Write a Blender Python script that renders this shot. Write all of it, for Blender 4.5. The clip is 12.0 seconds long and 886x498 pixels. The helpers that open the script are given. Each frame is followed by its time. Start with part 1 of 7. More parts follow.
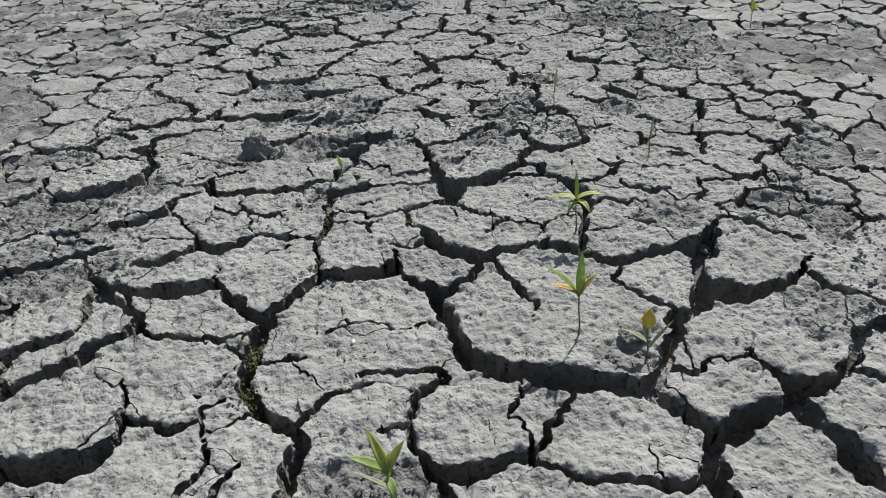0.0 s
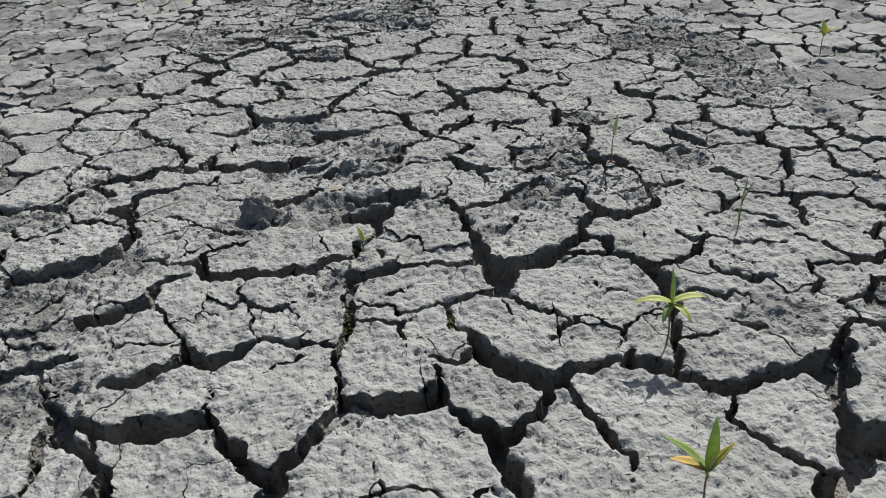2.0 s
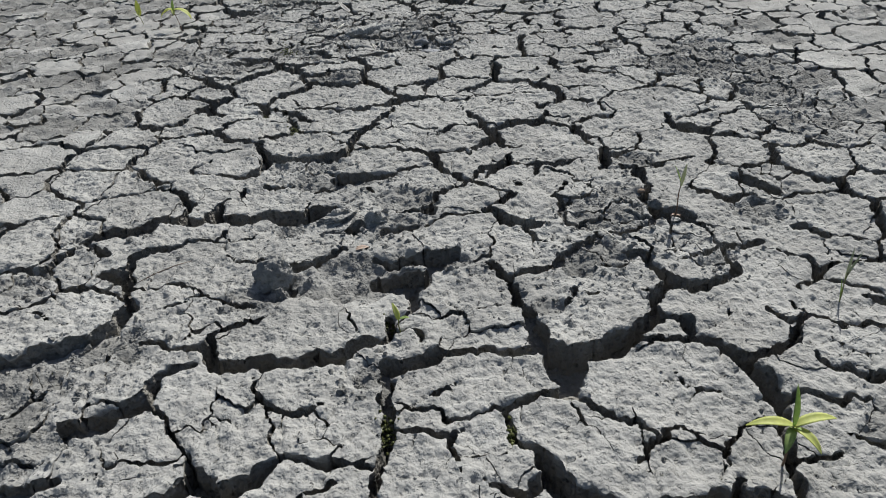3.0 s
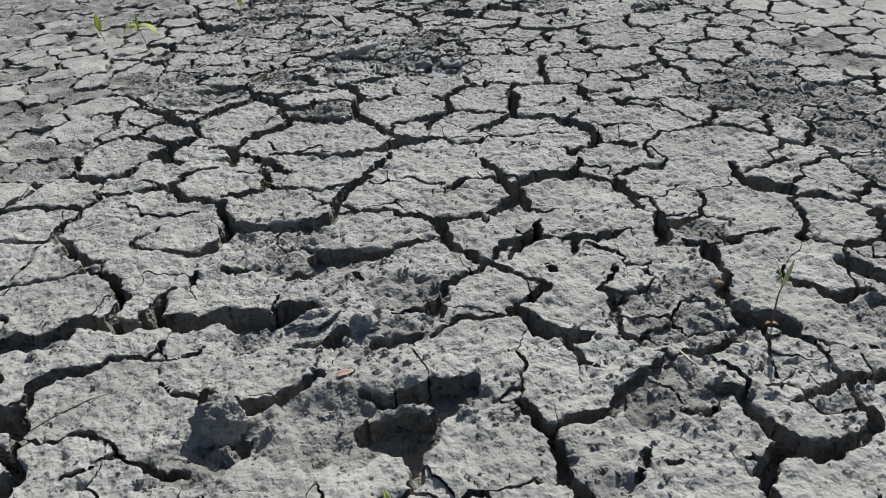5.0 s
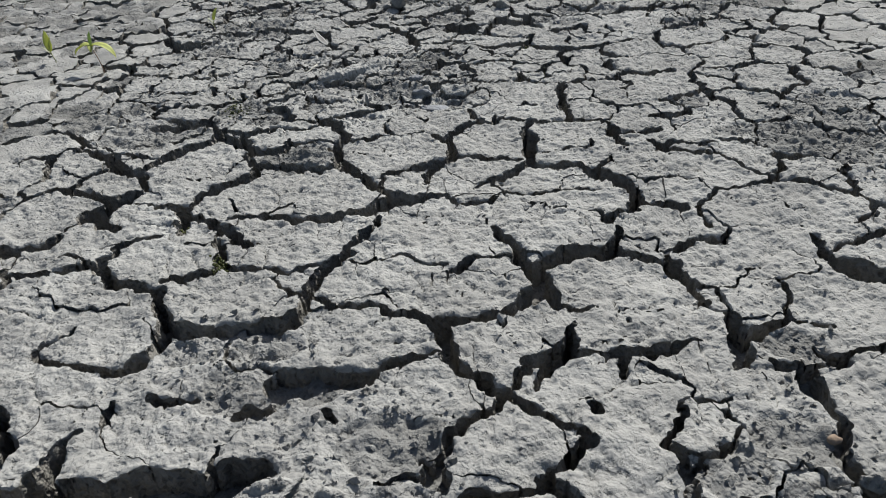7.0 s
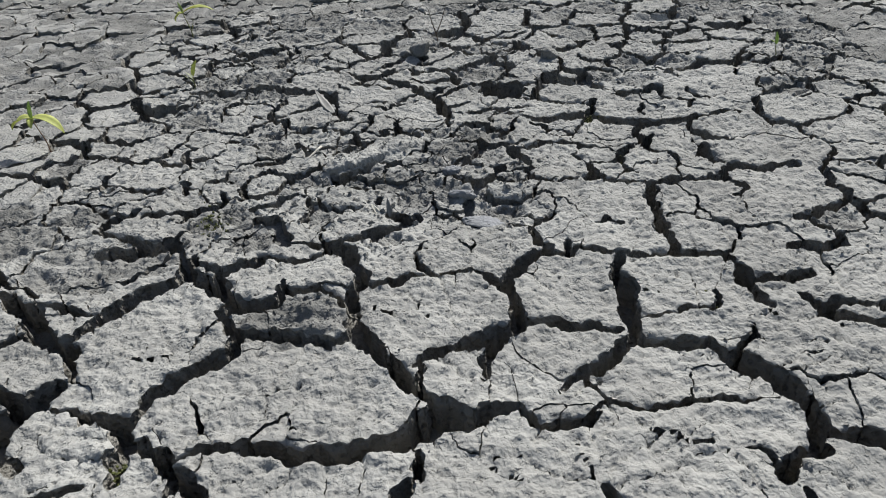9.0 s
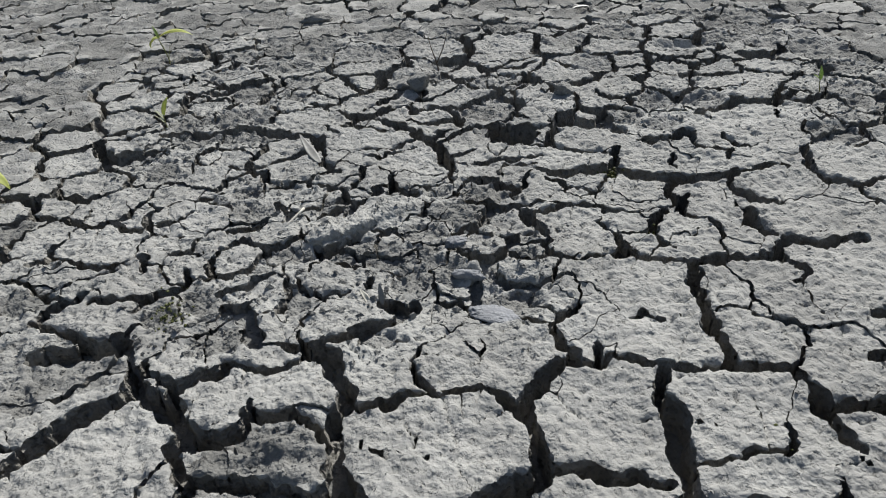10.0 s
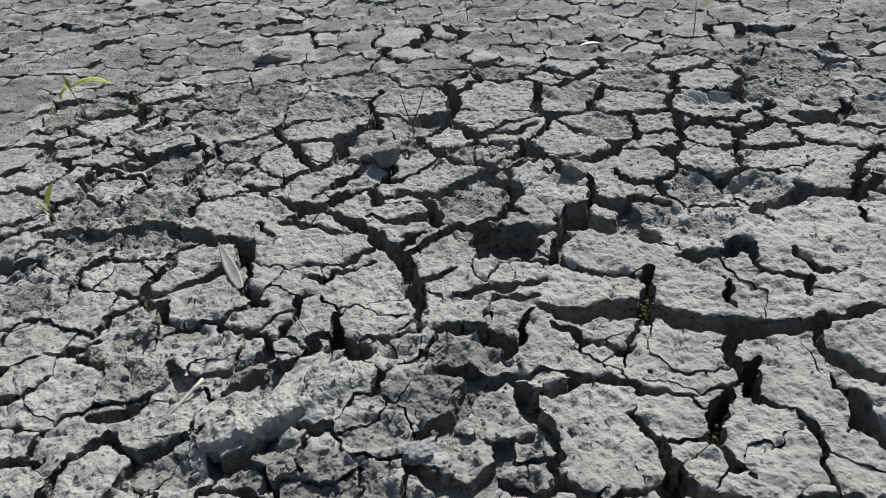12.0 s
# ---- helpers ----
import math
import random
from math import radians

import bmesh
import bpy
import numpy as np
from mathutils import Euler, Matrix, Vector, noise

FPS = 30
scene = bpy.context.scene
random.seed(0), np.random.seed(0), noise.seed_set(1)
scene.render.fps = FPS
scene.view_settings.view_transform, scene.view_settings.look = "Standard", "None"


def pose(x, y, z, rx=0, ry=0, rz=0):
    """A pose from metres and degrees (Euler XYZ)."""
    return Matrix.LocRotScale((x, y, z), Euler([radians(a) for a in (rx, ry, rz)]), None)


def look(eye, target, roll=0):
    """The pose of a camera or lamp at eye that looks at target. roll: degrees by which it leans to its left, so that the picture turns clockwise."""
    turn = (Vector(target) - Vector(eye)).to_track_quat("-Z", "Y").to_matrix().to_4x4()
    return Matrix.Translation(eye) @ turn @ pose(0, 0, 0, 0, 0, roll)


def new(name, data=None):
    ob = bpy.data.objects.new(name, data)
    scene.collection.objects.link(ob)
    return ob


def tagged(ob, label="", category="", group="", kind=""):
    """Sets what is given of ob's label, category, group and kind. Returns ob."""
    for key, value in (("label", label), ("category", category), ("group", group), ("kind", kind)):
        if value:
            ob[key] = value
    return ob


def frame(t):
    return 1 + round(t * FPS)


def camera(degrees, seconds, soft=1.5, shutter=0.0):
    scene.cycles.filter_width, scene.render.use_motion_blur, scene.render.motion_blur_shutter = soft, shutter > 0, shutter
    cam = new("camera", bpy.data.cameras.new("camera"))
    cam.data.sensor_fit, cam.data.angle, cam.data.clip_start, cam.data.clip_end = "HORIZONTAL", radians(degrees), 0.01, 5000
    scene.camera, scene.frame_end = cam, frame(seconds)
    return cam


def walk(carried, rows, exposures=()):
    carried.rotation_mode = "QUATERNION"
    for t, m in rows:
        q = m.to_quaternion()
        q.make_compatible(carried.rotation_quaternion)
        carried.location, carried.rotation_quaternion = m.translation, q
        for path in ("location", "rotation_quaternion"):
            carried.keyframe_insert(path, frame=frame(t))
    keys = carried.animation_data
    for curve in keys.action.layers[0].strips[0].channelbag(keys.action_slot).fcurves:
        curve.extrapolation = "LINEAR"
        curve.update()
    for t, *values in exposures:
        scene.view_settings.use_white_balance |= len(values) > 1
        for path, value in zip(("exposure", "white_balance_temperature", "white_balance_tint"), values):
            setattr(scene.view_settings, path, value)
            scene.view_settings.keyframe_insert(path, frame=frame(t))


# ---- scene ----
cam = camera(66.2, 12.0, soft=1.1)
METRES, EYE, TILT, LEAN, TURN = 3.58, 1.0, 0.0, 0.0, 0.0
ROWS = [
    (0.0, 0.0, 0.0, 0.0, -1.95, -33.79, 2.92),
    (0.5, -0.0038, 0.0266, -0.0025, -1.98, -33.78, 2.89),
    (1.0, -0.0099, 0.0561, -0.0018, -1.98, -33.81, 2.89),
    (1.5, -0.0189, 0.0936, -0.0024, -2.01, -33.84, 2.88),
    (2.0, -0.0287, 0.1312, -0.004, -2.02, -33.85, 2.87),
    (2.5, -0.0438, 0.1761, -0.0035, -1.97, -33.89, 2.89),
    (3.0, -0.056, 0.2223, -0.0015, -1.98, -33.92, 2.92),
    (5.0, -0.0573, 0.3741, -0.021, -1.91, -33.96, 3.12),
    (5.5, -0.0545, 0.4116, -0.0265, -1.91, -33.99, 3.15),
    (6.0, -0.0514, 0.4405, -0.0318, -1.92, -34.0, 3.15),
    (6.5, -0.0506, 0.4739, -0.0361, -1.94, -33.99, 3.16),
    (7.0, -0.0547, 0.5078, -0.0362, -1.91, -34.07, 3.2),
    (9.0, -0.0811, 0.7118, -0.0345, -1.84, -34.06, 3.36),
    (9.5, -0.0803, 0.7656, -0.0294, -1.85, -34.1, 3.43),
    (10.0, -0.0792, 0.808, -0.0315, -1.85, -34.07, 3.42),
    (10.5, -0.0759, 0.8492, -0.0352, -1.81, -34.05, 3.47),
    (11.0, -0.071, 0.8952, -0.0377, -1.88, -33.99, 3.47),
    (11.5, -0.0623, 0.9432, -0.0397, -1.94, -33.98, 3.42),
    (12.0, -0.0552, 0.9849, -0.0399, -1.96, -34.0, 3.41),
]
walk(cam, [(t, pose(0, 0, EYE, TILT, LEAN, TURN) @ pose(METRES * x, METRES * y, METRES * z, 90 + pitch, roll, yaw)) for t, x, y, z, yaw, pitch, roll in ROWS])

# ---- world and sun ----
SUN_UP, SUN_TURN = 41.0, 26.0          # height of the sun, and its turn to the right of straight ahead
world = bpy.data.worlds.new("sky")
scene.world = world
world.use_nodes = True
wn = world.node_tree.nodes
sky = wn.new("ShaderNodeTexSky")
sky.sky_type, sky.sun_disc = "NISHITA", False
sky.sun_elevation, sky.sun_rotation = radians(SUN_UP), radians(SUN_TURN)
sky.dust_density = 2.0
world.node_tree.links.new(sky.outputs[0], wn["Background"].inputs[0])
wn["Background"].inputs[1].default_value = 0.068
sun = new("sun", bpy.data.lights.new("sun", "SUN"))
sun.data.energy, sun.data.angle, sun.data.color = 4.6, radians(0.6), (0.998, 0.99, 0.960)
sa, se = radians(SUN_TURN), radians(SUN_UP)
sun.matrix_world = look((3 * math.sin(sa), 3 * math.cos(sa), 4), (0, 0, 4 - 3 * math.tan(se)))
scene.view_settings.exposure = 0.43


# ---- materials ----
def material(name, rough=0.9):
    m = bpy.data.materials.new(name)
    m.use_nodes = True
    n, l = m.node_tree.nodes, m.node_tree.links
    b = n["Principled BSDF"]
    b.inputs["Roughness"].default_value = rough
    b.inputs["Specular IOR Level"].default_value = 0.2
    return m, n, l, b


def node(n, kind, **values):
    made = n.new(kind)
    for key, value in values.items():
        made.inputs[key.replace("_", " ")].default_value = value
    return made


def ramp(n, stops):
    r = n.new("ShaderNodeValToRGB")
    r.color_ramp.elements[0].position, r.color_ramp.elements[0].color = stops[0][0], (*stops[0][1], 1)
    r.color_ramp.elements[1].position, r.color_ramp.elements[1].color = stops[-1][0], (*stops[-1][1], 1)
    for p, c in stops[1:-1]:
        r.color_ramp.elements.new(p).color = (*c, 1)
    return r


def mud(name, dark, mid, light, lumps, crumbly=0.0, flaky=0.0):
    """Dried mud: broad stains, a speckle of dust and pits, and relief from pea-sized lumps down to grit."""
    m, n, l, b = material(name, 0.95)
    place = n.new("ShaderNodeNewGeometry")
    big = node(n, "ShaderNodeTexNoise", Scale=4.0, Detail=7.0, Roughness=0.65)
    lump = node(n, "ShaderNodeTexNoise", Scale=85.0, Detail=1.4, Roughness=0.5)
    fine = node(n, "ShaderNodeTexNoise", Scale=170.0, Detail=4.0, Roughness=0.65)
    grit = node(n, "ShaderNodeTexNoise", Scale=480.0, Detail=3.0, Roughness=0.6)
    patch = node(n, "ShaderNodeTexNoise", Scale=15.0, Detail=3.0, Roughness=0.6)
    flake = node(n, "ShaderNodeTexNoise", Scale=24.0, Detail=5.0, Roughness=0.62)
    grain = node(n, "ShaderNodeTexVoronoi", Scale=135.0)
    for t in (big, lump, fine, grit, patch, flake, grain):
        l.new(place.outputs["Position"], t.inputs["Vector"])
    def sums(a, ka, c, kc):
        first = n.new("ShaderNodeMath")
        first.operation = "MULTIPLY"
        first.inputs[1].default_value = ka
        l.new(a, first.inputs[0])
        second = n.new("ShaderNodeMath")
        second.operation = "MULTIPLY_ADD"
        second.inputs[1].default_value = kc
        l.new(c, second.inputs[0])
        l.new(first.outputs[0], second.inputs[2])
        return second.outputs[0]
    tone = sums(sums(big.outputs["Fac"], 0.55, fine.outputs["Fac"], 0.15), 1.0, place.outputs["Random Per Island"], 0.05)
    tone = sums(tone, 1.0, grit.outputs["Fac"], 0.04)
    colour = ramp(n, [(0.30, dark), (0.42, mid), (0.54, light)])
    l.new(tone, colour.inputs[0])
    l.new(colour.outputs[0], b.inputs["Base Color"])
    pits = ramp(n, [(0.22, (0, 0, 0)), (0.40, (0.6, 0.6, 0.6)), (0.60, (1, 1, 1))])
    dents = node(n, "ShaderNodeTexVoronoi", Scale=58.0)
    l.new(place.outputs["Position"], dents.inputs["Vector"])
    l.new(sums(dents.outputs["Distance"], 1.0, fine.outputs["Fac"], 0.5), pits.inputs[0])
    layers = ramp(n, [(0.40, (0, 0, 0)), (0.425, (0.5, 0.5, 0.5)), (0.53, (0.5, 0.5, 0.5)), (0.555, (1, 1, 1))])
    l.new(flake.outputs["Fac"], layers.inputs[0])
    where = ramp(n, [(0.42, (0.15, 0.15, 0.15)), (0.58, (1, 1, 1))])
    l.new(patch.outputs["Fac"], where.inputs[0])
    crumbs_high = n.new("ShaderNodeMath")
    crumbs_high.operation = "MULTIPLY"
    l.new(where.outputs[0], crumbs_high.inputs[0])
    l.new(grain.outputs["Distance"], crumbs_high.inputs[1])
    last = None
    for height, strength, deep in ((crumbs_high.outputs[0], 0.9, -crumbly), (layers.outputs[0], 0.8, flaky), (lump.outputs["Fac"], 0.9, lumps * 0.75), (pits.outputs[0], 0.9, lumps * 0.75), (fine.outputs["Fac"], 0.7, lumps * 0.20), (grit.outputs["Fac"], 0.7, lumps * 0.07)):
        if deep == 0:
            continue
        bump = node(n, "ShaderNodeBump", Strength=strength, Distance=abs(deep))
        bump.invert = deep < 0
        l.new(height, bump.inputs["Height"])
        if last:
            l.new(last.outputs[0], bump.inputs["Normal"])
        last = bump
    l.new(last.outputs[0], b.inputs["Normal"])
    return m


MUD = mud("dry_mud", (0.225, 0.222, 0.208), (0.283, 0.280, 0.263), (0.358, 0.355, 0.334), 0.0058, 0.0024, 0.0022)
CRUMB = mud("crumbled_mud", (0.125, 0.123, 0.115), (0.20, 0.198, 0.186), (0.30, 0.298, 0.282), 0.006, 0.0046, 0.0022)
# the plates' mud made darker for crack walls: shade put into the colour
SHADED_WALL = mud("shaded_wall_mud", (0.138, 0.131, 0.116), (0.200, 0.191, 0.170), (0.275, 0.264, 0.238), 0.010, 0.0050)
# crack floor: same mud, its colour lowered to hold the shade down there
BED = mud("shaded_floor_mud", (0.13, 0.124, 0.110), (0.195, 0.187, 0.168), (0.27, 0.26, 0.236), 0.009, 0.0055)
FAR = mud("far_cracked_mud", (0.15, 0.149, 0.142), (0.235, 0.234, 0.225), (0.35, 0.349, 0.336), 0.006, 0.0026)


def painted_cracks(m):
    """Cracks between palm-wide plates, their shade painted as dark lines with bump depth, for mud that stays far off.
    """
    n, l = m.node_tree.nodes, m.node_tree.links
    b = n["Principled BSDF"]
    place = n.new("ShaderNodeNewGeometry")
    wobble = node(n, "ShaderNodeTexNoise", Scale=14.0, Detail=4.0)
    l.new(place.outputs["Position"], wobble.inputs["Vector"])
    shift = n.new("ShaderNodeVectorMath")
    shift.operation = "MULTIPLY_ADD"
    shift.inputs[1].default_value = (0.06, 0.06, 0.0)
    l.new(wobble.outputs["Color"], shift.inputs[0])
    l.new(place.outputs["Position"], shift.inputs[2])
    cells = node(n, "ShaderNodeTexVoronoi", Scale=6.2)
    cells.feature = "DISTANCE_TO_EDGE"
    cells.voronoi_dimensions = "2D"
    l.new(shift.outputs[0], cells.inputs["Vector"])
    # dark at the cell edges: the cracks' shade, multiplied into the colour below
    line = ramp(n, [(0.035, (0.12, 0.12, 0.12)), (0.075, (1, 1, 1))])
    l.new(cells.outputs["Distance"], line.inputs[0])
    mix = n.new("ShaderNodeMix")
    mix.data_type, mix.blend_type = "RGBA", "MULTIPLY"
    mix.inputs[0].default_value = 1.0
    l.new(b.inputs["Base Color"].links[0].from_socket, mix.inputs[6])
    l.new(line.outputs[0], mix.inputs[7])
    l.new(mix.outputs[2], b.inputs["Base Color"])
    bump = node(n, "ShaderNodeBump", Strength=0.9, Distance=0.02)
    l.new(line.outputs[0], bump.inputs["Height"])
    l.new(b.inputs["Normal"].links[0].from_socket, bump.inputs["Normal"])
    l.new(bump.outputs[0], b.inputs["Normal"])


painted_cracks(FAR)
CLAY = mud("blue_grey_clay", (0.13, 0.134, 0.140), (0.195, 0.20, 0.208), (0.28, 0.286, 0.296), 0.005, 0.0022)


# ---- helpers for meshes ----
def lattice(ix, iy, seed):
    """A random number from 0 to 1 for each whole-numbered place."""
    h = (ix.astype(np.int64) * 374761393 + iy.astype(np.int64) * 668265263 + seed * 974634533) & 0xFFFFFFFF
    h = ((h ^ (h >> 13)) * 1274126177) & 0xFFFFFFFF
    h = ((h ^ (h >> 16)) * 2246822519) & 0xFFFFFFFF
    return ((h ^ (h >> 15)) & 0xFFFFFF) / float(0xFFFFFF)


def waves(x, y, size, seed=0):
    """Smooth noise from -1 to 1 with lumps of that size in metres."""
    gx, gy = x / size, y / size
    ix, iy = np.floor(gx), np.floor(gy)
    fx, fy = gx - ix, gy - iy
    ux, uy = fx * fx * fx * (fx * (fx * 6 - 15) + 10), fy * fy * fy * (fy * (fy * 6 - 15) + 10)
    def corner(dx, dy):
        a = lattice(ix + dx, iy + dy, seed) * 2 * np.pi
        return np.cos(a) * (fx - dx) + np.sin(a) * (fy - dy)
    low = corner(0, 0) * (1 - ux) + corner(1, 0) * ux
    high = corner(0, 1) * (1 - ux) + corner(1, 1) * ux
    return (low * (1 - uy) + high * uy) * 1.5


def jags(x, y, size, seed=0):
    """Kinked noise from -1 to 1, for the broken lines of cracks."""
    gx, gy = x / size, y / size
    ix, iy = np.floor(gx), np.floor(gy)
    fx, fy = gx - ix, gy - iy
    low = lattice(ix, iy, seed) * (1 - fx) + lattice(ix + 1, iy, seed) * fx
    high = lattice(ix, iy + 1, seed) * (1 - fx) + lattice(ix + 1, iy + 1, seed) * fx
    return (low * (1 - fy) + high * fy) * 2 - 1


HOLLOWS = ((-0.43, 2.17, 0.15, 0.09, 0.018), (0.49, 5.03, 0.09, 0.06, 0.040), (0.72, 5.55, 0.12, 0.05, 0.035), (-0.22, 4.04, 0.16, 0.08, 0.020), (-0.62, 2.15, 0.06, 0.05, 0.025))


def swell(x, y):
    """The broad rise and fall of the mud flat, with the hollows that something has trodden into it."""
    z = 0.010 * waves(x, y, 0.55, 3) + 0.005 * waves(x, y, 0.21, 4)
    for hx, hy, a, b, deep in HOLLOWS:
        z = z - deep * np.exp(-(((x - hx) / a) ** 2 + ((y - hy) / b) ** 2) ** 2)
    return z


def mesh_of(name, verts, quads, tris=None, smooth=True):
    """A mesh from arrays of corners and faces."""
    me = bpy.data.meshes.new(name)
    tris = np.zeros((0, 3), int) if tris is None else tris
    me.vertices.add(len(verts))
    me.vertices.foreach_set("co", np.asarray(verts, np.float32).ravel())
    me.loops.add(len(quads) * 4 + len(tris) * 3)
    me.loops.foreach_set("vertex_index", np.concatenate([quads.ravel(), tris.ravel()]).astype(np.int32))
    me.polygons.add(len(quads) + len(tris))
    starts = np.concatenate([np.arange(len(quads)) * 4, len(quads) * 4 + np.arange(len(tris)) * 3])
    me.polygons.foreach_set("loop_start", starts.astype(np.int32))
    me.polygons.foreach_set("use_smooth", np.full(len(starts), smooth))
    me.update(calc_edges=True)
    return me


# ---- the plan of the mud plates ----
# Each block is a plate that wide cracks part from the rest; its pieces are parted by hairline cracks.
# A piece: x, y, half length, half width, turn in degrees, and 1 where it has crumbled, 2 where it is pushed up.
PIECES = []
BLOCKS = [0]


def block(*pieces):
    BLOCKS[0] += 1
    for x, y, a, b, turn, *crumbled in pieces:
        PIECES.append((x, y, a, b, radians(turn), BLOCKS[0], crumbled[0] if crumbled else 0))


block((-0.895, 1.151, 0.096, 0.036, 33))
block((-0.817, 0.991, 0.140, 0.111, 6))
block((-0.765, 0.789, 0.082, 0.036, -2))
block((-0.400, 0.829, 0.081, 0.078, 18), (-0.577, 0.845, 0.109, 0.072, 1))
block((-0.474, 0.938, 0.061, 0.019, 26))
block((-0.611, 1.123, 0.163, 0.080, -5), (-0.584, 1.245, 0.145, 0.076, -13), (-0.557, 0.985, 0.100, 0.055, 0))
block((-0.719, 1.438, 0.135, 0.095, -1))
block((-0.794, 1.239, 0.067, 0.033, -3), (-0.820, 1.322, 0.049, 0.033, -6))
block((-0.996, 1.284, 0.090, 0.089, 15))
block((-1.046, 1.458, 0.116, 0.074, -6, 1))
block((-0.453, 1.458, 0.136, 0.065, -1), (-0.437, 1.348, 0.093, 0.063, -6))
block((-1.196, 1.864, 0.172, 0.098, -4, 1), (-1.265, 1.738, 0.077, 0.043, -12, 1))
block((-1.166, 1.602, 0.067, 0.056, -6, 1))
block((-1.028, 1.628, 0.053, 0.048, 9, 1))
block((-0.204, 1.262, 0.197, 0.101, 1), (-0.182, 1.109, 0.222, 0.058, -7), (-0.325, 1.017, 0.094, 0.069, -2))
block((-0.149, 0.967, 0.140, 0.049, 11), (-0.184, 0.852, 0.105, 0.036, 1))
block((-0.171, 0.776, 0.118, 0.045, -3, 1))
block((0.035, 0.896, 0.108, 0.098, -1))
block((0.163, 0.923, 0.055, 0.069, -1))
block((0.119, 0.758, 0.064, 0.035, -4))
block((0.115, 1.248, 0.096, 0.116, -9), (0.290, 1.192, 0.079, 0.080, -5), (0.244, 1.063, 0.071, 0.052, -12), (0.431, 1.177, 0.075, 0.060, -5), (0.366, 1.048, 0.064, 0.043, -25, 1), (0.133, 1.115, 0.058, 0.046, -8))
block((0.781, 1.381, 0.130, 0.127, -1))
block((0.523, 0.943, 0.130, 0.076, -5), (0.733, 1.056, 0.111, 0.078, 4), (0.569, 1.090, 0.091, 0.088, 12), (0.851, 1.148, 0.079, 0.090, -20, 1))
block((0.590, 0.762, 0.097, 0.094, -11))
block((0.756, 0.854, 0.090, 0.083, -25))
block((0.896, 0.989, 0.066, 0.066, -5))
block((0.295, 0.810, 0.152, 0.060, -3), (0.392, 0.878, 0.072, 0.032, -10), (0.274, 0.898, 0.049, 0.039, 0))
block((0.305, 0.717, 0.123, 0.022, -3))
block((0.976, 1.338, 0.090, 0.059, 14), (0.947, 1.198, 0.089, 0.049, -13))
block((1.049, 1.552, 0.066, 0.074, -7, 1))
block((1.210, 1.585, 0.060, 0.073, -14))
block((1.145, 1.433, 0.063, 0.056, -13))
block((0.914, 1.613, 0.087, 0.057, -17, 1), (0.913, 1.541, 0.075, 0.029, -3))
block((-0.853, 2.024, 0.056, 0.050, -16), (-0.782, 2.063, 0.047, 0.049, 1), (-0.878, 2.141, 0.068, 0.033, 6), (-0.745, 1.974, 0.044, 0.035, 7))
block((-0.917, 1.971, 0.036, 0.051, 26, 1))
block((-0.664, 2.111, 0.067, 0.046, 13, 1))
block((-0.774, 2.142, 0.035, 0.035, -2))
block((-1.172, 2.296, 0.055, 0.071, -6), (-1.063, 2.284, 0.047, 0.064, -6))
block((-1.250, 2.303, 0.049, 0.031, -21))
block((-1.384, 2.408, 0.096, 0.110, -2))
block((-1.097, 2.409, 0.073, 0.043, 5))
block((-1.093, 2.574, 0.219, 0.086, 0))
block((-1.361, 2.820, 0.088, 0.071, 12))
block((-1.480, 2.659, 0.112, 0.071, 2), (-1.580, 2.819, 0.094, 0.090, 4))
block((-1.641, 2.995, 0.155, 0.098, -16))
block((-1.044, 2.914, 0.212, 0.128, -8))
block((-1.344, 2.945, 0.090, 0.071, -4))
block((-1.338, 3.119, 0.081, 0.079, 4))
block((-0.710, 2.941, 0.098, 0.091, -2))
block((-0.605, 2.961, 0.127, 0.104, 2))
block((-0.157, 2.098, 0.109, 0.072, -8))
block((0.037, 2.096, 0.064, 0.047, -6), (0.034, 2.015, 0.039, 0.031, 2, 1))
block((0.142, 1.935, 0.102, 0.052, -3), (0.176, 2.038, 0.074, 0.041, 3))
block((0.766, 2.730, 0.096, 0.100, -16))
block((0.949, 2.650, 0.120, 0.103, 6), (0.735, 2.507, 0.049, 0.049, -21))
block((0.671, 2.366, 0.067, 0.060, -7, 1))
block((0.854, 2.338, 0.119, 0.102, -25))
block((1.060, 2.478, 0.069, 0.076, -7))
block((1.139, 2.603, 0.061, 0.089, -17))
block((0.600, 2.258, 0.089, 0.038, -7))
block((0.726, 2.199, 0.048, 0.075, -30), (0.792, 2.181, 0.055, 0.030, 10))
block((0.578, 2.121, 0.063, 0.057, -6))
block((0.282, 2.084, 0.046, 0.041, -9))
block((0.516, 1.983, 0.072, 0.053, -31), (0.364, 1.998, 0.075, 0.055, 2))
block((0.583, 1.871, 0.041, 0.034, -3))
block((0.700, 1.945, 0.100, 0.045, -23))
block((0.811, 2.050, 0.063, 0.062, -6))
block((-1.043, 3.057, 0.083, 0.050, -10))
block((-1.108, 3.157, 0.113, 0.048, 5))
block((-1.073, 3.244, 0.063, 0.066, -1))
block((-1.229, 3.373, 0.119, 0.120, 10))
block((-0.802, 3.218, 0.085, 0.056, -15), (-0.901, 3.106, 0.072, 0.051, -2), (-0.774, 3.117, 0.065, 0.047, -14), (-0.914, 3.193, 0.061, 0.031, -7))
block((-0.580, 3.163, 0.139, 0.085, -9))
block((-1.254, 3.672, 0.068, 0.053, -24), (-1.313, 3.595, 0.064, 0.058, -11))
block((-1.445, 3.597, 0.090, 0.068, -16))
block((-1.501, 3.835, 0.140, 0.083, 4))
block((-0.697, 2.811, 0.066, 0.029, -2, 1))
block((-0.554, 2.806, 0.077, 0.036, -2, 1))
block((-0.180, 3.118, 0.067, 0.040, -15))
block((-0.310, 3.079, 0.077, 0.027, -2), (-0.358, 3.151, 0.047, 0.048, -4))
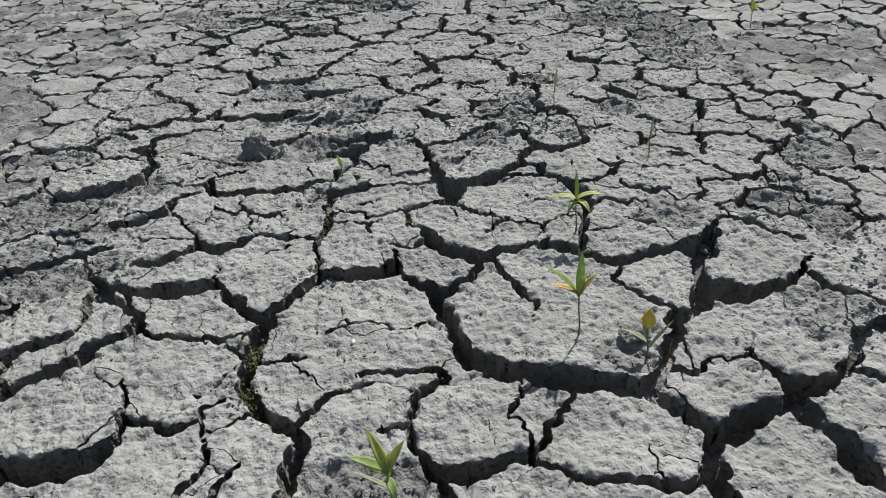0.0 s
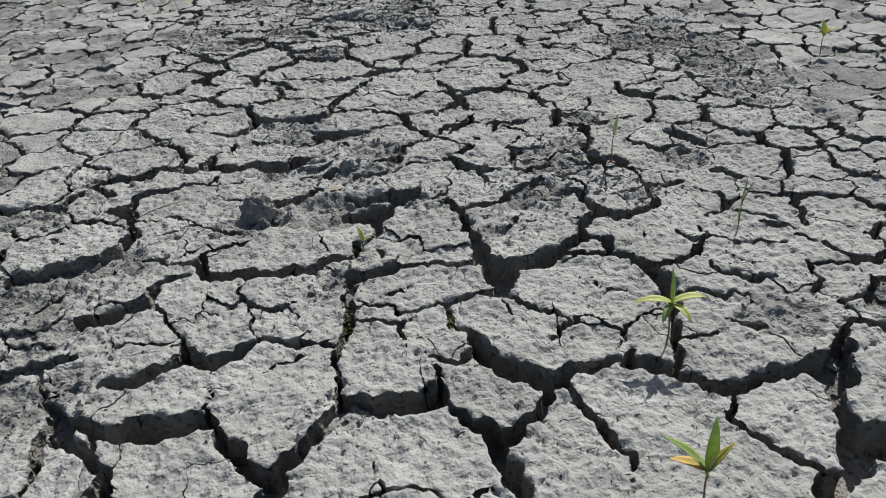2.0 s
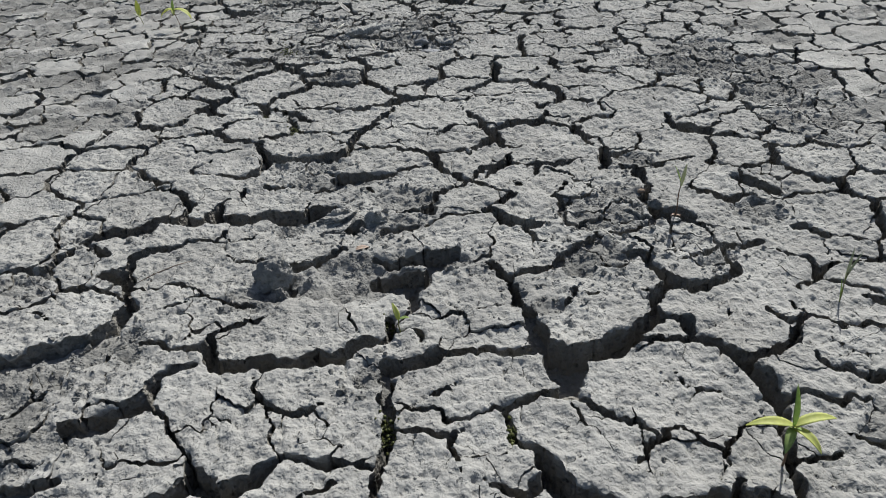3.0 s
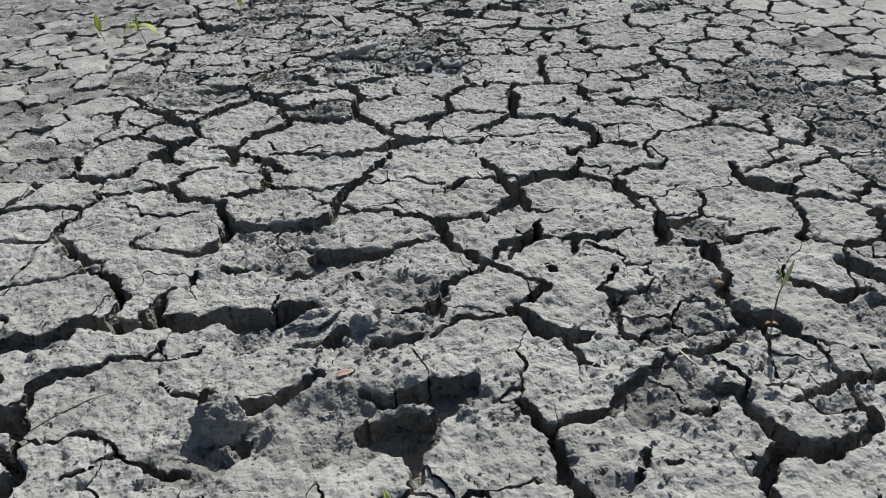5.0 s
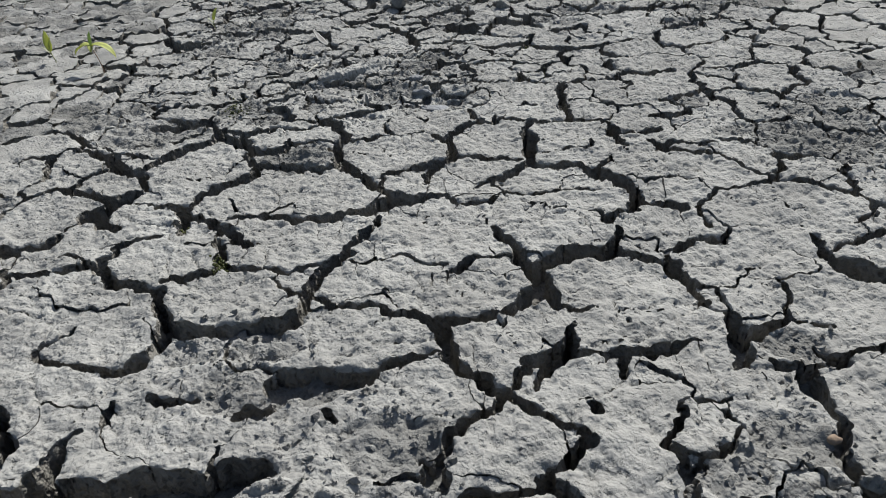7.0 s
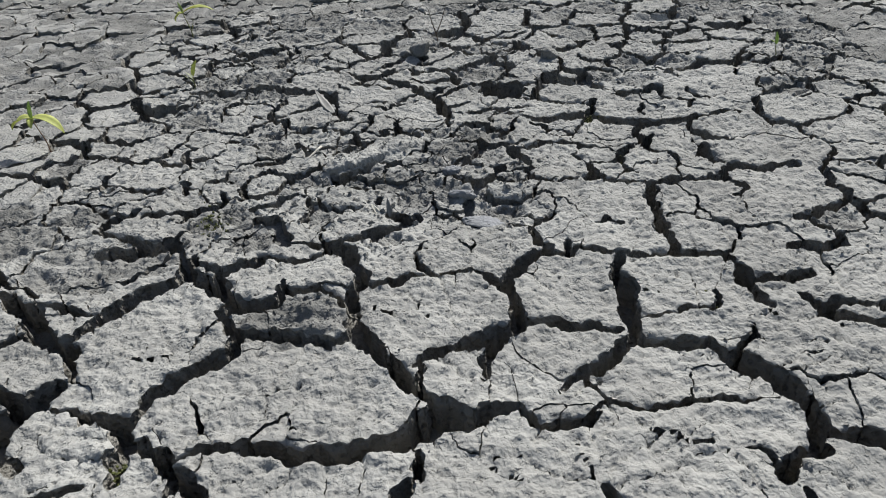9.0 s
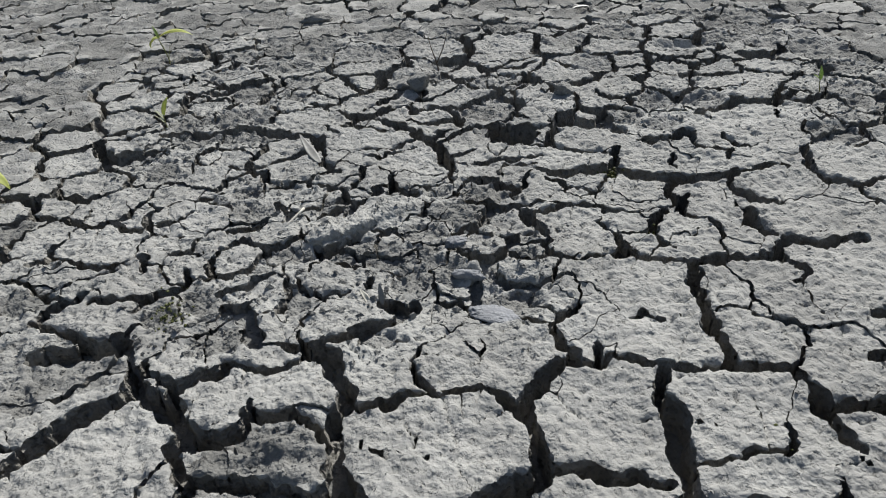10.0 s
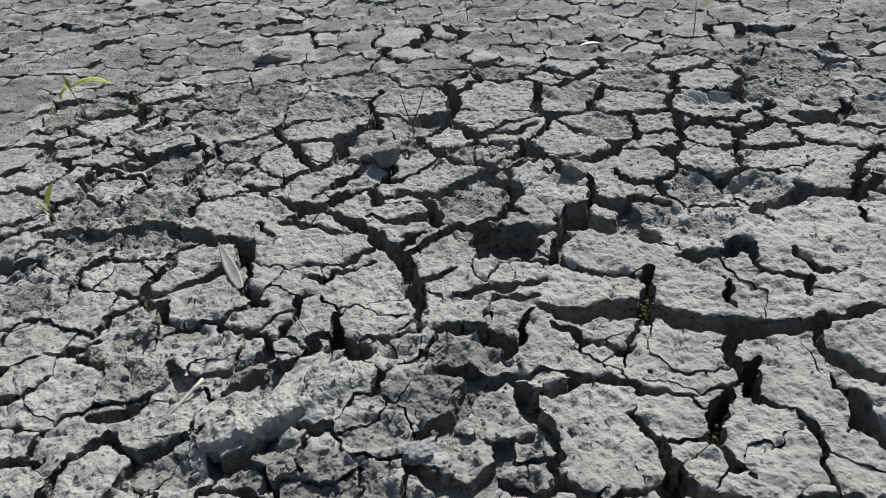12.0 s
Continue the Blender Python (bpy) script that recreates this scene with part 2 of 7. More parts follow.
block((-0.110, 3.098, 0.071, 0.055, -5))
block((-0.131, 2.959, 0.122, 0.103, -5), (-0.350, 2.984, 0.115, 0.081, 1))
block((-0.355, 2.815, 0.117, 0.062, 3))
block((0.073, 3.118, 0.128, 0.053, -8))
block((-0.131, 2.776, 0.064, 0.043, -1), (-0.024, 2.820, 0.065, 0.040, -9))
block((0.226, 2.830, 0.076, 0.064, -3), (0.092, 2.924, 0.071, 0.069, 3), (0.223, 2.955, 0.063, 0.049, -15), (0.083, 2.791, 0.051, 0.032, 1))
block((0.542, 3.417, 0.111, 0.092, -3))
block((0.619, 3.461, 0.101, 0.083, -15))
block((0.301, 3.085, 0.098, 0.045, -1))
block((0.715, 3.200, 0.083, 0.081, -17), (0.551, 3.194, 0.082, 0.071, -4))
block((0.767, 3.310, 0.072, 0.059, -16), (0.783, 3.402, 0.065, 0.051, -4))
block((0.887, 3.283, 0.064, 0.084, -14))
block((0.415, 2.880, 0.061, 0.062, -12), (0.366, 2.981, 0.061, 0.057, -6), (0.508, 3.009, 0.053, 0.062, -4), (0.562, 2.963, 0.050, 0.041, -1))
block((0.316, 2.783, 0.034, 0.045, -35), (0.329, 2.863, 0.038, 0.015, -61))
block((0.595, 2.781, 0.085, 0.063, 0), (0.526, 2.857, 0.057, 0.063, 3))
block((0.730, 3.036, 0.082, 0.029, 1))
block((0.721, 2.949, 0.065, 0.046, 4))
block((0.818, 3.096, 0.048, 0.052, -22))
block((0.428, 2.719, 0.056, 0.036, -19, 1))
block((-1.517, 5.007, 0.117, 0.051, -4))
block((-1.268, 4.940, 0.110, 0.085, 0))
block((-1.425, 4.833, 0.084, 0.074, 7))
block((-1.303, 4.680, 0.072, 0.076, 6))
block((-1.474, 4.674, 0.048, 0.046, 6))
block((-1.342, 4.587, 0.043, 0.062, 3))
block((-1.206, 4.545, 0.081, 0.070, 3))
block((-1.152, 4.327, 0.096, 0.095, -1), (-1.311, 4.380, 0.039, 0.057, 3))
block((-1.186, 4.200, 0.126, 0.038, -6), (-1.249, 4.269, 0.039, 0.027, -12))
block((-0.984, 4.136, 0.098, 0.039, -3))
block((-1.058, 4.002, 0.100, 0.063, 2))
block((-0.819, 4.066, 0.061, 0.036, -25, 1))
block((-0.787, 4.002, 0.032, 0.025, 11, 1))
block((-0.899, 4.026, 0.044, 0.028, -6, 1))
block((-0.716, 4.075, 0.055, 0.039, 15))
block((-0.724, 4.179, 0.045, 0.026, 11, 1))
block((-0.615, 4.057, 0.030, 0.038, 7, 1))
block((-0.758, 3.941, 0.051, 0.040, 4, 1))
block((-1.242, 4.111, 0.068, 0.041, 2, 1))
block((-1.416, 4.401, 0.051, 0.080, -7, 1))
block((-0.511, 4.864, 0.161, 0.067, -5))
block((-0.486, 4.234, 0.054, 0.034, 6, 1))
block((-0.110, 4.121, 0.036, 0.039, 11))
block((-0.546, 4.128, 0.055, 0.040, -6))
block((-0.371, 4.108, 0.044, 0.047, -6, 1))
block((-0.401, 4.184, 0.082, 0.030, 1, 1))
block((-0.286, 4.123, 0.047, 0.039, 3, 1))
block((-0.495, 3.974, 0.090, 0.073, 4))
block((-0.324, 3.936, 0.074, 0.056, -2))
block((-0.431, 3.910, 0.034, 0.022, 13, 1))
block((-0.164, 4.005, 0.070, 0.052, -6, 1))
block((0.139, 4.022, 0.098, 0.082, -1), (-0.010, 4.038, 0.065, 0.067, -6))
block((0.111, 3.833, 0.096, 0.046, -4), (0.054, 3.876, 0.050, 0.023, 24), (-0.023, 3.888, 0.032, 0.037, -13))
block((0.606, 4.240, 0.138, 0.076, -2), (0.548, 4.367, 0.084, 0.053, -2))
block((0.838, 4.496, 0.110, 0.093, -3))
block((0.391, 4.015, 0.069, 0.053, -12), (0.284, 3.960, 0.052, 0.044, 1), (0.381, 3.928, 0.055, 0.032, 3), (0.283, 4.034, 0.035, 0.028, -6))
block((0.554, 4.006, 0.122, 0.094, -6))
block((0.285, 3.819, 0.078, 0.054, -6), (0.389, 3.867, 0.087, 0.025, -9))
block((0.413, 3.798, 0.053, 0.032, 3))
block((0.523, 3.810, 0.039, 0.039, -6))
block((-1.294, 5.693, 0.081, 0.095, 12))
block((-1.190, 5.436, 0.044, 0.059, -22))
block((-1.134, 5.555, 0.098, 0.060, 3, 1), (-1.053, 5.427, 0.090, 0.045, 1))
block((-1.092, 5.231, 0.087, 0.061, -3))
block((-0.969, 5.308, 0.059, 0.081, -9, 1))
block((-1.246, 5.225, 0.053, 0.050, 6))
block((-1.491, 5.434, 0.093, 0.055, 3))
block((-1.386, 5.285, 0.103, 0.045, 3))
block((-1.358, 5.118, 0.075, 0.057, 1))
block((-1.291, 5.011, 0.091, 0.054, -6))
block((-1.130, 5.075, 0.070, 0.058, 11, 1))
block((-0.948, 5.082, 0.098, 0.074, -4, 1))
block((-1.073, 4.926, 0.075, 0.045, -4, 1))
block((-0.701, 5.034, 0.122, 0.090, 2))
block((-0.737, 5.169, 0.079, 0.048, -6))
block((-0.786, 5.401, 0.084, 0.061, 4, 1))
block((-0.857, 5.569, 0.091, 0.055, -1, 1))
block((-0.643, 5.303, 0.056, 0.041, 10))
block((-1.714, 5.826, 0.099, 0.073, 2, 1))
block((-1.476, 5.620, 0.063, 0.059, -5, 1))
block((-1.334, 5.511, 0.059, 0.037, 11, 1))
block((-1.181, 5.947, 0.113, 0.067, 4))
block((-1.027, 6.083, 0.118, 0.066, 4, 1))
block((-1.407, 5.858, 0.152, 0.063, -8, 1))
block((-1.756, 5.970, 0.153, 0.060, -10, 1))
block((-0.897, 4.920, 0.114, 0.052, -13, 1))
block((-0.508, 5.124, 0.098, 0.066, 10))
block((-0.543, 5.357, 0.050, 0.054, 6))
block((-0.537, 5.508, 0.128, 0.079, 8))
block((-0.444, 5.030, 0.075, 0.052, 6), (-0.313, 4.974, 0.074, 0.044, 3))
block((-0.206, 5.169, 0.115, 0.059, 0), (-0.268, 5.247, 0.077, 0.056, -22))
block((-0.117, 5.022, 0.100, 0.074, -6, 1))
block((-0.183, 5.399, 0.082, 0.056, -23))
block((-0.048, 5.487, 0.105, 0.069, -6))
block((0.013, 5.699, 0.146, 0.111, -6))
block((-0.249, 5.709, 0.086, 0.086, -7))
block((-0.002, 5.392, 0.081, 0.039, 5))
block((0.172, 5.306, 0.112, 0.079, -9))
block((0.096, 5.014, 0.093, 0.059, 1), (0.029, 5.126, 0.078, 0.057, -3), (-0.024, 4.939, 0.066, 0.050, 2))
block((0.148, 5.179, 0.039, 0.023, 1))
block((-0.493, 4.922, 0.095, 0.060, 2))
block((-0.261, 4.870, 0.067, 0.039, 9))
block((-0.207, 4.801, 0.087, 0.057, 7))
block((-0.051, 4.793, 0.070, 0.043, 0))
block((-0.572, 5.698, 0.147, 0.083, -8, 1))
block((-0.483, 5.916, 0.144, 0.100, 0, 1))
block((-0.215, 5.990, 0.127, 0.134, -9, 1))
block((0.052, 5.933, 0.108, 0.085, -24, 1))
block((0.303, 5.950, 0.103, 0.073, -3))
block((0.247, 5.660, 0.093, 0.108, -21, 1))
block((0.327, 5.131, 0.082, 0.067, -3), (0.268, 5.017, 0.097, 0.038, -14))
block((0.402, 5.273, 0.055, 0.041, 8))
block((0.521, 5.168, 0.083, 0.063, -3))
block((0.693, 5.515, 0.104, 0.079, -13), (0.628, 5.397, 0.108, 0.053, -3))
block((0.713, 5.243, 0.066, 0.045, -32))
block((0.763, 4.996, 0.066, 0.061, 5), (0.853, 5.132, 0.082, 0.059, -14), (0.691, 5.130, 0.077, 0.055, -4))
block((0.658, 4.853, 0.073, 0.060, -12))
block((0.813, 4.837, 0.067, 0.069, -8))
block((0.611, 4.725, 0.064, 0.058, -17), (0.499, 4.743, 0.051, 0.064, -24))
block((0.742, 4.709, 0.060, 0.055, -7))
block((0.290, 4.894, 0.068, 0.057, 3, 1))
block((0.433, 5.000, 0.054, 0.081, -8, 1))
block((0.586, 4.977, 0.060, 0.066, -8, 1))
block((0.399, 4.824, 0.064, 0.038, -1, 1))
block((0.351, 4.743, 0.080, 0.039, -1))
block((0.183, 4.891, 0.028, 0.033, 0))
block((0.163, 4.756, 0.086, 0.061, -6))
block((0.398, 5.589, 0.093, 0.077, 4))
block((0.308, 5.402, 0.074, 0.070, -10, 1))
block((0.690, 5.869, 0.099, 0.058, -3))
block((-0.430, 2.187, 0.137, 0.087, -1, 1))
block((-0.450, 2.441, 0.036, 0.045, 16, 1))
block((-0.602, 3.621, 0.119, 0.060, 5, 1))
block((-0.647, 3.791, 0.117, 0.079, 1))
block((-0.438, 3.813, 0.082, 0.076, -3))
block((-0.216, 3.846, 0.141, 0.089, -4))
block((-1.119, 3.880, 0.178, 0.099, 3, 1))
block((-1.144, 2.061, 0.140, 0.094, 9))
block((-1.123, 1.870, 0.098, 0.042, 1, 1))
block((-1.150, 1.819, 0.040, 0.055, 31))
block((-0.814, 1.882, 0.067, 0.050, 12), (-0.888, 1.828, 0.047, 0.036, 7))
block((-0.981, 1.790, 0.038, 0.042, 24))
block((-0.594, 1.619, 0.073, 0.048, 9), (-0.632, 1.684, 0.088, 0.047, 3), (-0.743, 1.783, 0.055, 0.064, 10), (-0.640, 1.796, 0.052, 0.052, -5))
block((-0.793, 1.686, 0.078, 0.055, -2), (-0.892, 1.682, 0.029, 0.048, 3))
block((-0.757, 1.560, 0.079, 0.050, 28))
block((-0.476, 1.796, 0.133, 0.055, -11), (-0.459, 1.699, 0.093, 0.048, 0), (-0.459, 1.636, 0.074, 0.024, 4))
block((-0.414, 1.494, 0.085, 0.040, -2), (-0.456, 1.571, 0.090, 0.037, -5), (-0.539, 1.517, 0.058, 0.028, 6))
block((-0.946, 1.471, 0.058, 0.058, -1, 1))
block((-0.895, 1.535, 0.053, 0.044, 3, 1))
block((-1.020, 1.688, 0.079, 0.040, 7, 1), (-1.059, 1.760, 0.045, 0.036, -5, 1))
block((-0.606, 1.988, 0.118, 0.083, 3))
block((-0.436, 2.000, 0.095, 0.072, 1))
block((-0.161, 1.925, 0.156, 0.050, -2), (-0.095, 1.996, 0.070, 0.045, -4), (-0.228, 2.010, 0.064, 0.039, -4))
block((-0.367, 1.824, 0.035, 0.040, 3, 1))
block((-0.149, 1.743, 0.074, 0.068, 2), (-0.049, 1.795, 0.072, 0.058, -2), (-0.254, 1.779, 0.056, 0.038, 4), (-0.256, 1.696, 0.045, 0.036, -3))
block((-0.101, 1.567, 0.056, 0.040, 5), (-0.153, 1.651, 0.047, 0.049, 0))
block((0.079, 1.585, 0.056, 0.065, -1), (0.250, 1.811, 0.081, 0.056, 9), (0.318, 1.572, 0.045, 0.070, -10), (0.307, 1.728, 0.077, 0.051, -5), (-0.014, 1.669, 0.061, 0.052, -5), (0.212, 1.561, 0.049, 0.049, -5), (0.106, 1.728, 0.048, 0.059, -5), (0.224, 1.647, 0.074, 0.033, -5), (0.104, 1.520, 0.048, 0.025, -3))
block((-0.226, 1.531, 0.106, 0.088, -6), (-0.269, 1.637, 0.046, 0.022, -5))
block((-0.010, 1.445, 0.102, 0.057, -17))
block((-0.171, 1.371, 0.102, 0.029, -3))
block((-0.307, 1.378, 0.034, 0.023, 6, 1))
block((0.267, 1.903, 0.052, 0.033, -6))
block((0.440, 1.901, 0.101, 0.071, -17))
block((0.498, 1.741, 0.097, 0.055, -7))
block((0.680, 1.792, 0.088, 0.064, -10))
block((0.633, 1.596, 0.086, 0.064, -5, 1), (0.611, 1.485, 0.086, 0.042, -5), (0.453, 1.508, 0.076, 0.047, -7), (0.491, 1.631, 0.069, 0.060, 0))
block((0.187, 1.410, 0.091, 0.032, -39), (0.288, 1.432, 0.044, 0.023, -10))
block((0.347, 1.360, 0.068, 0.061, -4))
block((0.514, 1.337, 0.092, 0.065, -4))
block((0.053, 1.398, 0.021, 0.028, 12))
block((-0.975, 2.600, 0.103, 0.052, 0), (-1.146, 2.789, 0.095, 0.068, 7), (-0.982, 2.728, 0.068, 0.058, -6), (-1.082, 2.691, 0.064, 0.040, -1))
block((-0.867, 2.722, 0.066, 0.055, 3))
block((-0.730, 2.570, 0.130, 0.059, -4))
block((-0.713, 2.737, 0.054, 0.048, -6))
block((-0.585, 2.707, 0.070, 0.059, 3, 1))
block((-0.482, 2.577, 0.110, 0.066, -2))
block((-0.961, 2.439, 0.054, 0.048, 9))
block((-1.066, 2.463, 0.039, 0.028, -7, 1))
block((-0.855, 2.421, 0.057, 0.050, 2))
block((-0.744, 2.433, 0.062, 0.050, 20))
block((-0.572, 2.291, 0.061, 0.055, -17), (-0.498, 2.340, 0.049, 0.039, -5), (-0.748, 2.337, 0.045, 0.037, -5), (-0.669, 2.339, 0.043, 0.036, -7))
block((-0.622, 2.421, 0.038, 0.031, 1, 1))
block((-0.921, 2.298, 0.104, 0.072, 1), (-0.882, 2.222, 0.096, 0.034, -3), (-0.721, 2.218, 0.046, 0.033, 6), (-0.766, 2.273, 0.042, 0.023, -3))
block((-0.282, 2.654, 0.090, 0.075, 6))
block((-0.171, 2.638, 0.055, 0.034, 15))
block((-0.115, 2.507, 0.110, 0.061, 13))
block((-0.301, 2.552, 0.090, 0.057, -11, 1), (-0.293, 2.434, 0.056, 0.041, -13, 1))
block((-0.404, 2.399, 0.048, 0.037, 4, 1))
block((-0.484, 2.481, 0.044, 0.017, 7, 2))
block((-0.387, 2.456, 0.031, 0.013, -23, 2))
block((-0.295, 2.318, 0.097, 0.044, 14))
block((-0.013, 2.272, 0.054, 0.081, 2), (-0.114, 2.386, 0.084, 0.042, -1), (-0.124, 2.280, 0.049, 0.060, -5), (0.061, 2.237, 0.037, 0.061, -9))
block((0.037, 2.446, 0.089, 0.061, -14))
block((-0.009, 2.613, 0.052, 0.034, 3))
block((0.296, 2.651, 0.085, 0.060, -6), (0.121, 2.618, 0.065, 0.061, -10), (0.190, 2.537, 0.052, 0.048, 2))
block((-0.164, 2.147, 0.102, 0.031, -3))
block((-0.154, 2.219, 0.028, 0.026, 5, 1))
block((0.329, 2.506, 0.064, 0.052, -15, 1), (0.215, 2.456, 0.062, 0.045, 10, 1), (0.206, 2.368, 0.062, 0.032, 0, 1), (0.307, 2.393, 0.051, 0.040, 2, 1))
block((0.311, 2.330, 0.048, 0.019, 6, 1))
block((0.126, 2.308, 0.071, 0.045, -10))
block((0.455, 2.484, 0.051, 0.090, -20), (0.617, 2.543, 0.064, 0.075, -23), (0.451, 2.381, 0.068, 0.030, -12), (0.532, 2.629, 0.058, 0.056, -6), (0.535, 2.444, 0.042, 0.037, -6))
block((0.507, 2.361, 0.022, 0.030, -25))
block((0.581, 2.338, 0.055, 0.039, 4))
block((0.435, 2.238, 0.064, 0.065, -5), (0.309, 2.225, 0.050, 0.032, 2), (0.357, 2.276, 0.041, 0.037, -12))
block((0.396, 2.114, 0.082, 0.028, -3), (0.369, 2.160, 0.030, 0.015, -4))
block((0.471, 2.159, 0.055, 0.031, 2, 1))
block((0.143, 2.173, 0.048, 0.048, 2, 1))
block((0.215, 2.231, 0.041, 0.040, -6, 1))
block((0.236, 2.174, 0.045, 0.024, 0, 1))
block((0.260, 2.120, 0.043, 0.024, 3))
block((0.026, 2.125, 0.052, 0.020, -1))
block((-1.101, 3.728, 0.101, 0.030, -3), (-0.974, 3.782, 0.057, 0.043, 13))
block((-1.085, 3.649, 0.083, 0.032, -1))
block((-1.128, 3.532, 0.065, 0.089, 15))
block((-0.893, 3.657, 0.118, 0.098, 14), (-0.901, 3.525, 0.110, 0.048, -1), (-0.942, 3.434, 0.092, 0.032, 1), (-0.779, 3.559, 0.059, 0.033, 17))
block((-0.448, 3.364, 0.100, 0.061, 2), (-0.658, 3.466, 0.110, 0.062, 10), (-0.512, 3.467, 0.098, 0.066, -5), (-0.618, 3.348, 0.086, 0.054, 1), (-0.788, 3.351, 0.052, 0.055, 7))
block((-0.975, 3.345, 0.091, 0.053, -5), (-0.966, 3.273, 0.090, 0.023, -4))
block((-0.780, 3.238, 0.059, 0.029, -4))
block((-0.450, 3.229, 0.076, 0.041, 0), (-0.623, 3.240, 0.088, 0.033, -3))
block((-0.259, 3.648, 0.093, 0.088, -1), (-0.355, 3.551, 0.063, 0.054, 3), (-0.399, 3.673, 0.066, 0.071, -6), (-0.379, 3.489, 0.032, 0.027, 6))
block((-0.301, 3.444, 0.068, 0.054, -5), (-0.260, 3.377, 0.040, 0.025, 5))
block((-0.134, 3.453, 0.095, 0.077, -2), (-0.124, 3.359, 0.076, 0.035, 5))
block((-0.054, 3.672, 0.099, 0.092, -6))
block((-0.286, 3.233, 0.051, 0.056, -4), (-0.117, 3.224, 0.038, 0.045, -13), (-0.211, 3.277, 0.052, 0.031, -13), (-0.170, 3.228, 0.048, 0.027, -11))
block((0.204, 3.691, 0.107, 0.059, -1), (0.138, 3.606, 0.072, 0.034, -2), (0.281, 3.587, 0.038, 0.051, -20))
block((0.175, 3.524, 0.097, 0.034, -4))
block((0.363, 3.580, 0.041, 0.051, -16))
block((0.193, 3.392, 0.087, 0.067, -10), (0.046, 3.413, 0.080, 0.064, 5))
block((0.145, 3.292, 0.118, 0.037, -5), (0.142, 3.219, 0.044, 0.036, -18))
block((-0.008, 3.253, 0.085, 0.042, -6), (-0.043, 3.211, 0.081, 0.023, -3))
block((0.332, 3.459, 0.082, 0.070, -6), (0.443, 3.418, 0.060, 0.048, -5))
block((0.502, 3.591, 0.101, 0.045, -6))
block((0.508, 3.511, 0.055, 0.021, 3))
block((0.390, 3.321, 0.071, 0.055, -10))
block((0.296, 3.182, 0.086, 0.044, -1))
block((-0.011, 3.172, 0.038, 0.017, -1))
block((-1.121, 4.724, 0.051, 0.066, 5, 1))
block((-1.015, 4.558, 0.067, 0.051, 36), (-0.965, 4.669, 0.055, 0.062, 24))
block((-0.992, 4.463, 0.052, 0.038, 28))
block((-0.912, 4.400, 0.089, 0.047, 12), (-0.782, 4.437, 0.069, 0.044, -11, 1))
block((-0.859, 4.318, 0.044, 0.045, 3), (-0.937, 4.317, 0.028, 0.037, 4))
block((-0.780, 4.243, 0.051, 0.036, -5))
block((-0.876, 4.228, 0.045, 0.029, -3))
block((-0.706, 4.324, 0.057, 0.043, 1))
block((-0.711, 4.672, 0.082, 0.079, -2))
block((-0.575, 4.590, 0.068, 0.052, 1))
block((-0.545, 4.730, 0.063, 0.046, -7))
block((-0.611, 4.522, 0.066, 0.023, -2))
block((-0.494, 4.506, 0.038, 0.036, 19))
block((-0.433, 4.389, 0.092, 0.050, 24, 2), (-0.560, 4.311, 0.070, 0.036, 21, 2))
block((-0.582, 4.461, 0.047, 0.028, 4, 1))
block((-0.526, 4.202, 0.042, 0.018, -19, 1))
block((-0.831, 4.556, 0.035, 0.031, -6, 1))
block((-0.725, 4.576, 0.054, 0.021, -21, 1))
block((-0.660, 4.233, 0.060, 0.029, -5, 1))
block((-0.372, 4.681, 0.092, 0.066, 0), (-0.347, 4.579, 0.074, 0.062, -3), (-0.510, 4.739, 0.053, 0.045, -16))
block((-0.476, 4.571, 0.056, 0.051, 12))
block((-0.493, 4.496, 0.027, 0.030, 17))
block((-0.183, 4.649, 0.062, 0.053, -6), (-0.067, 4.700, 0.059, 0.043, -2))
block((-0.079, 4.538, 0.039, 0.056, -19), (-0.162, 4.559, 0.045, 0.041, -12))
block((-0.172, 4.451, 0.065, 0.041, 1, 1))
block((-0.021, 4.437, 0.067, 0.053, 1), (0.065, 4.422, 0.043, 0.038, -24))
block((0.090, 4.628, 0.105, 0.058, -1))
block((-0.249, 4.353, 0.073, 0.043, -5, 1))
block((-0.337, 4.280, 0.057, 0.033, -11, 1))
block((-0.300, 4.479, 0.037, 0.030, 6, 1))
block((-0.192, 4.234, 0.053, 0.052, 1), (-0.133, 4.292, 0.055, 0.047, -5))
block((-0.091, 4.225, 0.022, 0.025, 10, 1))
block((-0.104, 4.163, 0.026, 0.018, 7, 1))
block((0.032, 4.189, 0.080, 0.049, -5), (0.018, 4.286, 0.059, 0.047, -10))
block((-0.346, 4.203, 0.039, 0.024, 3, 1))
block((-0.423, 4.230, 0.035, 0.021, 4, 1))
block((-0.336, 4.169, 0.038, 0.018, -1, 1))
block((0.295, 4.606, 0.074, 0.065, 1))
block((0.436, 4.575, 0.063, 0.061, -2), (0.450, 4.502, 0.075, 0.019, -9))
block((0.603, 4.565, 0.095, 0.049, 2))
block((0.202, 4.422, 0.086, 0.049, -6), (0.208, 4.357, 0.073, 0.034, 0))
block((0.142, 4.280, 0.060, 0.041, -17))
block((0.178, 4.164, 0.053, 0.034, -17))
block((0.399, 4.361, 0.065, 0.072, -5), (0.399, 4.257, 0.047, 0.033, -5))
block((0.283, 4.168, 0.057, 0.048, -5), (0.291, 4.255, 0.064, 0.046, -5))
block((0.529, 4.404, 0.062, 0.036, -19))
block((0.497, 4.310, 0.045, 0.039, -5))
block((0.415, 4.183, 0.053, 0.048, 1), (0.382, 4.120, 0.046, 0.022, -4))
PLANNED = len(PIECES)

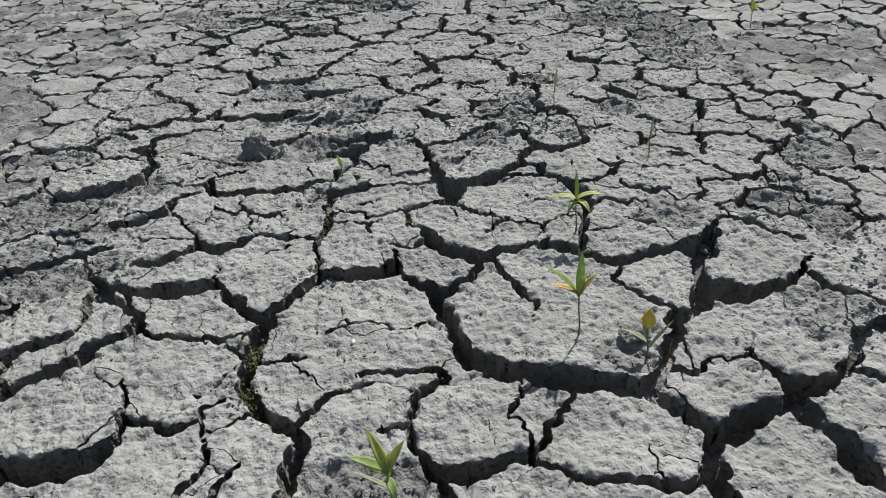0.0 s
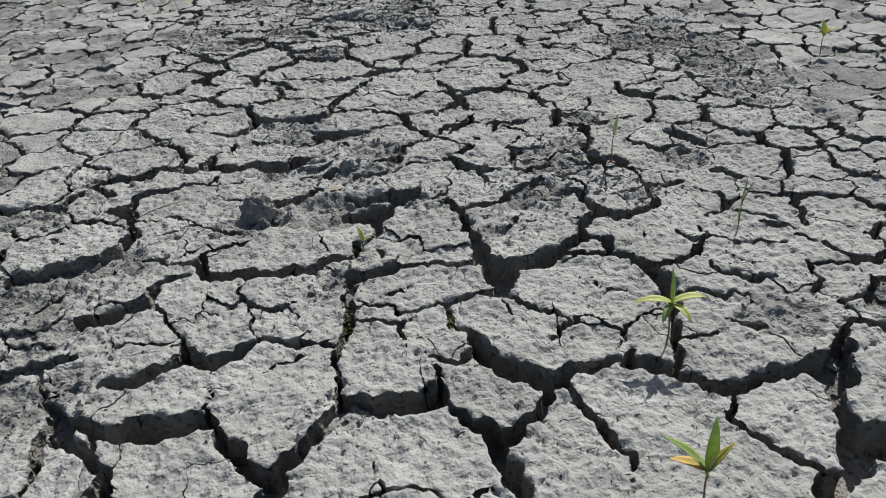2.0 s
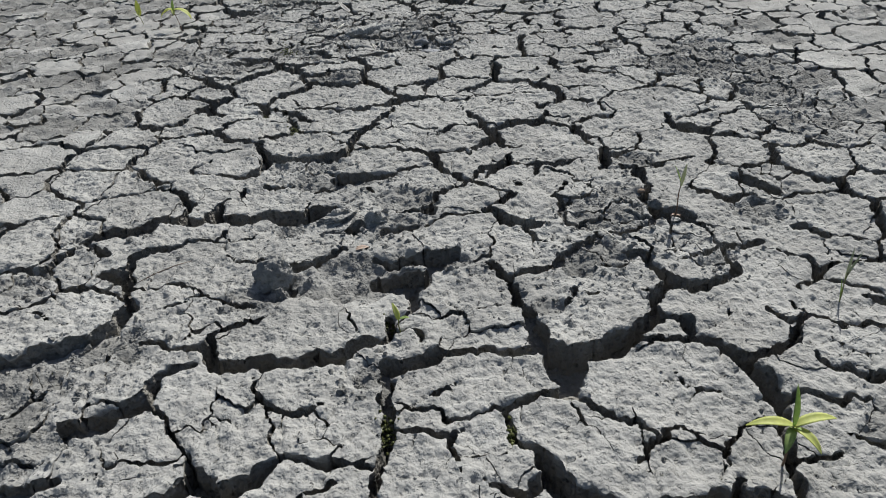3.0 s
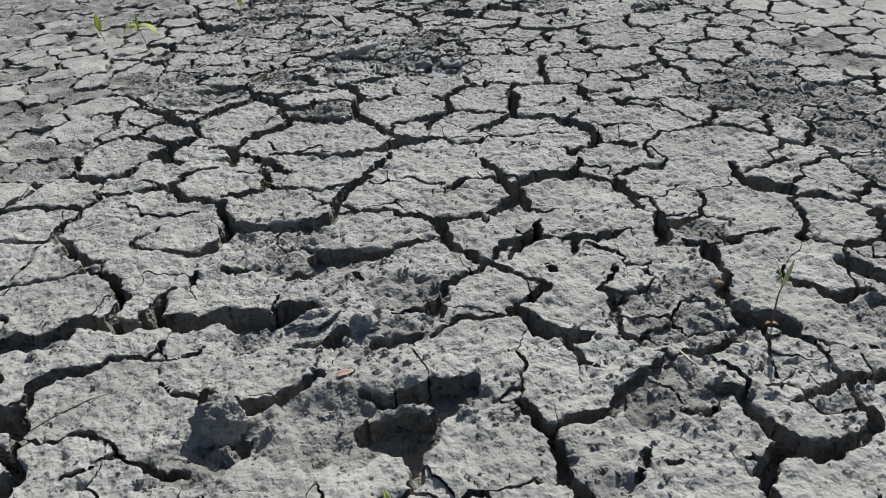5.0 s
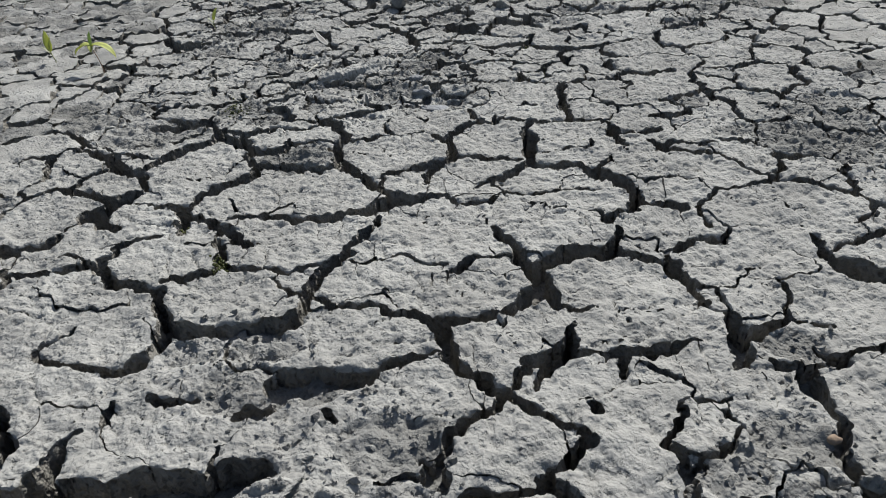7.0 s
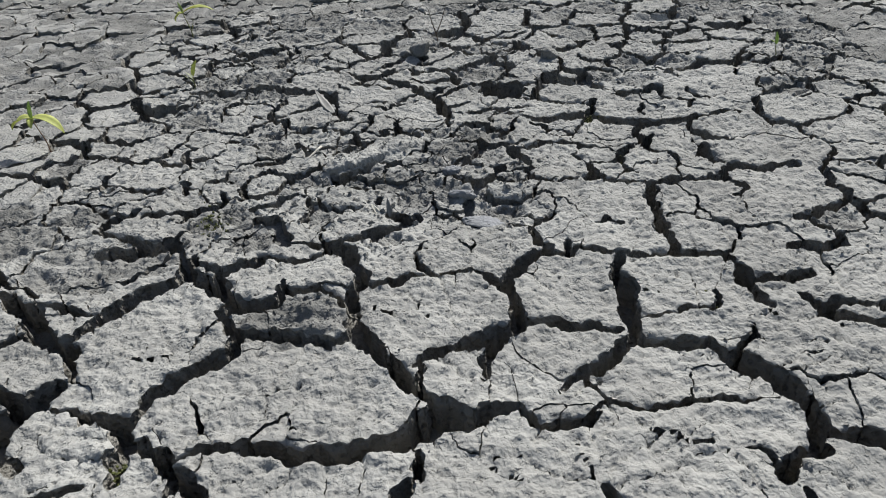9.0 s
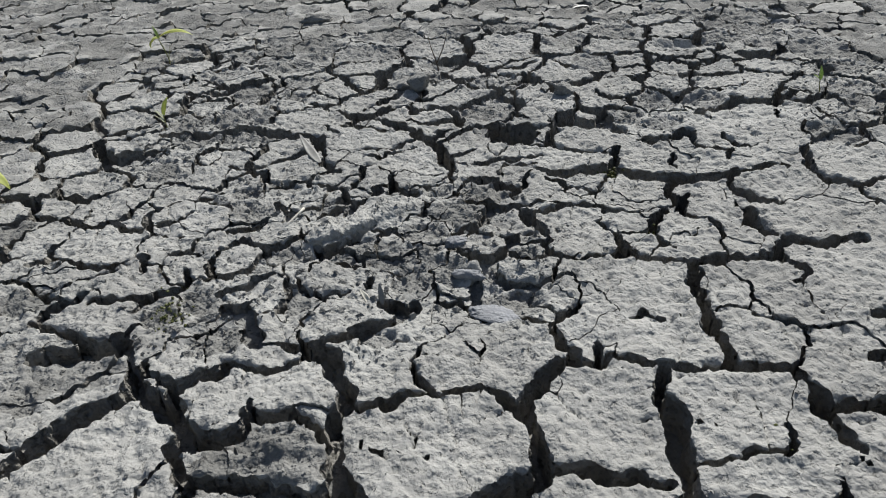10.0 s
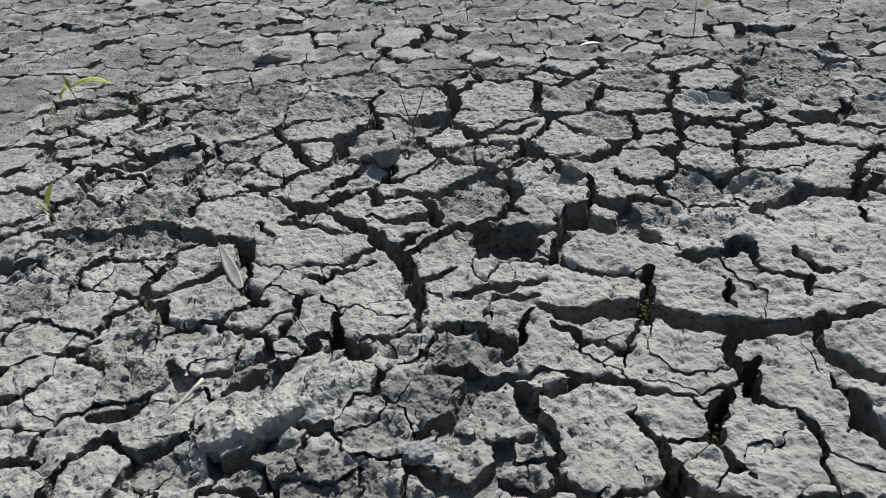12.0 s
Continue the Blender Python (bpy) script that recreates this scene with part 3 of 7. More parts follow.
# ---- the plan of the cracks ----
# Each crack is a line of places with its width there: x and y in metres, width in millimetres.
CRACKS = []


def crack(*places):
    CRACKS.append([(x, y, width / 2000.0) for x, y, width in places])


crack((-0.828, 1.510, 23), (-0.762, 1.516, 41), (-0.710, 1.545, 41), (-0.681, 1.581, 43), (-0.638, 1.565, 36), (-0.590, 1.557, 41), (-0.564, 1.578, 40))
crack((-0.835, 1.406, 35), (-0.789, 1.378, 46), (-0.742, 1.364, 57), (-0.691, 1.379, 61), (-0.628, 1.385, 59), (-0.571, 1.384, 39))
crack((-0.925, 1.469, 20), (-0.884, 1.420, 41), (-0.832, 1.359, 44), (-0.778, 1.325, 36))
crack((-0.596, 1.485, 9), (-0.567, 1.383, 13), (-0.535, 1.334, 29), (-0.485, 1.279, 34), (-0.420, 1.258, 43), (-0.399, 1.288, 39), (-0.371, 1.329, 40), (-0.342, 1.372, 41), (-0.312, 1.417, 42))
crack((-1.182, 1.508, 50), (-1.131, 1.529, 51), (-1.114, 1.540, 51), (-1.054, 1.561, 51), (-0.985, 1.581, 32), (-0.923, 1.602, 19), (-0.923, 1.603, 19))
crack((-0.925, 1.469, 13), (-0.962, 1.524, 14), (-0.977, 1.580, 16))
crack((-0.492, 1.527, 11), (-0.466, 1.551, 11), (-0.419, 1.569, 12))
crack((-1.010, 1.171, 35), (-0.976, 1.181, 36), (-0.932, 1.196, 37), (-0.896, 1.218, 38), (-0.871, 1.235, 35), (-0.861, 1.275, 24), (-0.881, 1.324, 21), (-0.892, 1.370, 25), (-0.897, 1.429, 27))
crack((-0.945, 1.044, 45), (-0.920, 1.065, 45), (-0.895, 1.090, 46), (-0.854, 1.107, 46), (-0.821, 1.130, 45), (-0.810, 1.166, 38), (-0.809, 1.194, 35), (-0.779, 1.201, 31), (-0.739, 1.215, 27), (-0.721, 1.229, 50))
crack((-0.721, 1.229, 17), (-0.650, 1.203, 18), (-0.567, 1.183, 19), (-0.503, 1.181, 20), (-0.467, 1.194, 21), (-0.446, 1.203, 21))
crack((-0.782, 1.325, 29), (-0.750, 1.289, 27), (-0.721, 1.229, 26))
crack((-0.772, 1.117, 7), (-0.757, 1.085, 6), (-0.727, 1.062, 8), (-0.686, 1.055, 10))
crack((-0.695, 1.079, 5), (-0.681, 1.041, 12), (-0.669, 0.985, 16), (-0.657, 0.947, 21), (-0.656, 0.905, 18), (-0.663, 0.878, 19))
crack((-0.657, 0.959, 23), (-0.620, 0.959, 20), (-0.592, 0.942, 17), (-0.557, 0.916, 20), (-0.533, 0.932, 24), (-0.510, 0.947, 24), (-0.498, 0.956, 13))
crack((-0.498, 0.956, 9), (-0.506, 0.987, 12), (-0.481, 0.990, 14), (-0.466, 1.007, 10))
crack((-0.488, 0.919, 11), (-0.444, 0.927, 11), (-0.415, 0.948, 11), (-0.395, 0.959, 11))
crack((-0.530, 1.021, 9), (-0.498, 1.034, 9), (-0.481, 1.061, 8), (-0.464, 1.094, 9), (-0.451, 1.107, 9))
crack((-0.877, 0.849, 65), (-0.847, 0.850, 63), (-0.783, 0.848, 62), (-0.719, 0.846, 69), (-0.676, 0.871, 54), (-0.659, 0.898, 31))
crack((-0.502, 0.947, 8), (-0.489, 0.912, 10), (-0.477, 0.877, 14), (-0.462, 0.847, 15), (-0.474, 0.815, 18), (-0.492, 0.787, 17), (-0.495, 0.755, 15))
crack((-0.398, 0.842, 4), (-0.399, 0.822, 13), (-0.413, 0.796, 14), (-0.430, 0.771, 14), (-0.437, 0.751, 13))
crack((-0.416, 1.253, 37), (-0.428, 1.214, 41), (-0.428, 1.159, 40), (-0.427, 1.104, 35), (-0.436, 1.034, 30), (-0.400, 0.983, 32), (-0.345, 0.930, 32), (-0.308, 0.902, 29), (-0.296, 0.837, 34), (-0.305, 0.794, 30), (-0.303, 0.739, 28))
crack((-0.499, 1.166, 6), (-0.475, 1.145, 8), (-0.452, 1.121, 11), (-0.427, 1.104, 9))
crack((-0.417, 1.104, 13), (-0.362, 1.104, 13), (-0.314, 1.112, 13))
crack((-0.341, 1.170, 4), (-0.342, 1.133, 5), (-0.364, 1.113, 5))
crack((-0.310, 0.917, 19), (-0.287, 0.950, 20), (-0.267, 0.972, 21), (-0.249, 0.989, 22), (-0.224, 1.003, 15), (-0.184, 1.012, 13), (-0.155, 1.018, 7))
crack((-0.305, 1.186, 8), (-0.273, 1.189, 14), (-0.248, 1.201, 14), (-0.230, 1.215, 9), (-0.248, 1.273, 5))
crack((-0.366, 1.126, 4), (-0.344, 1.106, 4), (-0.308, 1.068, 4), (-0.285, 1.044, 4), (-0.259, 1.006, 4))
crack((-0.230, 1.209, 10), (-0.178, 1.214, 10), (-0.145, 1.207, 9), (-0.118, 1.179, 9), (-0.074, 1.188, 10), (-0.041, 1.201, 10))
crack((-0.237, 1.084, 7), (-0.202, 1.093, 7), (-0.178, 1.104, 7), (-0.129, 1.123, 7))
crack((-0.221, 1.038, 7), (-0.181, 1.048, 17), (-0.115, 1.046, 17), (-0.056, 1.044, 17), (-0.014, 1.039, 15), (-0.010, 1.014, 12))
crack((-0.009, 1.020, 23), (-0.033, 1.006, 23), (-0.056, 0.989, 21), (-0.074, 0.967, 19), (-0.079, 0.937, 17), (-0.088, 0.909, 17))
crack((-0.161, 0.905, 7), (-0.122, 0.895, 14), (-0.088, 0.899, 14))
crack((-0.088, 0.909, 11), (-0.084, 0.885, 16), (-0.079, 0.847, 16), (-0.060, 0.828, 18), (-0.040, 0.790, 35))
crack((-0.040, 0.790, 36), (-0.008, 0.781, 46), (0.042, 0.779, 45), (0.084, 0.801, 31), (0.126, 0.810, 22), (0.139, 0.817, 16))
crack((-0.040, 0.787, 21), (-0.025, 0.750, 34), (-0.011, 0.719, 20))
crack((0.139, 0.817, 12), (0.143, 0.856, 9), (0.136, 0.884, 10), (0.111, 0.897, 6))
crack((0.139, 0.817, 16), (0.174, 0.854, 17), (0.201, 0.886, 17), (0.222, 0.913, 16), (0.240, 0.948, 17))
crack((0.139, 0.817, 22), (0.148, 0.789, 24), (0.181, 0.774, 24), (0.216, 0.750, 17), (0.245, 0.746, 16), (0.284, 0.745, 23), (0.330, 0.735, 24), (0.355, 0.723, 24), (0.387, 0.717, 21), (0.422, 0.735, 19))
crack((0.105, 0.894, 4), (0.113, 0.914, 13), (0.127, 0.943, 12), (0.137, 0.973, 10), (0.143, 1.001, 10))
crack((-0.026, 1.306, 44), (-0.024, 1.262, 35), (-0.008, 1.214, 39), (0.012, 1.166, 36), (0.031, 1.114, 43), (0.052, 1.065, 55), (0.084, 1.042, 59), (0.143, 1.025, 59), (0.198, 0.999, 71), (0.253, 0.988, 74), (0.297, 0.978, 54), (0.340, 0.968, 54), (0.381, 0.952, 56), (0.417, 0.988, 30), (0.447, 1.027, 27), (0.476, 1.095, 30), (0.498, 1.146, 35), (0.541, 1.181, 40), (0.595, 1.226, 43))
crack((0.390, 0.944, 30), (0.415, 0.916, 29), (0.452, 0.866, 37), (0.486, 0.829, 53), (0.555, 0.857, 50), (0.626, 0.887, 42), (0.658, 0.896, 24))
crack((0.486, 0.829, 38), (0.456, 0.793, 33), (0.442, 0.745, 40), (0.446, 0.688, 47))
crack((0.441, 1.003, 30), (0.495, 0.990, 21), (0.521, 1.014, 12), (0.545, 1.032, 10), (0.599, 1.020, 8), (0.626, 1.025, 15), (0.638, 1.002, 16), (0.654, 0.973, 25), (0.662, 0.936, 36), (0.658, 0.892, 44), (0.661, 0.859, 51), (0.679, 0.831, 20), (0.699, 0.791, 56), (0.706, 0.747, 49), (0.713, 0.708, 36))
crack((0.662, 0.936, 38), (0.700, 0.928, 55), (0.749, 0.949, 28), (0.795, 0.972, 25), (0.830, 1.010, 24), (0.859, 1.056, 25), (0.896, 1.082, 31), (0.951, 1.103, 34))
crack((0.791, 0.964, 21), (0.814, 0.954, 21), (0.852, 0.937, 21))
crack((0.605, 1.065, 7), (0.617, 1.043, 7), (0.626, 1.023, 6))
crack((0.618, 1.044, 6), (0.647, 1.058, 4), (0.656, 1.088, 5))
crack((0.352, 0.813, 3), (0.355, 0.788, 3), (0.354, 0.752, 3), (0.351, 0.733, 3))
crack((0.126, 1.467, 19), (0.136, 1.415, 19), (0.157, 1.351, 20), (0.185, 1.293, 21), (0.213, 1.255, 17), (0.198, 1.198, 9), (0.181, 1.170, 5))
crack((-0.346, 1.564, 21), (-0.347, 1.538, 12), (-0.331, 1.457, 12), (-0.312, 1.417, 36))
crack((-0.312, 1.417, 52), (-0.267, 1.405, 54), (-0.196, 1.412, 55), (-0.139, 1.424, 51), (-0.122, 1.465, 21))
crack((-0.142, 1.521, 10), (-0.122, 1.465, 14), (-0.112, 1.414, 12), (-0.098, 1.387, 13))
crack((-0.031, 1.542, 47), (-0.023, 1.530, 57), (0.038, 1.480, 56), (0.088, 1.448, 56), (0.125, 1.459, 34), (0.172, 1.478, 25), (0.241, 1.495, 26))
crack((-0.142, 1.543, 15), (-0.108, 1.523, 28), (-0.060, 1.544, 27))
crack((-0.102, 1.393, 15), (-0.067, 1.351, 22), (-0.026, 1.312, 48), (0.019, 1.324, 25), (0.063, 1.361, 22), (0.091, 1.402, 28), (0.097, 1.442, 18))
crack((-0.026, 1.312, 38), (-0.024, 1.262, 37))
crack((0.281, 1.521, 16), (0.282, 1.518, 17), (0.284, 1.521, 16))
crack((0.282, 1.518, 14), (0.255, 1.477, 30), (0.306, 1.482, 38), (0.348, 1.451, 35), (0.395, 1.415, 36), (0.451, 1.408, 34), (0.497, 1.419, 32), (0.546, 1.437, 34), (0.623, 1.441, 37), (0.652, 1.428, 97))
crack((0.457, 1.403, 13), (0.437, 1.363, 13), (0.410, 1.325, 13), (0.435, 1.290, 18), (0.476, 1.242, 19), (0.519, 1.204, 19))
crack((0.652, 1.428, 56), (0.701, 1.481, 42), (0.716, 1.491, 44))
crack((0.652, 1.428, 39), (0.628, 1.355, 30), (0.615, 1.281, 36), (0.588, 1.222, 34), (0.581, 1.192, 35))
crack((0.607, 1.259, 59), (0.643, 1.247, 77), (0.690, 1.234, 67), (0.767, 1.243, 48), (0.821, 1.269, 25), (0.867, 1.301, 16), (0.888, 1.346, 13), (0.930, 1.382, 9))
crack((0.867, 1.301, 24), (0.879, 1.276, 23), (0.894, 1.232, 24), (0.921, 1.208, 26), (0.951, 1.180, 25), (0.977, 1.153, 25))
crack((0.375, 1.514, 25), (0.356, 1.461, 18))
crack((-1.213, 1.927, 60), (-1.189, 1.931, 49), (-1.133, 1.944, 57), (-1.074, 1.951, 82), (-1.016, 1.965, 87), (-0.986, 1.986, 69), (-0.979, 2.035, 45), (-0.973, 2.076, 33), (-0.977, 2.096, 31))
crack((-1.196, 2.111, 14), (-1.190, 2.107, 13), (-1.158, 2.077, 5))
crack((-0.842, 2.087, 6), (-0.824, 2.072, 5), (-0.796, 2.018, 5), (-0.777, 1.996, 5))
crack((-0.794, 1.965, 9), (-0.784, 1.997, 10), (-0.762, 2.014, 11), (-0.740, 2.028, 9), (-0.713, 2.000, 7))
crack((-0.892, 1.974, 13), (-0.852, 1.968, 18), (-0.820, 1.947, 17), (-0.792, 1.937, 20), (-0.755, 1.937, 28), (-0.736, 1.950, 41))
crack((-0.736, 1.950, 31), (-0.717, 1.898, 30), (-0.696, 1.873, 41), (-0.641, 1.874, 46), (-0.581, 1.872, 46), (-0.521, 1.877, 47), (-0.487, 1.891, 47), (-0.438, 1.891, 47), (-0.409, 1.915, 44), (-0.389, 1.937, 45), (-0.342, 1.937, 25), (-0.331, 1.974, 20), (-0.332, 2.024, 17))
crack((-0.734, 1.963, 25), (-0.713, 2.000, 20), (-0.683, 2.011, 19), (-0.647, 2.024, 13), (-0.624, 2.042, 11))
crack((-0.977, 1.744, 11), (-0.933, 1.719, 49), (-0.893, 1.742, 58), (-0.847, 1.770, 49), (-0.822, 1.799, 44), (-0.822, 1.836, 33), (-0.807, 1.863, 34), (-0.775, 1.877, 28), (-0.746, 1.883, 17))
crack((-0.815, 1.806, 19), (-0.784, 1.750, 13), (-0.757, 1.719, 10), (-0.740, 1.697, 10), (-0.722, 1.672, 7), (-0.703, 1.650, 8))
crack((-0.703, 1.650, 9), (-0.684, 1.614, 19), (-0.672, 1.589, 28), (-0.677, 1.586, 29))
crack((-0.800, 1.635, 10), (-0.756, 1.628, 10), (-0.726, 1.632, 11), (-0.703, 1.650, 12))
crack((-0.947, 1.794, 7), (-0.913, 1.796, 6), (-0.854, 1.791, 6), (-0.828, 1.800, 7))
crack((-0.885, 1.695, 5), (-0.851, 1.633, 4), (-0.831, 1.635, 7), (-0.813, 1.643, 7), (-0.800, 1.635, 5))
crack((-0.901, 1.603, 8), (-0.873, 1.609, 8), (-0.846, 1.620, 9), (-0.825, 1.635, 9))
crack((-0.740, 1.697, 6), (-0.722, 1.709, 6), (-0.712, 1.713, 6))
crack((-0.684, 1.614, 19), (-0.654, 1.597, 12), (-0.631, 1.583, 14))
crack((-0.562, 1.578, 28), (-0.553, 1.598, 30), (-0.536, 1.615, 23), (-0.517, 1.629, 13), (-0.463, 1.612, 11), (-0.437, 1.608, 23), (-0.386, 1.609, 11), (-0.349, 1.595, 14))
crack((-0.675, 1.699, 4), (-0.678, 1.732, 5), (-0.682, 1.757, 5), (-0.674, 1.787, 5), (-0.678, 1.827, 5))
crack((-0.678, 1.732, 5), (-0.649, 1.725, 5), (-0.625, 1.716, 4), (-0.615, 1.698, 4))
crack((-0.624, 1.737, 6), (-0.599, 1.755, 6), (-0.592, 1.780, 5))
crack((-0.612, 1.838, 10), (-0.590, 1.784, 10), (-0.567, 1.761, 11), (-0.547, 1.744, 12), (-0.512, 1.733, 13), (-0.485, 1.741, 14), (-0.453, 1.753, 8))
crack((-0.569, 1.740, 4), (-0.553, 1.713, 6), (-0.546, 1.689, 7), (-0.549, 1.662, 6), (-0.530, 1.640, 6), (-0.517, 1.629, 6))
crack((-0.518, 1.636, 5), (-0.504, 1.645, 6), (-0.479, 1.656, 6), (-0.459, 1.661, 5), (-0.437, 1.660, 5), (-0.410, 1.647, 5))
crack((-0.474, 1.740, 6), (-0.455, 1.716, 6), (-0.441, 1.694, 5))
crack((-0.327, 1.863, 17), (-0.327, 1.781, 25), (-0.323, 1.720, 26), (-0.322, 1.678, 24), (-0.326, 1.638, 20), (-0.339, 1.588, 23), (-0.342, 1.563, 23))
crack((-0.445, 2.060, 7), (-0.429, 2.013, 7), (-0.408, 1.991, 7), (-0.393, 1.960, 7))
crack((-0.513, 1.952, 8), (-0.490, 1.917, 8))
crack((-0.331, 1.978, 15), (-0.302, 1.967, 22), (-0.264, 1.956, 19), (-0.261, 1.925, 10))
crack((-0.327, 1.855, 38), (-0.291, 1.855, 38), (-0.243, 1.864, 31), (-0.194, 1.883, 28), (-0.134, 1.881, 30), (-0.074, 1.872, 35), (-0.026, 1.868, 34), (0.006, 1.883, 39))
crack((-0.030, 2.032, 24), (-0.016, 1.983, 38), (0.002, 1.933, 36), (0.010, 1.882, 50), (0.039, 1.831, 72), (0.033, 1.782, 52), (0.029, 1.736, 27))
crack((0.039, 1.831, 53), (0.102, 1.851, 54), (0.153, 1.864, 53), (0.195, 1.887, 42), (0.244, 1.929, 36), (0.270, 1.976, 29), (0.277, 2.011, 30))
crack((-0.312, 2.022, 8), (-0.253, 2.027, 8), (-0.188, 2.024, 8), (-0.122, 2.024, 8), (-0.050, 2.024, 8))
crack((-0.162, 2.014, 5), (-0.152, 1.967, 5), (-0.147, 1.947, 5))
crack((-0.229, 1.930, 7), (-0.192, 1.941, 7), (-0.147, 1.947, 8))
crack((-0.312, 1.746, 8), (-0.290, 1.732, 9), (-0.257, 1.727, 9), (-0.223, 1.727, 8), (-0.217, 1.694, 8), (-0.170, 1.696, 8), (-0.129, 1.709, 8))
crack((-0.234, 1.762, 13), (-0.210, 1.779, 13), (-0.191, 1.793, 7))
crack((-0.316, 1.684, 8), (-0.279, 1.677, 16), (-0.236, 1.660, 20), (-0.205, 1.652, 20), (-0.186, 1.674, 10), (-0.163, 1.682, 7))
crack((-0.205, 1.652, 11), (-0.206, 1.622, 10), (-0.197, 1.596, 10), (-0.192, 1.568, 5))
crack((-0.129, 1.709, 9), (-0.104, 1.710, 18), (-0.075, 1.722, 18), (-0.045, 1.734, 19), (-0.017, 1.736, 12), (0.027, 1.736, 19))
crack((-0.104, 1.710, 14), (-0.096, 1.680, 13), (-0.095, 1.644, 13))
crack((-0.095, 1.644, 20), (-0.081, 1.629, 20), (-0.049, 1.604, 33), (-0.031, 1.568, 42), (-0.030, 1.542, 40))
crack((-0.067, 1.545, 23), (-0.052, 1.549, 24), (-0.033, 1.559, 19))
crack((-0.192, 1.604, 5), (-0.156, 1.605, 5), (-0.105, 1.604, 5))
crack((-0.161, 1.569, 6), (-0.150, 1.550, 6), (-0.150, 1.550, 6))
crack((0.029, 1.718, 9), (0.044, 1.683, 8), (0.046, 1.659, 8))
crack((0.029, 1.736, 14), (0.053, 1.726, 13), (0.079, 1.695, 13), (0.116, 1.670, 13), (0.146, 1.661, 13), (0.159, 1.633, 12), (0.174, 1.616, 12))
crack((0.121, 1.572, 8), (0.143, 1.595, 15), (0.173, 1.612, 16), (0.206, 1.633, 16), (0.222, 1.645, 11))
crack((0.222, 1.645, 12), (0.238, 1.620, 12), (0.258, 1.593, 12), (0.279, 1.576, 12))
crack((0.276, 1.554, 12), (0.279, 1.576, 9), (0.303, 1.602, 9), (0.320, 1.620, 9), (0.343, 1.638, 10), (0.364, 1.650, 12), (0.388, 1.646, 15), (0.396, 1.627, 14))
crack((0.274, 1.554, 5), (0.257, 1.534, 5), (0.250, 1.523, 6))
crack((0.252, 1.779, 8), (0.259, 1.747, 9), (0.288, 1.734, 10), (0.324, 1.726, 9))
crack((0.264, 1.956, 20), (0.329, 1.940, 25), (0.319, 1.894, 22), (0.327, 1.873, 26), (0.357, 1.863, 41), (0.375, 1.842, 26), (0.388, 1.813, 35), (0.401, 1.779, 40), (0.415, 1.746, 51), (0.419, 1.700, 40), (0.410, 1.644, 21), (0.402, 1.605, 24), (0.389, 1.568, 26), (0.375, 1.533, 20), (0.367, 1.515, 18))
crack((0.206, 1.880, 16), (0.251, 1.871, 16), (0.299, 1.868, 16), (0.327, 1.873, 15))
crack((0.388, 1.813, 27), (0.416, 1.802, 23), (0.458, 1.819, 21), (0.507, 1.837, 23), (0.537, 1.864, 24), (0.561, 1.899, 15), (0.595, 1.928, 12))
crack((0.520, 1.961, 16), (0.533, 1.921, 18), (0.560, 1.912, 16), (0.595, 1.928, 17), (0.628, 1.912, 15), (0.643, 1.882, 22), (0.666, 1.898, 16), (0.705, 1.885, 18), (0.754, 1.864, 18))
crack((0.579, 1.991, 10), (0.592, 1.954, 9), (0.595, 1.928, 8))
crack((0.602, 1.849, 5), (0.618, 1.813, 5), (0.646, 1.769, 5))
crack((0.547, 1.811, 7), (0.548, 1.777, 18), (0.593, 1.765, 18), (0.602, 1.741, 18), (0.623, 1.728, 22), (0.674, 1.730, 14))
crack((0.419, 1.700, 37), (0.447, 1.693, 18), (0.494, 1.701, 12), (0.519, 1.687, 21), (0.533, 1.672, 19), (0.577, 1.675, 15), (0.605, 1.695, 6))
crack((0.505, 1.599, 10), (0.531, 1.591, 20), (0.578, 1.568, 20))
crack((0.384, 1.546, 13), (0.421, 1.553, 13), (0.462, 1.555, 13), (0.491, 1.568, 5))
crack((0.747, 1.979, 23), (0.808, 1.955, 22))
crack((0.453, 1.999, 5), (0.434, 1.970, 5), (0.419, 1.932, 5))
crack((-1.197, 2.453, 54), (-1.162, 2.455, 54), (-1.103, 2.457, 55), (-1.046, 2.466, 57), (-1.044, 2.503, 34), (-1.008, 2.522, 40), (-0.951, 2.503, 46), (-0.916, 2.490, 43), (-0.878, 2.506, 40), (-0.884, 2.530, 29))
crack((-0.878, 2.506, 42), (-0.839, 2.502, 43), (-0.790, 2.501, 44), (-0.729, 2.506, 45), (-0.694, 2.515, 53), (-0.639, 2.490, 76), (-0.588, 2.477, 75), (-0.557, 2.508, 67))
crack((-0.528, 2.520, 54), (-0.496, 2.520, 28))
crack((-1.081, 2.254, 45), (-1.026, 2.240, 60), (-1.023, 2.278, 32), (-1.026, 2.308, 23), (-1.020, 2.330, 26), (-0.996, 2.351, 26), (-0.940, 2.354, 25), (-0.911, 2.368, 19), (-0.897, 2.389, 13), (-0.870, 2.380, 8), (-0.824, 2.379, 11), (-0.810, 2.409, 14), (-0.809, 2.435, 11))
crack((-0.809, 2.412, 8), (-0.769, 2.371, 10), (-0.744, 2.382, 13), (-0.726, 2.401, 12), (-0.721, 2.426, 6))
crack((-0.787, 2.373, 5), (-0.788, 2.341, 6), (-0.772, 2.305, 9), (-0.751, 2.291, 11), (-0.713, 2.273, 14), (-0.683, 2.259, 15))
crack((-1.026, 2.240, 32), (-1.003, 2.194, 32), (-0.986, 2.149, 25), (-0.958, 2.099, 29), (-0.955, 2.095, 29))
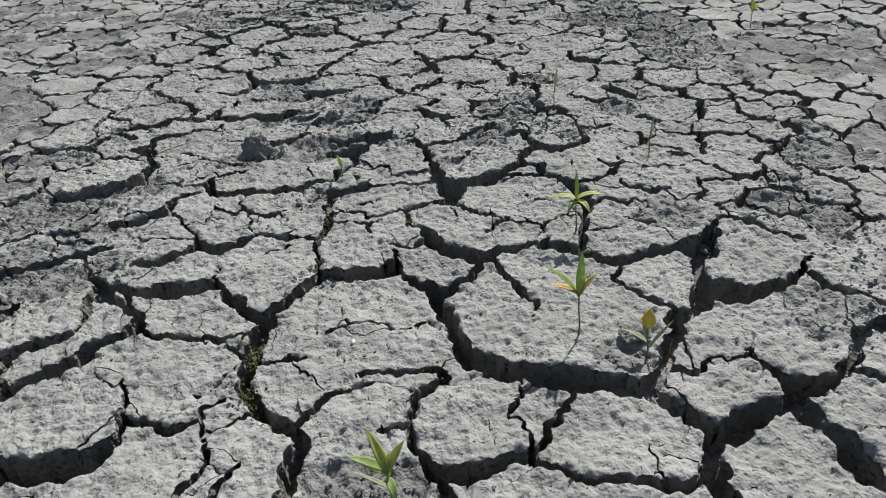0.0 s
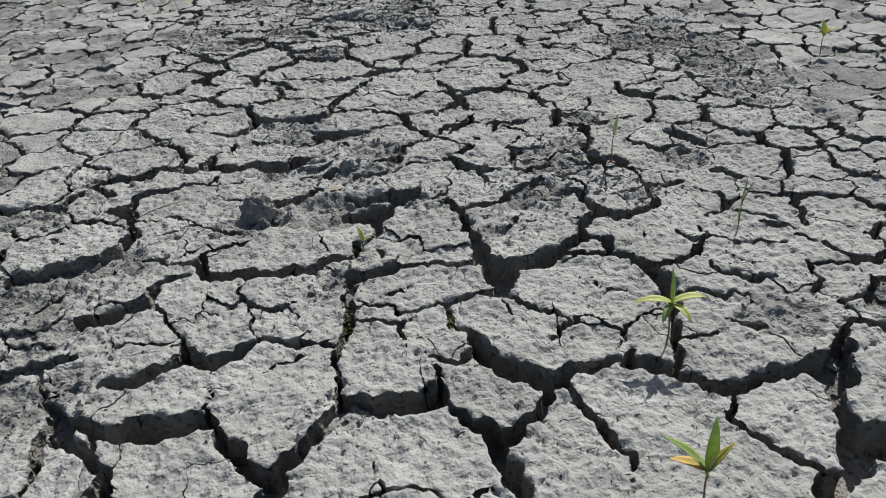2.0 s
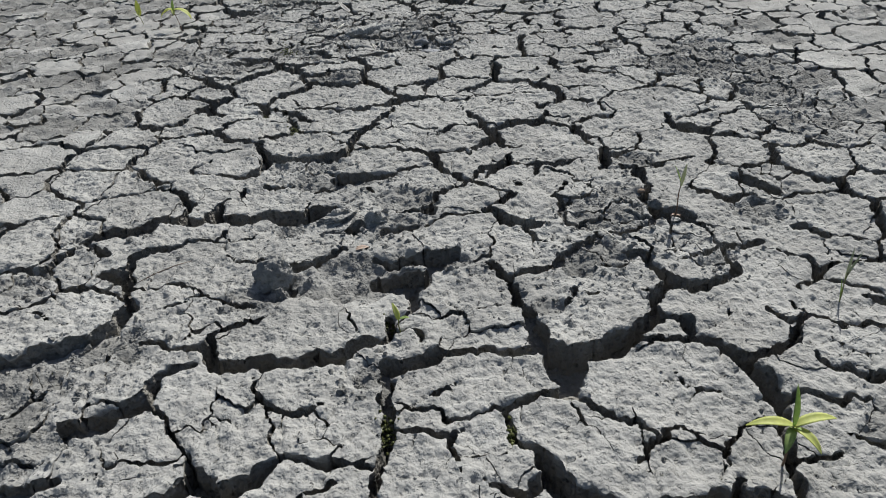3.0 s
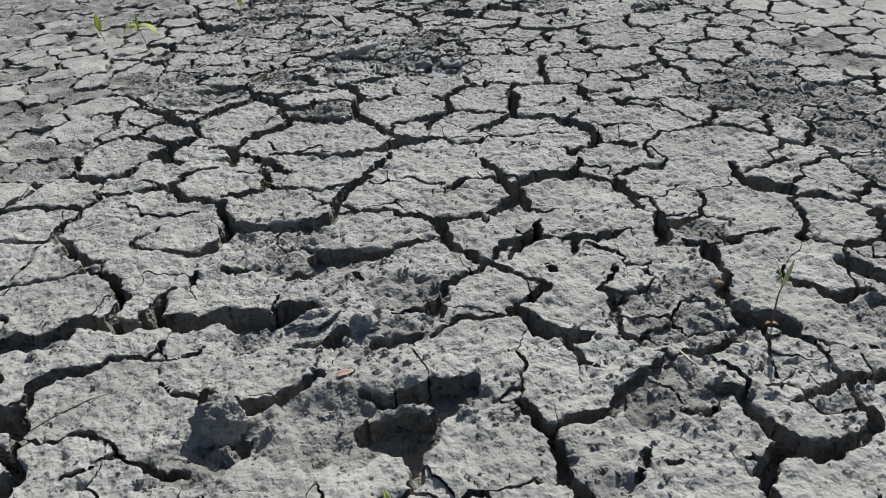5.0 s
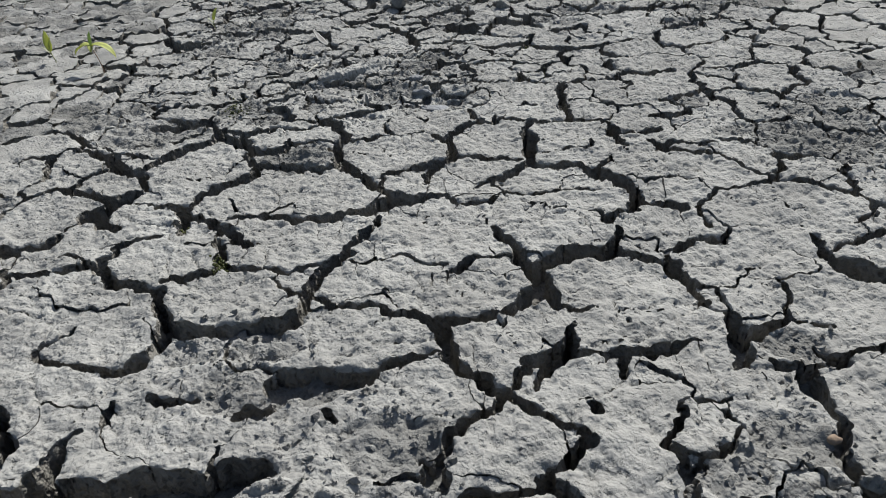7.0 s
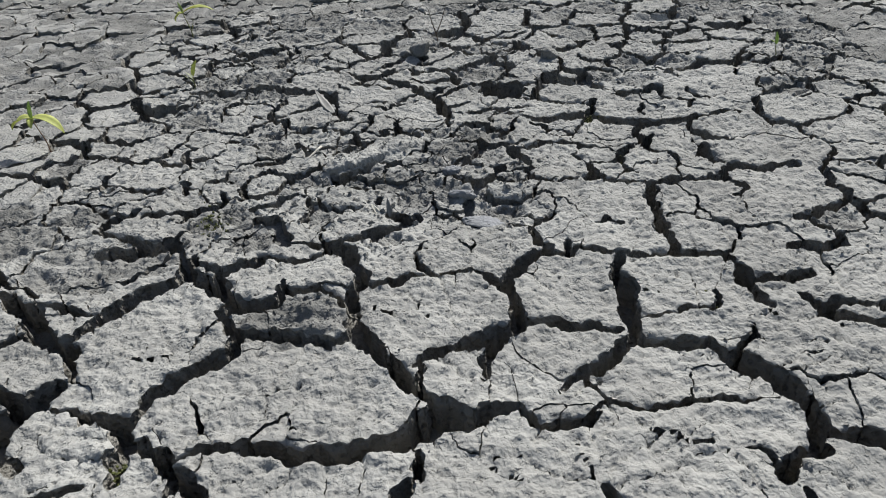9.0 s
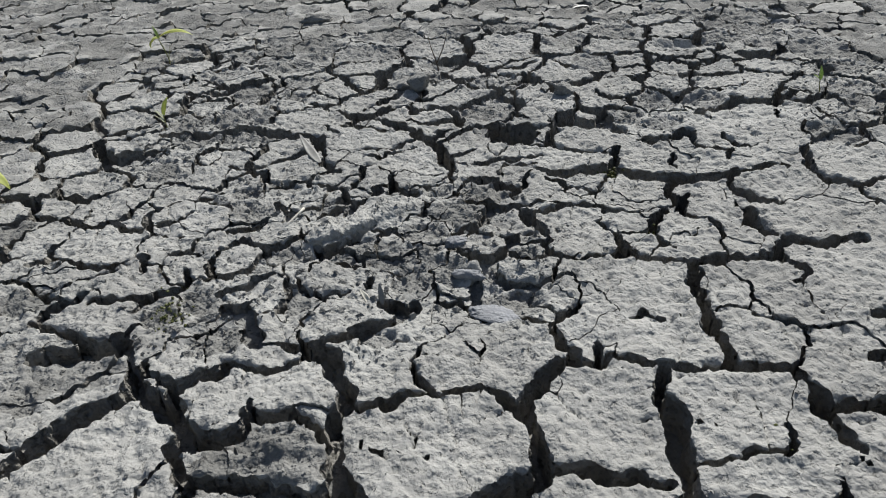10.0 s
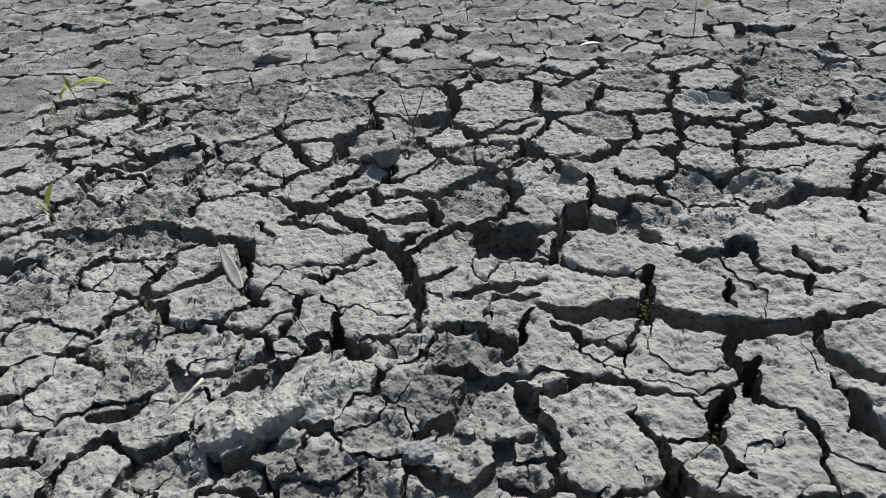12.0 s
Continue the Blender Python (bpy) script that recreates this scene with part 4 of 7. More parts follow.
crack((-0.981, 2.179, 15), (-0.963, 2.184, 13), (-0.920, 2.178, 14), (-0.884, 2.191, 15), (-0.864, 2.192, 12), (-0.845, 2.181, 10), (-0.811, 2.160, 7), (-0.797, 2.136, 9))
crack((-0.797, 2.136, 9), (-0.767, 2.117, 10), (-0.735, 2.111, 12), (-0.689, 2.085, 18), (-0.661, 2.088, 12))
crack((-0.876, 2.090, 13), (-0.855, 2.097, 15), (-0.828, 2.113, 11), (-0.809, 2.128, 13), (-0.797, 2.136, 13))
crack((-0.678, 2.270, 31), (-0.630, 2.217, 62), (-0.595, 2.155, 51), (-0.596, 2.112, 20))
crack((-0.586, 2.231, 36), (-0.547, 2.245, 15), (-0.528, 2.257, 21), (-0.508, 2.270, 22), (-0.485, 2.295, 27), (-0.460, 2.319, 15))
crack((-0.522, 2.399, 25), (-0.471, 2.411, 47), (-0.432, 2.434, 29))
crack((-0.359, 2.397, 28), (-0.318, 2.406, 28), (-0.269, 2.410, 20))
crack((-0.256, 2.522, 11), (-0.239, 2.488, 34), (-0.221, 2.460, 20))
crack((-0.220, 2.488, 16), (-0.214, 2.538, 17), (-0.207, 2.568, 22), (-0.167, 2.596, 26), (-0.138, 2.609, 26))
crack((-0.070, 2.605, 24), (-0.051, 2.590, 24), (-0.009, 2.564, 23), (0.017, 2.530, 21))
crack((-0.242, 2.404, 13), (-0.200, 2.430, 18), (-0.163, 2.452, 24), (-0.116, 2.440, 15), (-0.080, 2.449, 18), (-0.057, 2.482, 17), (-0.017, 2.507, 18), (0.011, 2.531, 18))
crack((-0.064, 2.459, 21), (-0.040, 2.433, 30), (-0.027, 2.404, 30), (-0.007, 2.381, 36), (0.024, 2.363, 24), (0.058, 2.361, 32), (0.087, 2.379, 10))
crack((-0.092, 2.338, 6), (-0.067, 2.315, 9), (-0.065, 2.291, 8), (-0.075, 2.254, 7), (-0.088, 2.212, 7))
crack((-0.132, 2.212, 14), (-0.092, 2.209, 20), (-0.070, 2.181, 33), (-0.056, 2.150, 25), (-0.041, 2.128, 25), (-0.026, 2.145, 16), (0.007, 2.157, 20), (0.041, 2.161, 25), (0.073, 2.165, 23), (0.090, 2.188, 23), (0.096, 2.215, 20))
crack((-0.041, 2.128, 20), (-0.037, 2.096, 22), (-0.034, 2.063, 24), (-0.037, 2.032, 24))
crack((-0.378, 2.259, 17), (-0.314, 2.245, 26), (-0.272, 2.247, 52), (-0.224, 2.243, 72), (-0.193, 2.243, 60), (-0.166, 2.273, 30))
crack((-0.215, 2.209, 43), (-0.247, 2.172, 34), (-0.270, 2.135, 39), (-0.277, 2.088, 33), (-0.283, 2.049, 21))
crack((-0.202, 2.067, 4), (-0.182, 2.042, 4))
crack((0.183, 2.588, 15), (0.180, 2.581, 16), (0.151, 2.541, 14), (0.127, 2.518, 18), (0.149, 2.480, 16), (0.137, 2.424, 19), (0.138, 2.374, 10), (0.146, 2.349, 16))
crack((0.142, 2.452, 11), (0.184, 2.486, 12), (0.216, 2.503, 13), (0.240, 2.521, 10), (0.247, 2.583, 8))
crack((0.231, 2.448, 6), (0.276, 2.477, 7), (0.290, 2.466, 7), (0.299, 2.436, 7), (0.330, 2.423, 8), (0.368, 2.416, 8))
crack((0.135, 2.362, 14), (0.166, 2.342, 13), (0.184, 2.324, 13), (0.210, 2.310, 27))
crack((0.028, 2.355, 19), (0.038, 2.326, 19), (0.047, 2.297, 21), (0.075, 2.276, 8))
crack((0.096, 2.215, 26), (0.137, 2.236, 26), (0.176, 2.262, 19), (0.203, 2.279, 23), (0.211, 2.317, 17), (0.229, 2.345, 9))
crack((0.411, 2.572, 22), (0.394, 2.494, 19), (0.382, 2.437, 32), (0.391, 2.395, 45), (0.404, 2.376, 60), (0.448, 2.372, 52), (0.473, 2.352, 31), (0.476, 2.321, 17), (0.498, 2.309, 16))
crack((0.231, 2.299, 15), (0.255, 2.300, 33), (0.299, 2.305, 31), (0.361, 2.324, 16), (0.386, 2.382, 23))
crack((0.421, 2.361, 12), (0.411, 2.308, 8), (0.397, 2.265, 7), (0.391, 2.228, 8), (0.390, 2.204, 6))
crack((0.543, 2.546, 8), (0.536, 2.510, 23), (0.560, 2.487, 28), (0.589, 2.460, 27), (0.605, 2.433, 43), (0.649, 2.448, 21), (0.693, 2.453, 16))
crack((0.536, 2.510, 9), (0.543, 2.546, 8), (0.557, 2.562, 8))
crack((0.681, 2.554, 39), (0.706, 2.509, 45), (0.755, 2.467, 45))
crack((0.498, 2.309, 9), (0.498, 2.287, 10), (0.503, 2.255, 9), (0.504, 2.225, 10), (0.494, 2.200, 12))
crack((0.498, 2.309, 9), (0.524, 2.297, 9), (0.559, 2.281, 8), (0.617, 2.288, 7))
crack((0.335, 2.194, 7), (0.372, 2.197, 6), (0.396, 2.206, 7), (0.419, 2.190, 12), (0.426, 2.171, 18))
crack((0.384, 2.157, 10), (0.434, 2.179, 19), (0.487, 2.202, 20), (0.509, 2.206, 23), (0.552, 2.209, 28), (0.611, 2.223, 22))
crack((0.568, 2.293, 7), (0.568, 2.257, 6), (0.567, 2.222, 6))
crack((0.299, 2.262, 8), (0.322, 2.227, 11), (0.323, 2.198, 12), (0.308, 2.186, 17))
crack((0.253, 2.207, 15), (0.290, 2.198, 25), (0.307, 2.183, 26), (0.306, 2.156, 26), (0.315, 2.129, 30), (0.325, 2.097, 31), (0.340, 2.067, 44), (0.374, 2.055, 40), (0.412, 2.057, 34), (0.457, 2.071, 25), (0.488, 2.090, 22), (0.509, 2.129, 28), (0.506, 2.162, 19), (0.503, 2.194, 19))
crack((0.340, 2.067, 35), (0.302, 2.043, 28), (0.283, 2.023, 32), (0.278, 2.011, 32))
crack((0.259, 2.045, 8), (0.299, 2.051, 8))
crack((0.116, 2.087, 9), (0.101, 2.070, 13), (0.089, 2.041, 19), (0.080, 2.025, 19))
crack((0.193, 2.151, 19), (0.229, 2.139, 24), (0.259, 2.163, 12))
crack((0.114, 2.066, 7), (0.151, 2.049, 10), (0.177, 2.059, 4))
crack((-0.373, 2.176, 39), (-0.322, 2.169, 88), (-0.277, 2.148, 84))
crack((-1.192, 3.116, 19), (-1.146, 3.115, 29), (-1.070, 3.122, 40), (-1.009, 3.133, 35), (-0.968, 3.085, 26), (-0.925, 3.048, 34), (-0.866, 3.021, 27), (-0.816, 3.002, 26))
crack((-0.994, 3.127, 26), (-0.986, 3.177, 20), (-0.986, 3.214, 28), (-0.950, 3.229, 17), (-0.892, 3.245, 14))
crack((-1.306, 3.221, 30), (-1.227, 3.230, 30), (-1.167, 3.235, 33), (-1.157, 3.259, 28), (-1.153, 3.268, 29))
crack((-1.115, 3.180, 12), (-1.080, 3.176, 10), (-1.027, 3.145, 8))
crack((-0.815, 3.010, 21), (-0.792, 2.936, 26), (-0.760, 2.874, 40), (-0.700, 2.865, 37), (-0.641, 2.856, 34), (-0.596, 2.855, 45), (-0.552, 2.859, 47), (-0.520, 2.873, 42), (-0.501, 2.898, 30), (-0.490, 2.943, 30), (-0.480, 3.011, 34), (-0.466, 3.051, 31), (-0.433, 3.096, 23))
crack((-0.760, 2.874, 34), (-0.768, 2.846, 36), (-0.786, 2.815, 37), (-0.800, 2.793, 33), (-0.814, 2.771, 30), (-0.860, 2.780, 17), (-0.921, 2.796, 15), (-0.960, 2.800, 20), (-0.985, 2.813, 19), (-1.016, 2.842, 15))
crack((-1.016, 2.842, 15), (-1.010, 2.861, 18), (-0.987, 2.872, 18), (-0.972, 2.891, 17), (-0.967, 2.914, 7))
crack((-1.131, 3.070, 3), (-1.091, 3.025, 4), (-1.049, 3.001, 4), (-0.998, 2.966, 5), (-0.962, 2.967, 6), (-0.908, 2.967, 6), (-0.861, 2.971, 6))
crack((-1.175, 2.994, 5), (-1.101, 2.967, 5), (-1.046, 2.952, 5))
crack((-0.821, 3.037, 21), (-0.800, 3.051, 19), (-0.764, 3.058, 28), (-0.723, 3.068, 31), (-0.714, 3.112, 26), (-0.721, 3.171, 16), (-0.742, 3.240, 20))
crack((-0.724, 3.239, 38), (-0.695, 3.204, 37), (-0.661, 3.159, 20))
crack((-0.707, 3.089, 21), (-0.642, 3.077, 21), (-0.575, 3.063, 21), (-0.512, 3.062, 16), (-0.488, 3.071, 11), (-0.433, 3.096, 23))
crack((-0.577, 3.059, 10), (-0.564, 3.009, 10), (-0.537, 2.980, 13), (-0.493, 2.966, 15))
crack((-0.746, 2.700, 16), (-0.692, 2.685, 17), (-0.652, 2.685, 14))
crack((-0.568, 2.643, 33), (-0.533, 2.640, 36), (-0.515, 2.660, 24), (-0.482, 2.691, 37), (-0.444, 2.713, 38))
crack((-0.600, 2.604, 7), (-0.589, 2.574, 8), (-0.595, 2.540, 9), (-0.592, 2.510, 10))
crack((-0.861, 2.529, 39), (-0.861, 2.566, 39), (-0.865, 2.596, 27), (-0.861, 2.613, 19), (-0.841, 2.630, 11))
crack((-0.950, 2.698, 5), (-0.905, 2.687, 5), (-0.835, 2.688, 6))
crack((-0.809, 2.646, 15), (-0.811, 2.679, 16), (-0.809, 2.706, 9))
crack((-0.433, 3.096, 32), (-0.411, 3.100, 31), (-0.427, 3.136, 22), (-0.392, 3.168, 28), (-0.374, 3.203, 26))
crack((-0.409, 3.077, 8), (-0.373, 3.062, 9), (-0.322, 3.072, 9), (-0.303, 3.081, 9), (-0.259, 3.054, 8), (-0.221, 3.045, 9), (-0.184, 3.041, 9))
crack((-0.195, 3.010, 12), (-0.170, 3.018, 27), (-0.146, 3.048, 27), (-0.126, 3.056, 15), (-0.082, 3.062, 11), (-0.047, 3.058, 11))
crack((-0.185, 3.016, 6), (-0.188, 2.949, 7), (-0.154, 2.926, 8), (-0.137, 2.910, 8))
crack((-0.228, 3.008, 6), (-0.229, 2.973, 6), (-0.247, 2.942, 7))
crack((-0.331, 2.968, 6), (-0.315, 2.930, 6))
crack((-0.490, 2.943, 17), (-0.446, 2.925, 19), (-0.399, 2.915, 18), (-0.328, 2.898, 15), (-0.293, 2.877, 22), (-0.248, 2.863, 24), (-0.226, 2.844, 33), (-0.192, 2.847, 41), (-0.158, 2.854, 28), (-0.113, 2.855, 27), (-0.078, 2.873, 29), (-0.039, 2.905, 33), (-0.004, 2.936, 39))
crack((-0.077, 3.180, 20), (-0.050, 3.121, 27), (-0.033, 3.046, 35), (-0.010, 2.990, 44), (0.007, 2.942, 51), (0.020, 2.881, 23))
crack((0.007, 3.020, 52), (0.068, 3.052, 64), (0.133, 3.060, 51), (0.185, 3.065, 25), (0.214, 3.157, 19))
crack((0.020, 2.881, 21), (0.045, 2.864, 14), (0.096, 2.864, 12))
crack((-0.009, 2.902, 18), (-0.074, 2.855, 13))
crack((-0.220, 2.848, 30), (-0.210, 2.801, 35), (-0.208, 2.738, 26), (-0.188, 2.719, 25), (-0.167, 2.695, 28), (-0.139, 2.661, 31), (-0.107, 2.656, 29))
crack((-0.107, 2.656, 22), (-0.098, 2.636, 22), (-0.083, 2.617, 18), (-0.076, 2.605, 20))
crack((-0.109, 2.645, 31), (-0.126, 2.614, 21), (-0.140, 2.610, 22))
crack((-0.505, 2.710, 61), (-0.444, 2.713, 60), (-0.382, 2.707, 55), (-0.342, 2.714, 36), (-0.312, 2.733, 29), (-0.270, 2.752, 20), (-0.223, 2.758, 15))
crack((-0.107, 2.658, 15), (-0.064, 2.725, 20), (-0.033, 2.722, 48), (0.001, 2.741, 42), (0.033, 2.772, 22), (0.043, 2.817, 14), (0.063, 2.841, 10))
crack((-0.087, 2.842, 6), (-0.082, 2.788, 6), (-0.069, 2.748, 6))
crack((-0.003, 2.719, 24), (-0.033, 2.693, 22), (-0.054, 2.654, 10))
crack((-0.420, 2.635, 12), (-0.401, 2.610, 12))
crack((0.188, 3.054, 31), (0.237, 3.026, 31), (0.270, 3.011, 26), (0.292, 3.005, 43))
crack((0.290, 3.005, 15), (0.297, 3.052, 11), (0.351, 3.073, 25), (0.431, 3.082, 22), (0.463, 3.126, 13))
crack((0.208, 3.109, 11), (0.252, 3.057, 11), (0.283, 3.077, 7), (0.312, 3.133, 6))
crack((0.292, 3.005, 35), (0.300, 2.946, 28), (0.306, 2.897, 27), (0.310, 2.860, 23), (0.320, 2.839, 19), (0.343, 2.819, 22), (0.344, 2.787, 35), (0.329, 2.741, 37), (0.306, 2.684, 20))
crack((0.316, 2.948, 8), (0.325, 2.924, 10), (0.355, 2.911, 9), (0.411, 2.934, 7), (0.437, 2.971, 7), (0.468, 2.972, 10))
crack((0.355, 2.911, 10), (0.353, 2.873, 10), (0.350, 2.819, 10))
crack((0.475, 2.947, 9), (0.485, 2.916, 12), (0.483, 2.887, 17), (0.461, 2.835, 10), (0.453, 2.805, 13))
crack((0.496, 2.921, 11), (0.526, 2.931, 8), (0.550, 2.975, 8))
crack((0.529, 2.931, 7), (0.563, 2.933, 7), (0.591, 2.944, 6))
crack((0.331, 2.745, 27), (0.375, 2.765, 28), (0.428, 2.787, 26), (0.454, 2.808, 11))
crack((0.453, 2.805, 13), (0.479, 2.782, 13), (0.519, 2.767, 12))
crack((0.462, 2.727, 5), (0.463, 2.702, 16), (0.474, 2.690, 18), (0.500, 2.681, 14), (0.549, 2.697, 14), (0.603, 2.703, 15))
crack((0.367, 2.685, 15), (0.405, 2.670, 21), (0.422, 2.659, 30), (0.407, 2.613, 44), (0.410, 2.572, 32))
crack((0.428, 2.665, 22), (0.466, 2.673, 23), (0.502, 2.675, 16))
crack((0.632, 3.077, 15), (0.625, 2.982, 39), (0.641, 2.949, 59), (0.670, 2.915, 52), (0.717, 2.897, 50))
crack((0.644, 3.012, 12), (0.666, 3.031, 17), (0.713, 3.037, 19), (0.810, 3.055, 19))
crack((0.020, 2.732, 17), (0.074, 2.739, 18), (0.104, 2.736, 18), (0.145, 2.735, 20), (0.179, 2.744, 23), (0.223, 2.751, 21), (0.270, 2.751, 8))
crack((0.114, 2.735, 19), (0.109, 2.694, 18), (0.103, 2.670, 8))
crack((0.147, 2.705, 7), (0.171, 2.682, 10), (0.203, 2.658, 10), (0.216, 2.635, 7), (0.205, 2.615, 7), (0.181, 2.604, 10), (0.171, 2.588, 10))
crack((0.108, 2.653, 5), (0.173, 2.658, 5))
crack((0.203, 2.608, 9), (0.242, 2.604, 9), (0.292, 2.610, 9), (0.311, 2.593, 5))
crack((0.259, 2.598, 5), (0.254, 2.583, 5))
crack((0.135, 2.887, 5), (0.138, 2.851, 7), (0.178, 2.855, 7), (0.230, 2.841, 7))
crack((0.150, 2.823, 11), (0.131, 2.781, 7))
crack((0.057, 2.759, 7), (0.090, 2.764, 8), (0.131, 2.760, 8))
crack((0.032, 2.617, 13), (0.040, 2.597, 22))
crack((-1.319, 3.780, 32), (-1.255, 3.752, 39), (-1.196, 3.707, 46), (-1.122, 3.618, 44), (-1.069, 3.585, 28), (-1.035, 3.544, 27), (-1.008, 3.493, 14))
crack((-1.198, 3.711, 25), (-1.151, 3.716, 22), (-1.094, 3.697, 20), (-1.033, 3.681, 14))
crack((-1.072, 3.597, 32), (-1.050, 3.620, 24), (-1.028, 3.653, 32), (-1.005, 3.686, 50), (-0.979, 3.713, 42), (-0.954, 3.750, 51), (-0.935, 3.764, 47))
crack((-0.782, 3.753, 32), (-0.781, 3.732, 30), (-0.757, 3.706, 34), (-0.730, 3.674, 41), (-0.690, 3.672, 40), (-0.658, 3.689, 32), (-0.647, 3.744, 10))
crack((-0.757, 3.706, 28), (-0.750, 3.634, 25), (-0.730, 3.593, 19), (-0.718, 3.570, 16))
crack((-0.730, 3.597, 22), (-0.686, 3.589, 22), (-0.628, 3.583, 26), (-0.581, 3.570, 25), (-0.535, 3.552, 21), (-0.485, 3.559, 22))
crack((-0.767, 3.682, 7), (-0.767, 3.636, 8), (-0.791, 3.603, 9), (-0.801, 3.584, 8))
crack((-0.718, 3.574, 31), (-0.719, 3.538, 37), (-0.747, 3.517, 42), (-0.774, 3.497, 41), (-0.800, 3.477, 40), (-0.824, 3.450, 39), (-0.843, 3.431, 35), (-0.848, 3.398, 26), (-0.862, 3.367, 30))
crack((-0.915, 3.533, 7), (-0.873, 3.537, 7), (-0.832, 3.549, 7), (-0.804, 3.554, 7), (-0.801, 3.584, 5))
crack((-1.044, 3.421, 8), (-1.002, 3.408, 13), (-0.959, 3.401, 21), (-0.912, 3.384, 33), (-0.870, 3.355, 38), (-0.854, 3.323, 34), (-0.848, 3.288, 34), (-0.846, 3.255, 20), (-0.843, 3.247, 20))
crack((-1.106, 3.374, 81), (-1.074, 3.410, 56), (-1.056, 3.436, 45), (-1.035, 3.469, 38), (-1.033, 3.494, 11))
crack((-0.852, 3.317, 35), (-0.806, 3.302, 20), (-0.771, 3.286, 31), (-0.744, 3.256, 31), (-0.735, 3.240, 29))
crack((-0.751, 3.281, 30), (-0.702, 3.297, 20), (-0.666, 3.302, 22), (-0.628, 3.297, 28), (-0.580, 3.290, 31), (-0.542, 3.281, 38), (-0.496, 3.277, 39), (-0.450, 3.285, 35), (-0.395, 3.292, 40))
crack((-0.768, 3.427, 4), (-0.743, 3.382, 6), (-0.728, 3.343, 11), (-0.731, 3.317, 5))
crack((-0.772, 3.431, 5), (-0.703, 3.421, 5), (-0.651, 3.417, 6), (-0.622, 3.422, 6), (-0.569, 3.444, 6))
crack((-0.579, 3.375, 4), (-0.573, 3.315, 4))
crack((-0.496, 3.734, 30), (-0.494, 3.662, 29), (-0.493, 3.608, 32), (-0.457, 3.545, 44), (-0.431, 3.499, 35), (-0.400, 3.466, 34), (-0.377, 3.424, 38), (-0.358, 3.406, 26), (-0.334, 3.382, 16))
crack((-0.653, 3.732, 36), (-0.577, 3.720, 33), (-0.525, 3.685, 25), (-0.493, 3.659, 27))
crack((-0.174, 3.712, 28), (-0.163, 3.665, 24), (-0.157, 3.614, 37), (-0.158, 3.570, 45), (-0.205, 3.545, 42), (-0.250, 3.525, 35), (-0.294, 3.513, 29), (-0.337, 3.497, 22), (-0.363, 3.473, 19))
crack((-0.158, 3.570, 34), (-0.091, 3.570, 34), (-0.010, 3.555, 26), (0.034, 3.537, 17))
crack((-0.206, 3.528, 23), (-0.223, 3.495, 26), (-0.234, 3.454, 21), (-0.242, 3.423, 12))
crack((-0.363, 3.473, 13), (-0.360, 3.434, 12), (-0.363, 3.409, 12))
crack((-0.334, 3.382, 21), (-0.318, 3.350, 50), (-0.297, 3.335, 61), (-0.254, 3.328, 34), (-0.214, 3.348, 26), (-0.190, 3.354, 20))
crack((-0.318, 3.346, 48), (-0.343, 3.315, 46), (-0.391, 3.292, 44))
crack((-0.357, 3.272, 13), (-0.359, 3.244, 23), (-0.356, 3.214, 23))
crack((-0.190, 3.354, 17), (-0.169, 3.327, 20), (-0.153, 3.307, 22), (-0.116, 3.310, 21), (-0.078, 3.313, 20), (-0.051, 3.329, 8))
crack((-0.171, 3.279, 5), (-0.156, 3.305, 5))
crack((-0.260, 3.258, 4), (-0.244, 3.235, 8), (-0.220, 3.212, 11), (-0.203, 3.204, 16))
crack((-0.119, 3.289, 7), (-0.107, 3.257, 7), (-0.093, 3.218, 7), (-0.092, 3.196, 6))
crack((-0.124, 3.372, 6), (-0.095, 3.399, 12), (-0.065, 3.424, 22), (-0.030, 3.442, 29), (0.016, 3.475, 31), (0.047, 3.503, 30))
crack((-0.376, 3.688, 5), (-0.364, 3.634, 5))
crack((-0.392, 3.589, 7), (-0.364, 3.603, 7), (-0.337, 3.618, 7))
crack((-0.468, 3.682, 6), (-0.404, 3.616, 6))
crack((0.073, 3.695, 37), (0.071, 3.649, 48), (0.068, 3.603, 44), (0.062, 3.551, 31), (0.058, 3.510, 28))
crack((0.320, 3.678, 30), (0.320, 3.677, 30), (0.324, 3.628, 28), (0.325, 3.590, 24), (0.327, 3.555, 11), (0.333, 3.529, 7))
crack((0.333, 3.655, 20), (0.372, 3.665, 40), (0.429, 3.662, 37), (0.461, 3.669, 28))
crack((0.248, 3.630, 15), (0.221, 3.573, 14))
crack((0.111, 3.655, 8), (0.143, 3.640, 8))
crack((0.070, 3.568, 13), (0.098, 3.568, 13), (0.154, 3.573, 13), (0.222, 3.576, 13))
crack((0.056, 3.503, 25), (0.099, 3.498, 26), (0.158, 3.485, 26), (0.193, 3.466, 25), (0.218, 3.438, 37))
crack((0.218, 3.438, 20), (0.253, 3.486, 18), (0.281, 3.524, 12))
crack((0.218, 3.438, 43), (0.244, 3.414, 51), (0.264, 3.391, 53), (0.277, 3.356, 56), (0.293, 3.328, 48), (0.287, 3.276, 34), (0.268, 3.227, 28))
crack((0.286, 3.271, 20), (0.307, 3.263, 28), (0.335, 3.249, 40), (0.385, 3.228, 47))
crack((0.271, 3.232, 39), (0.241, 3.227, 21), (0.212, 3.208, 29), (0.189, 3.184, 33), (0.187, 3.177, 28))
crack((0.179, 3.247, 7), (0.188, 3.217, 14), (0.192, 3.191, 9))
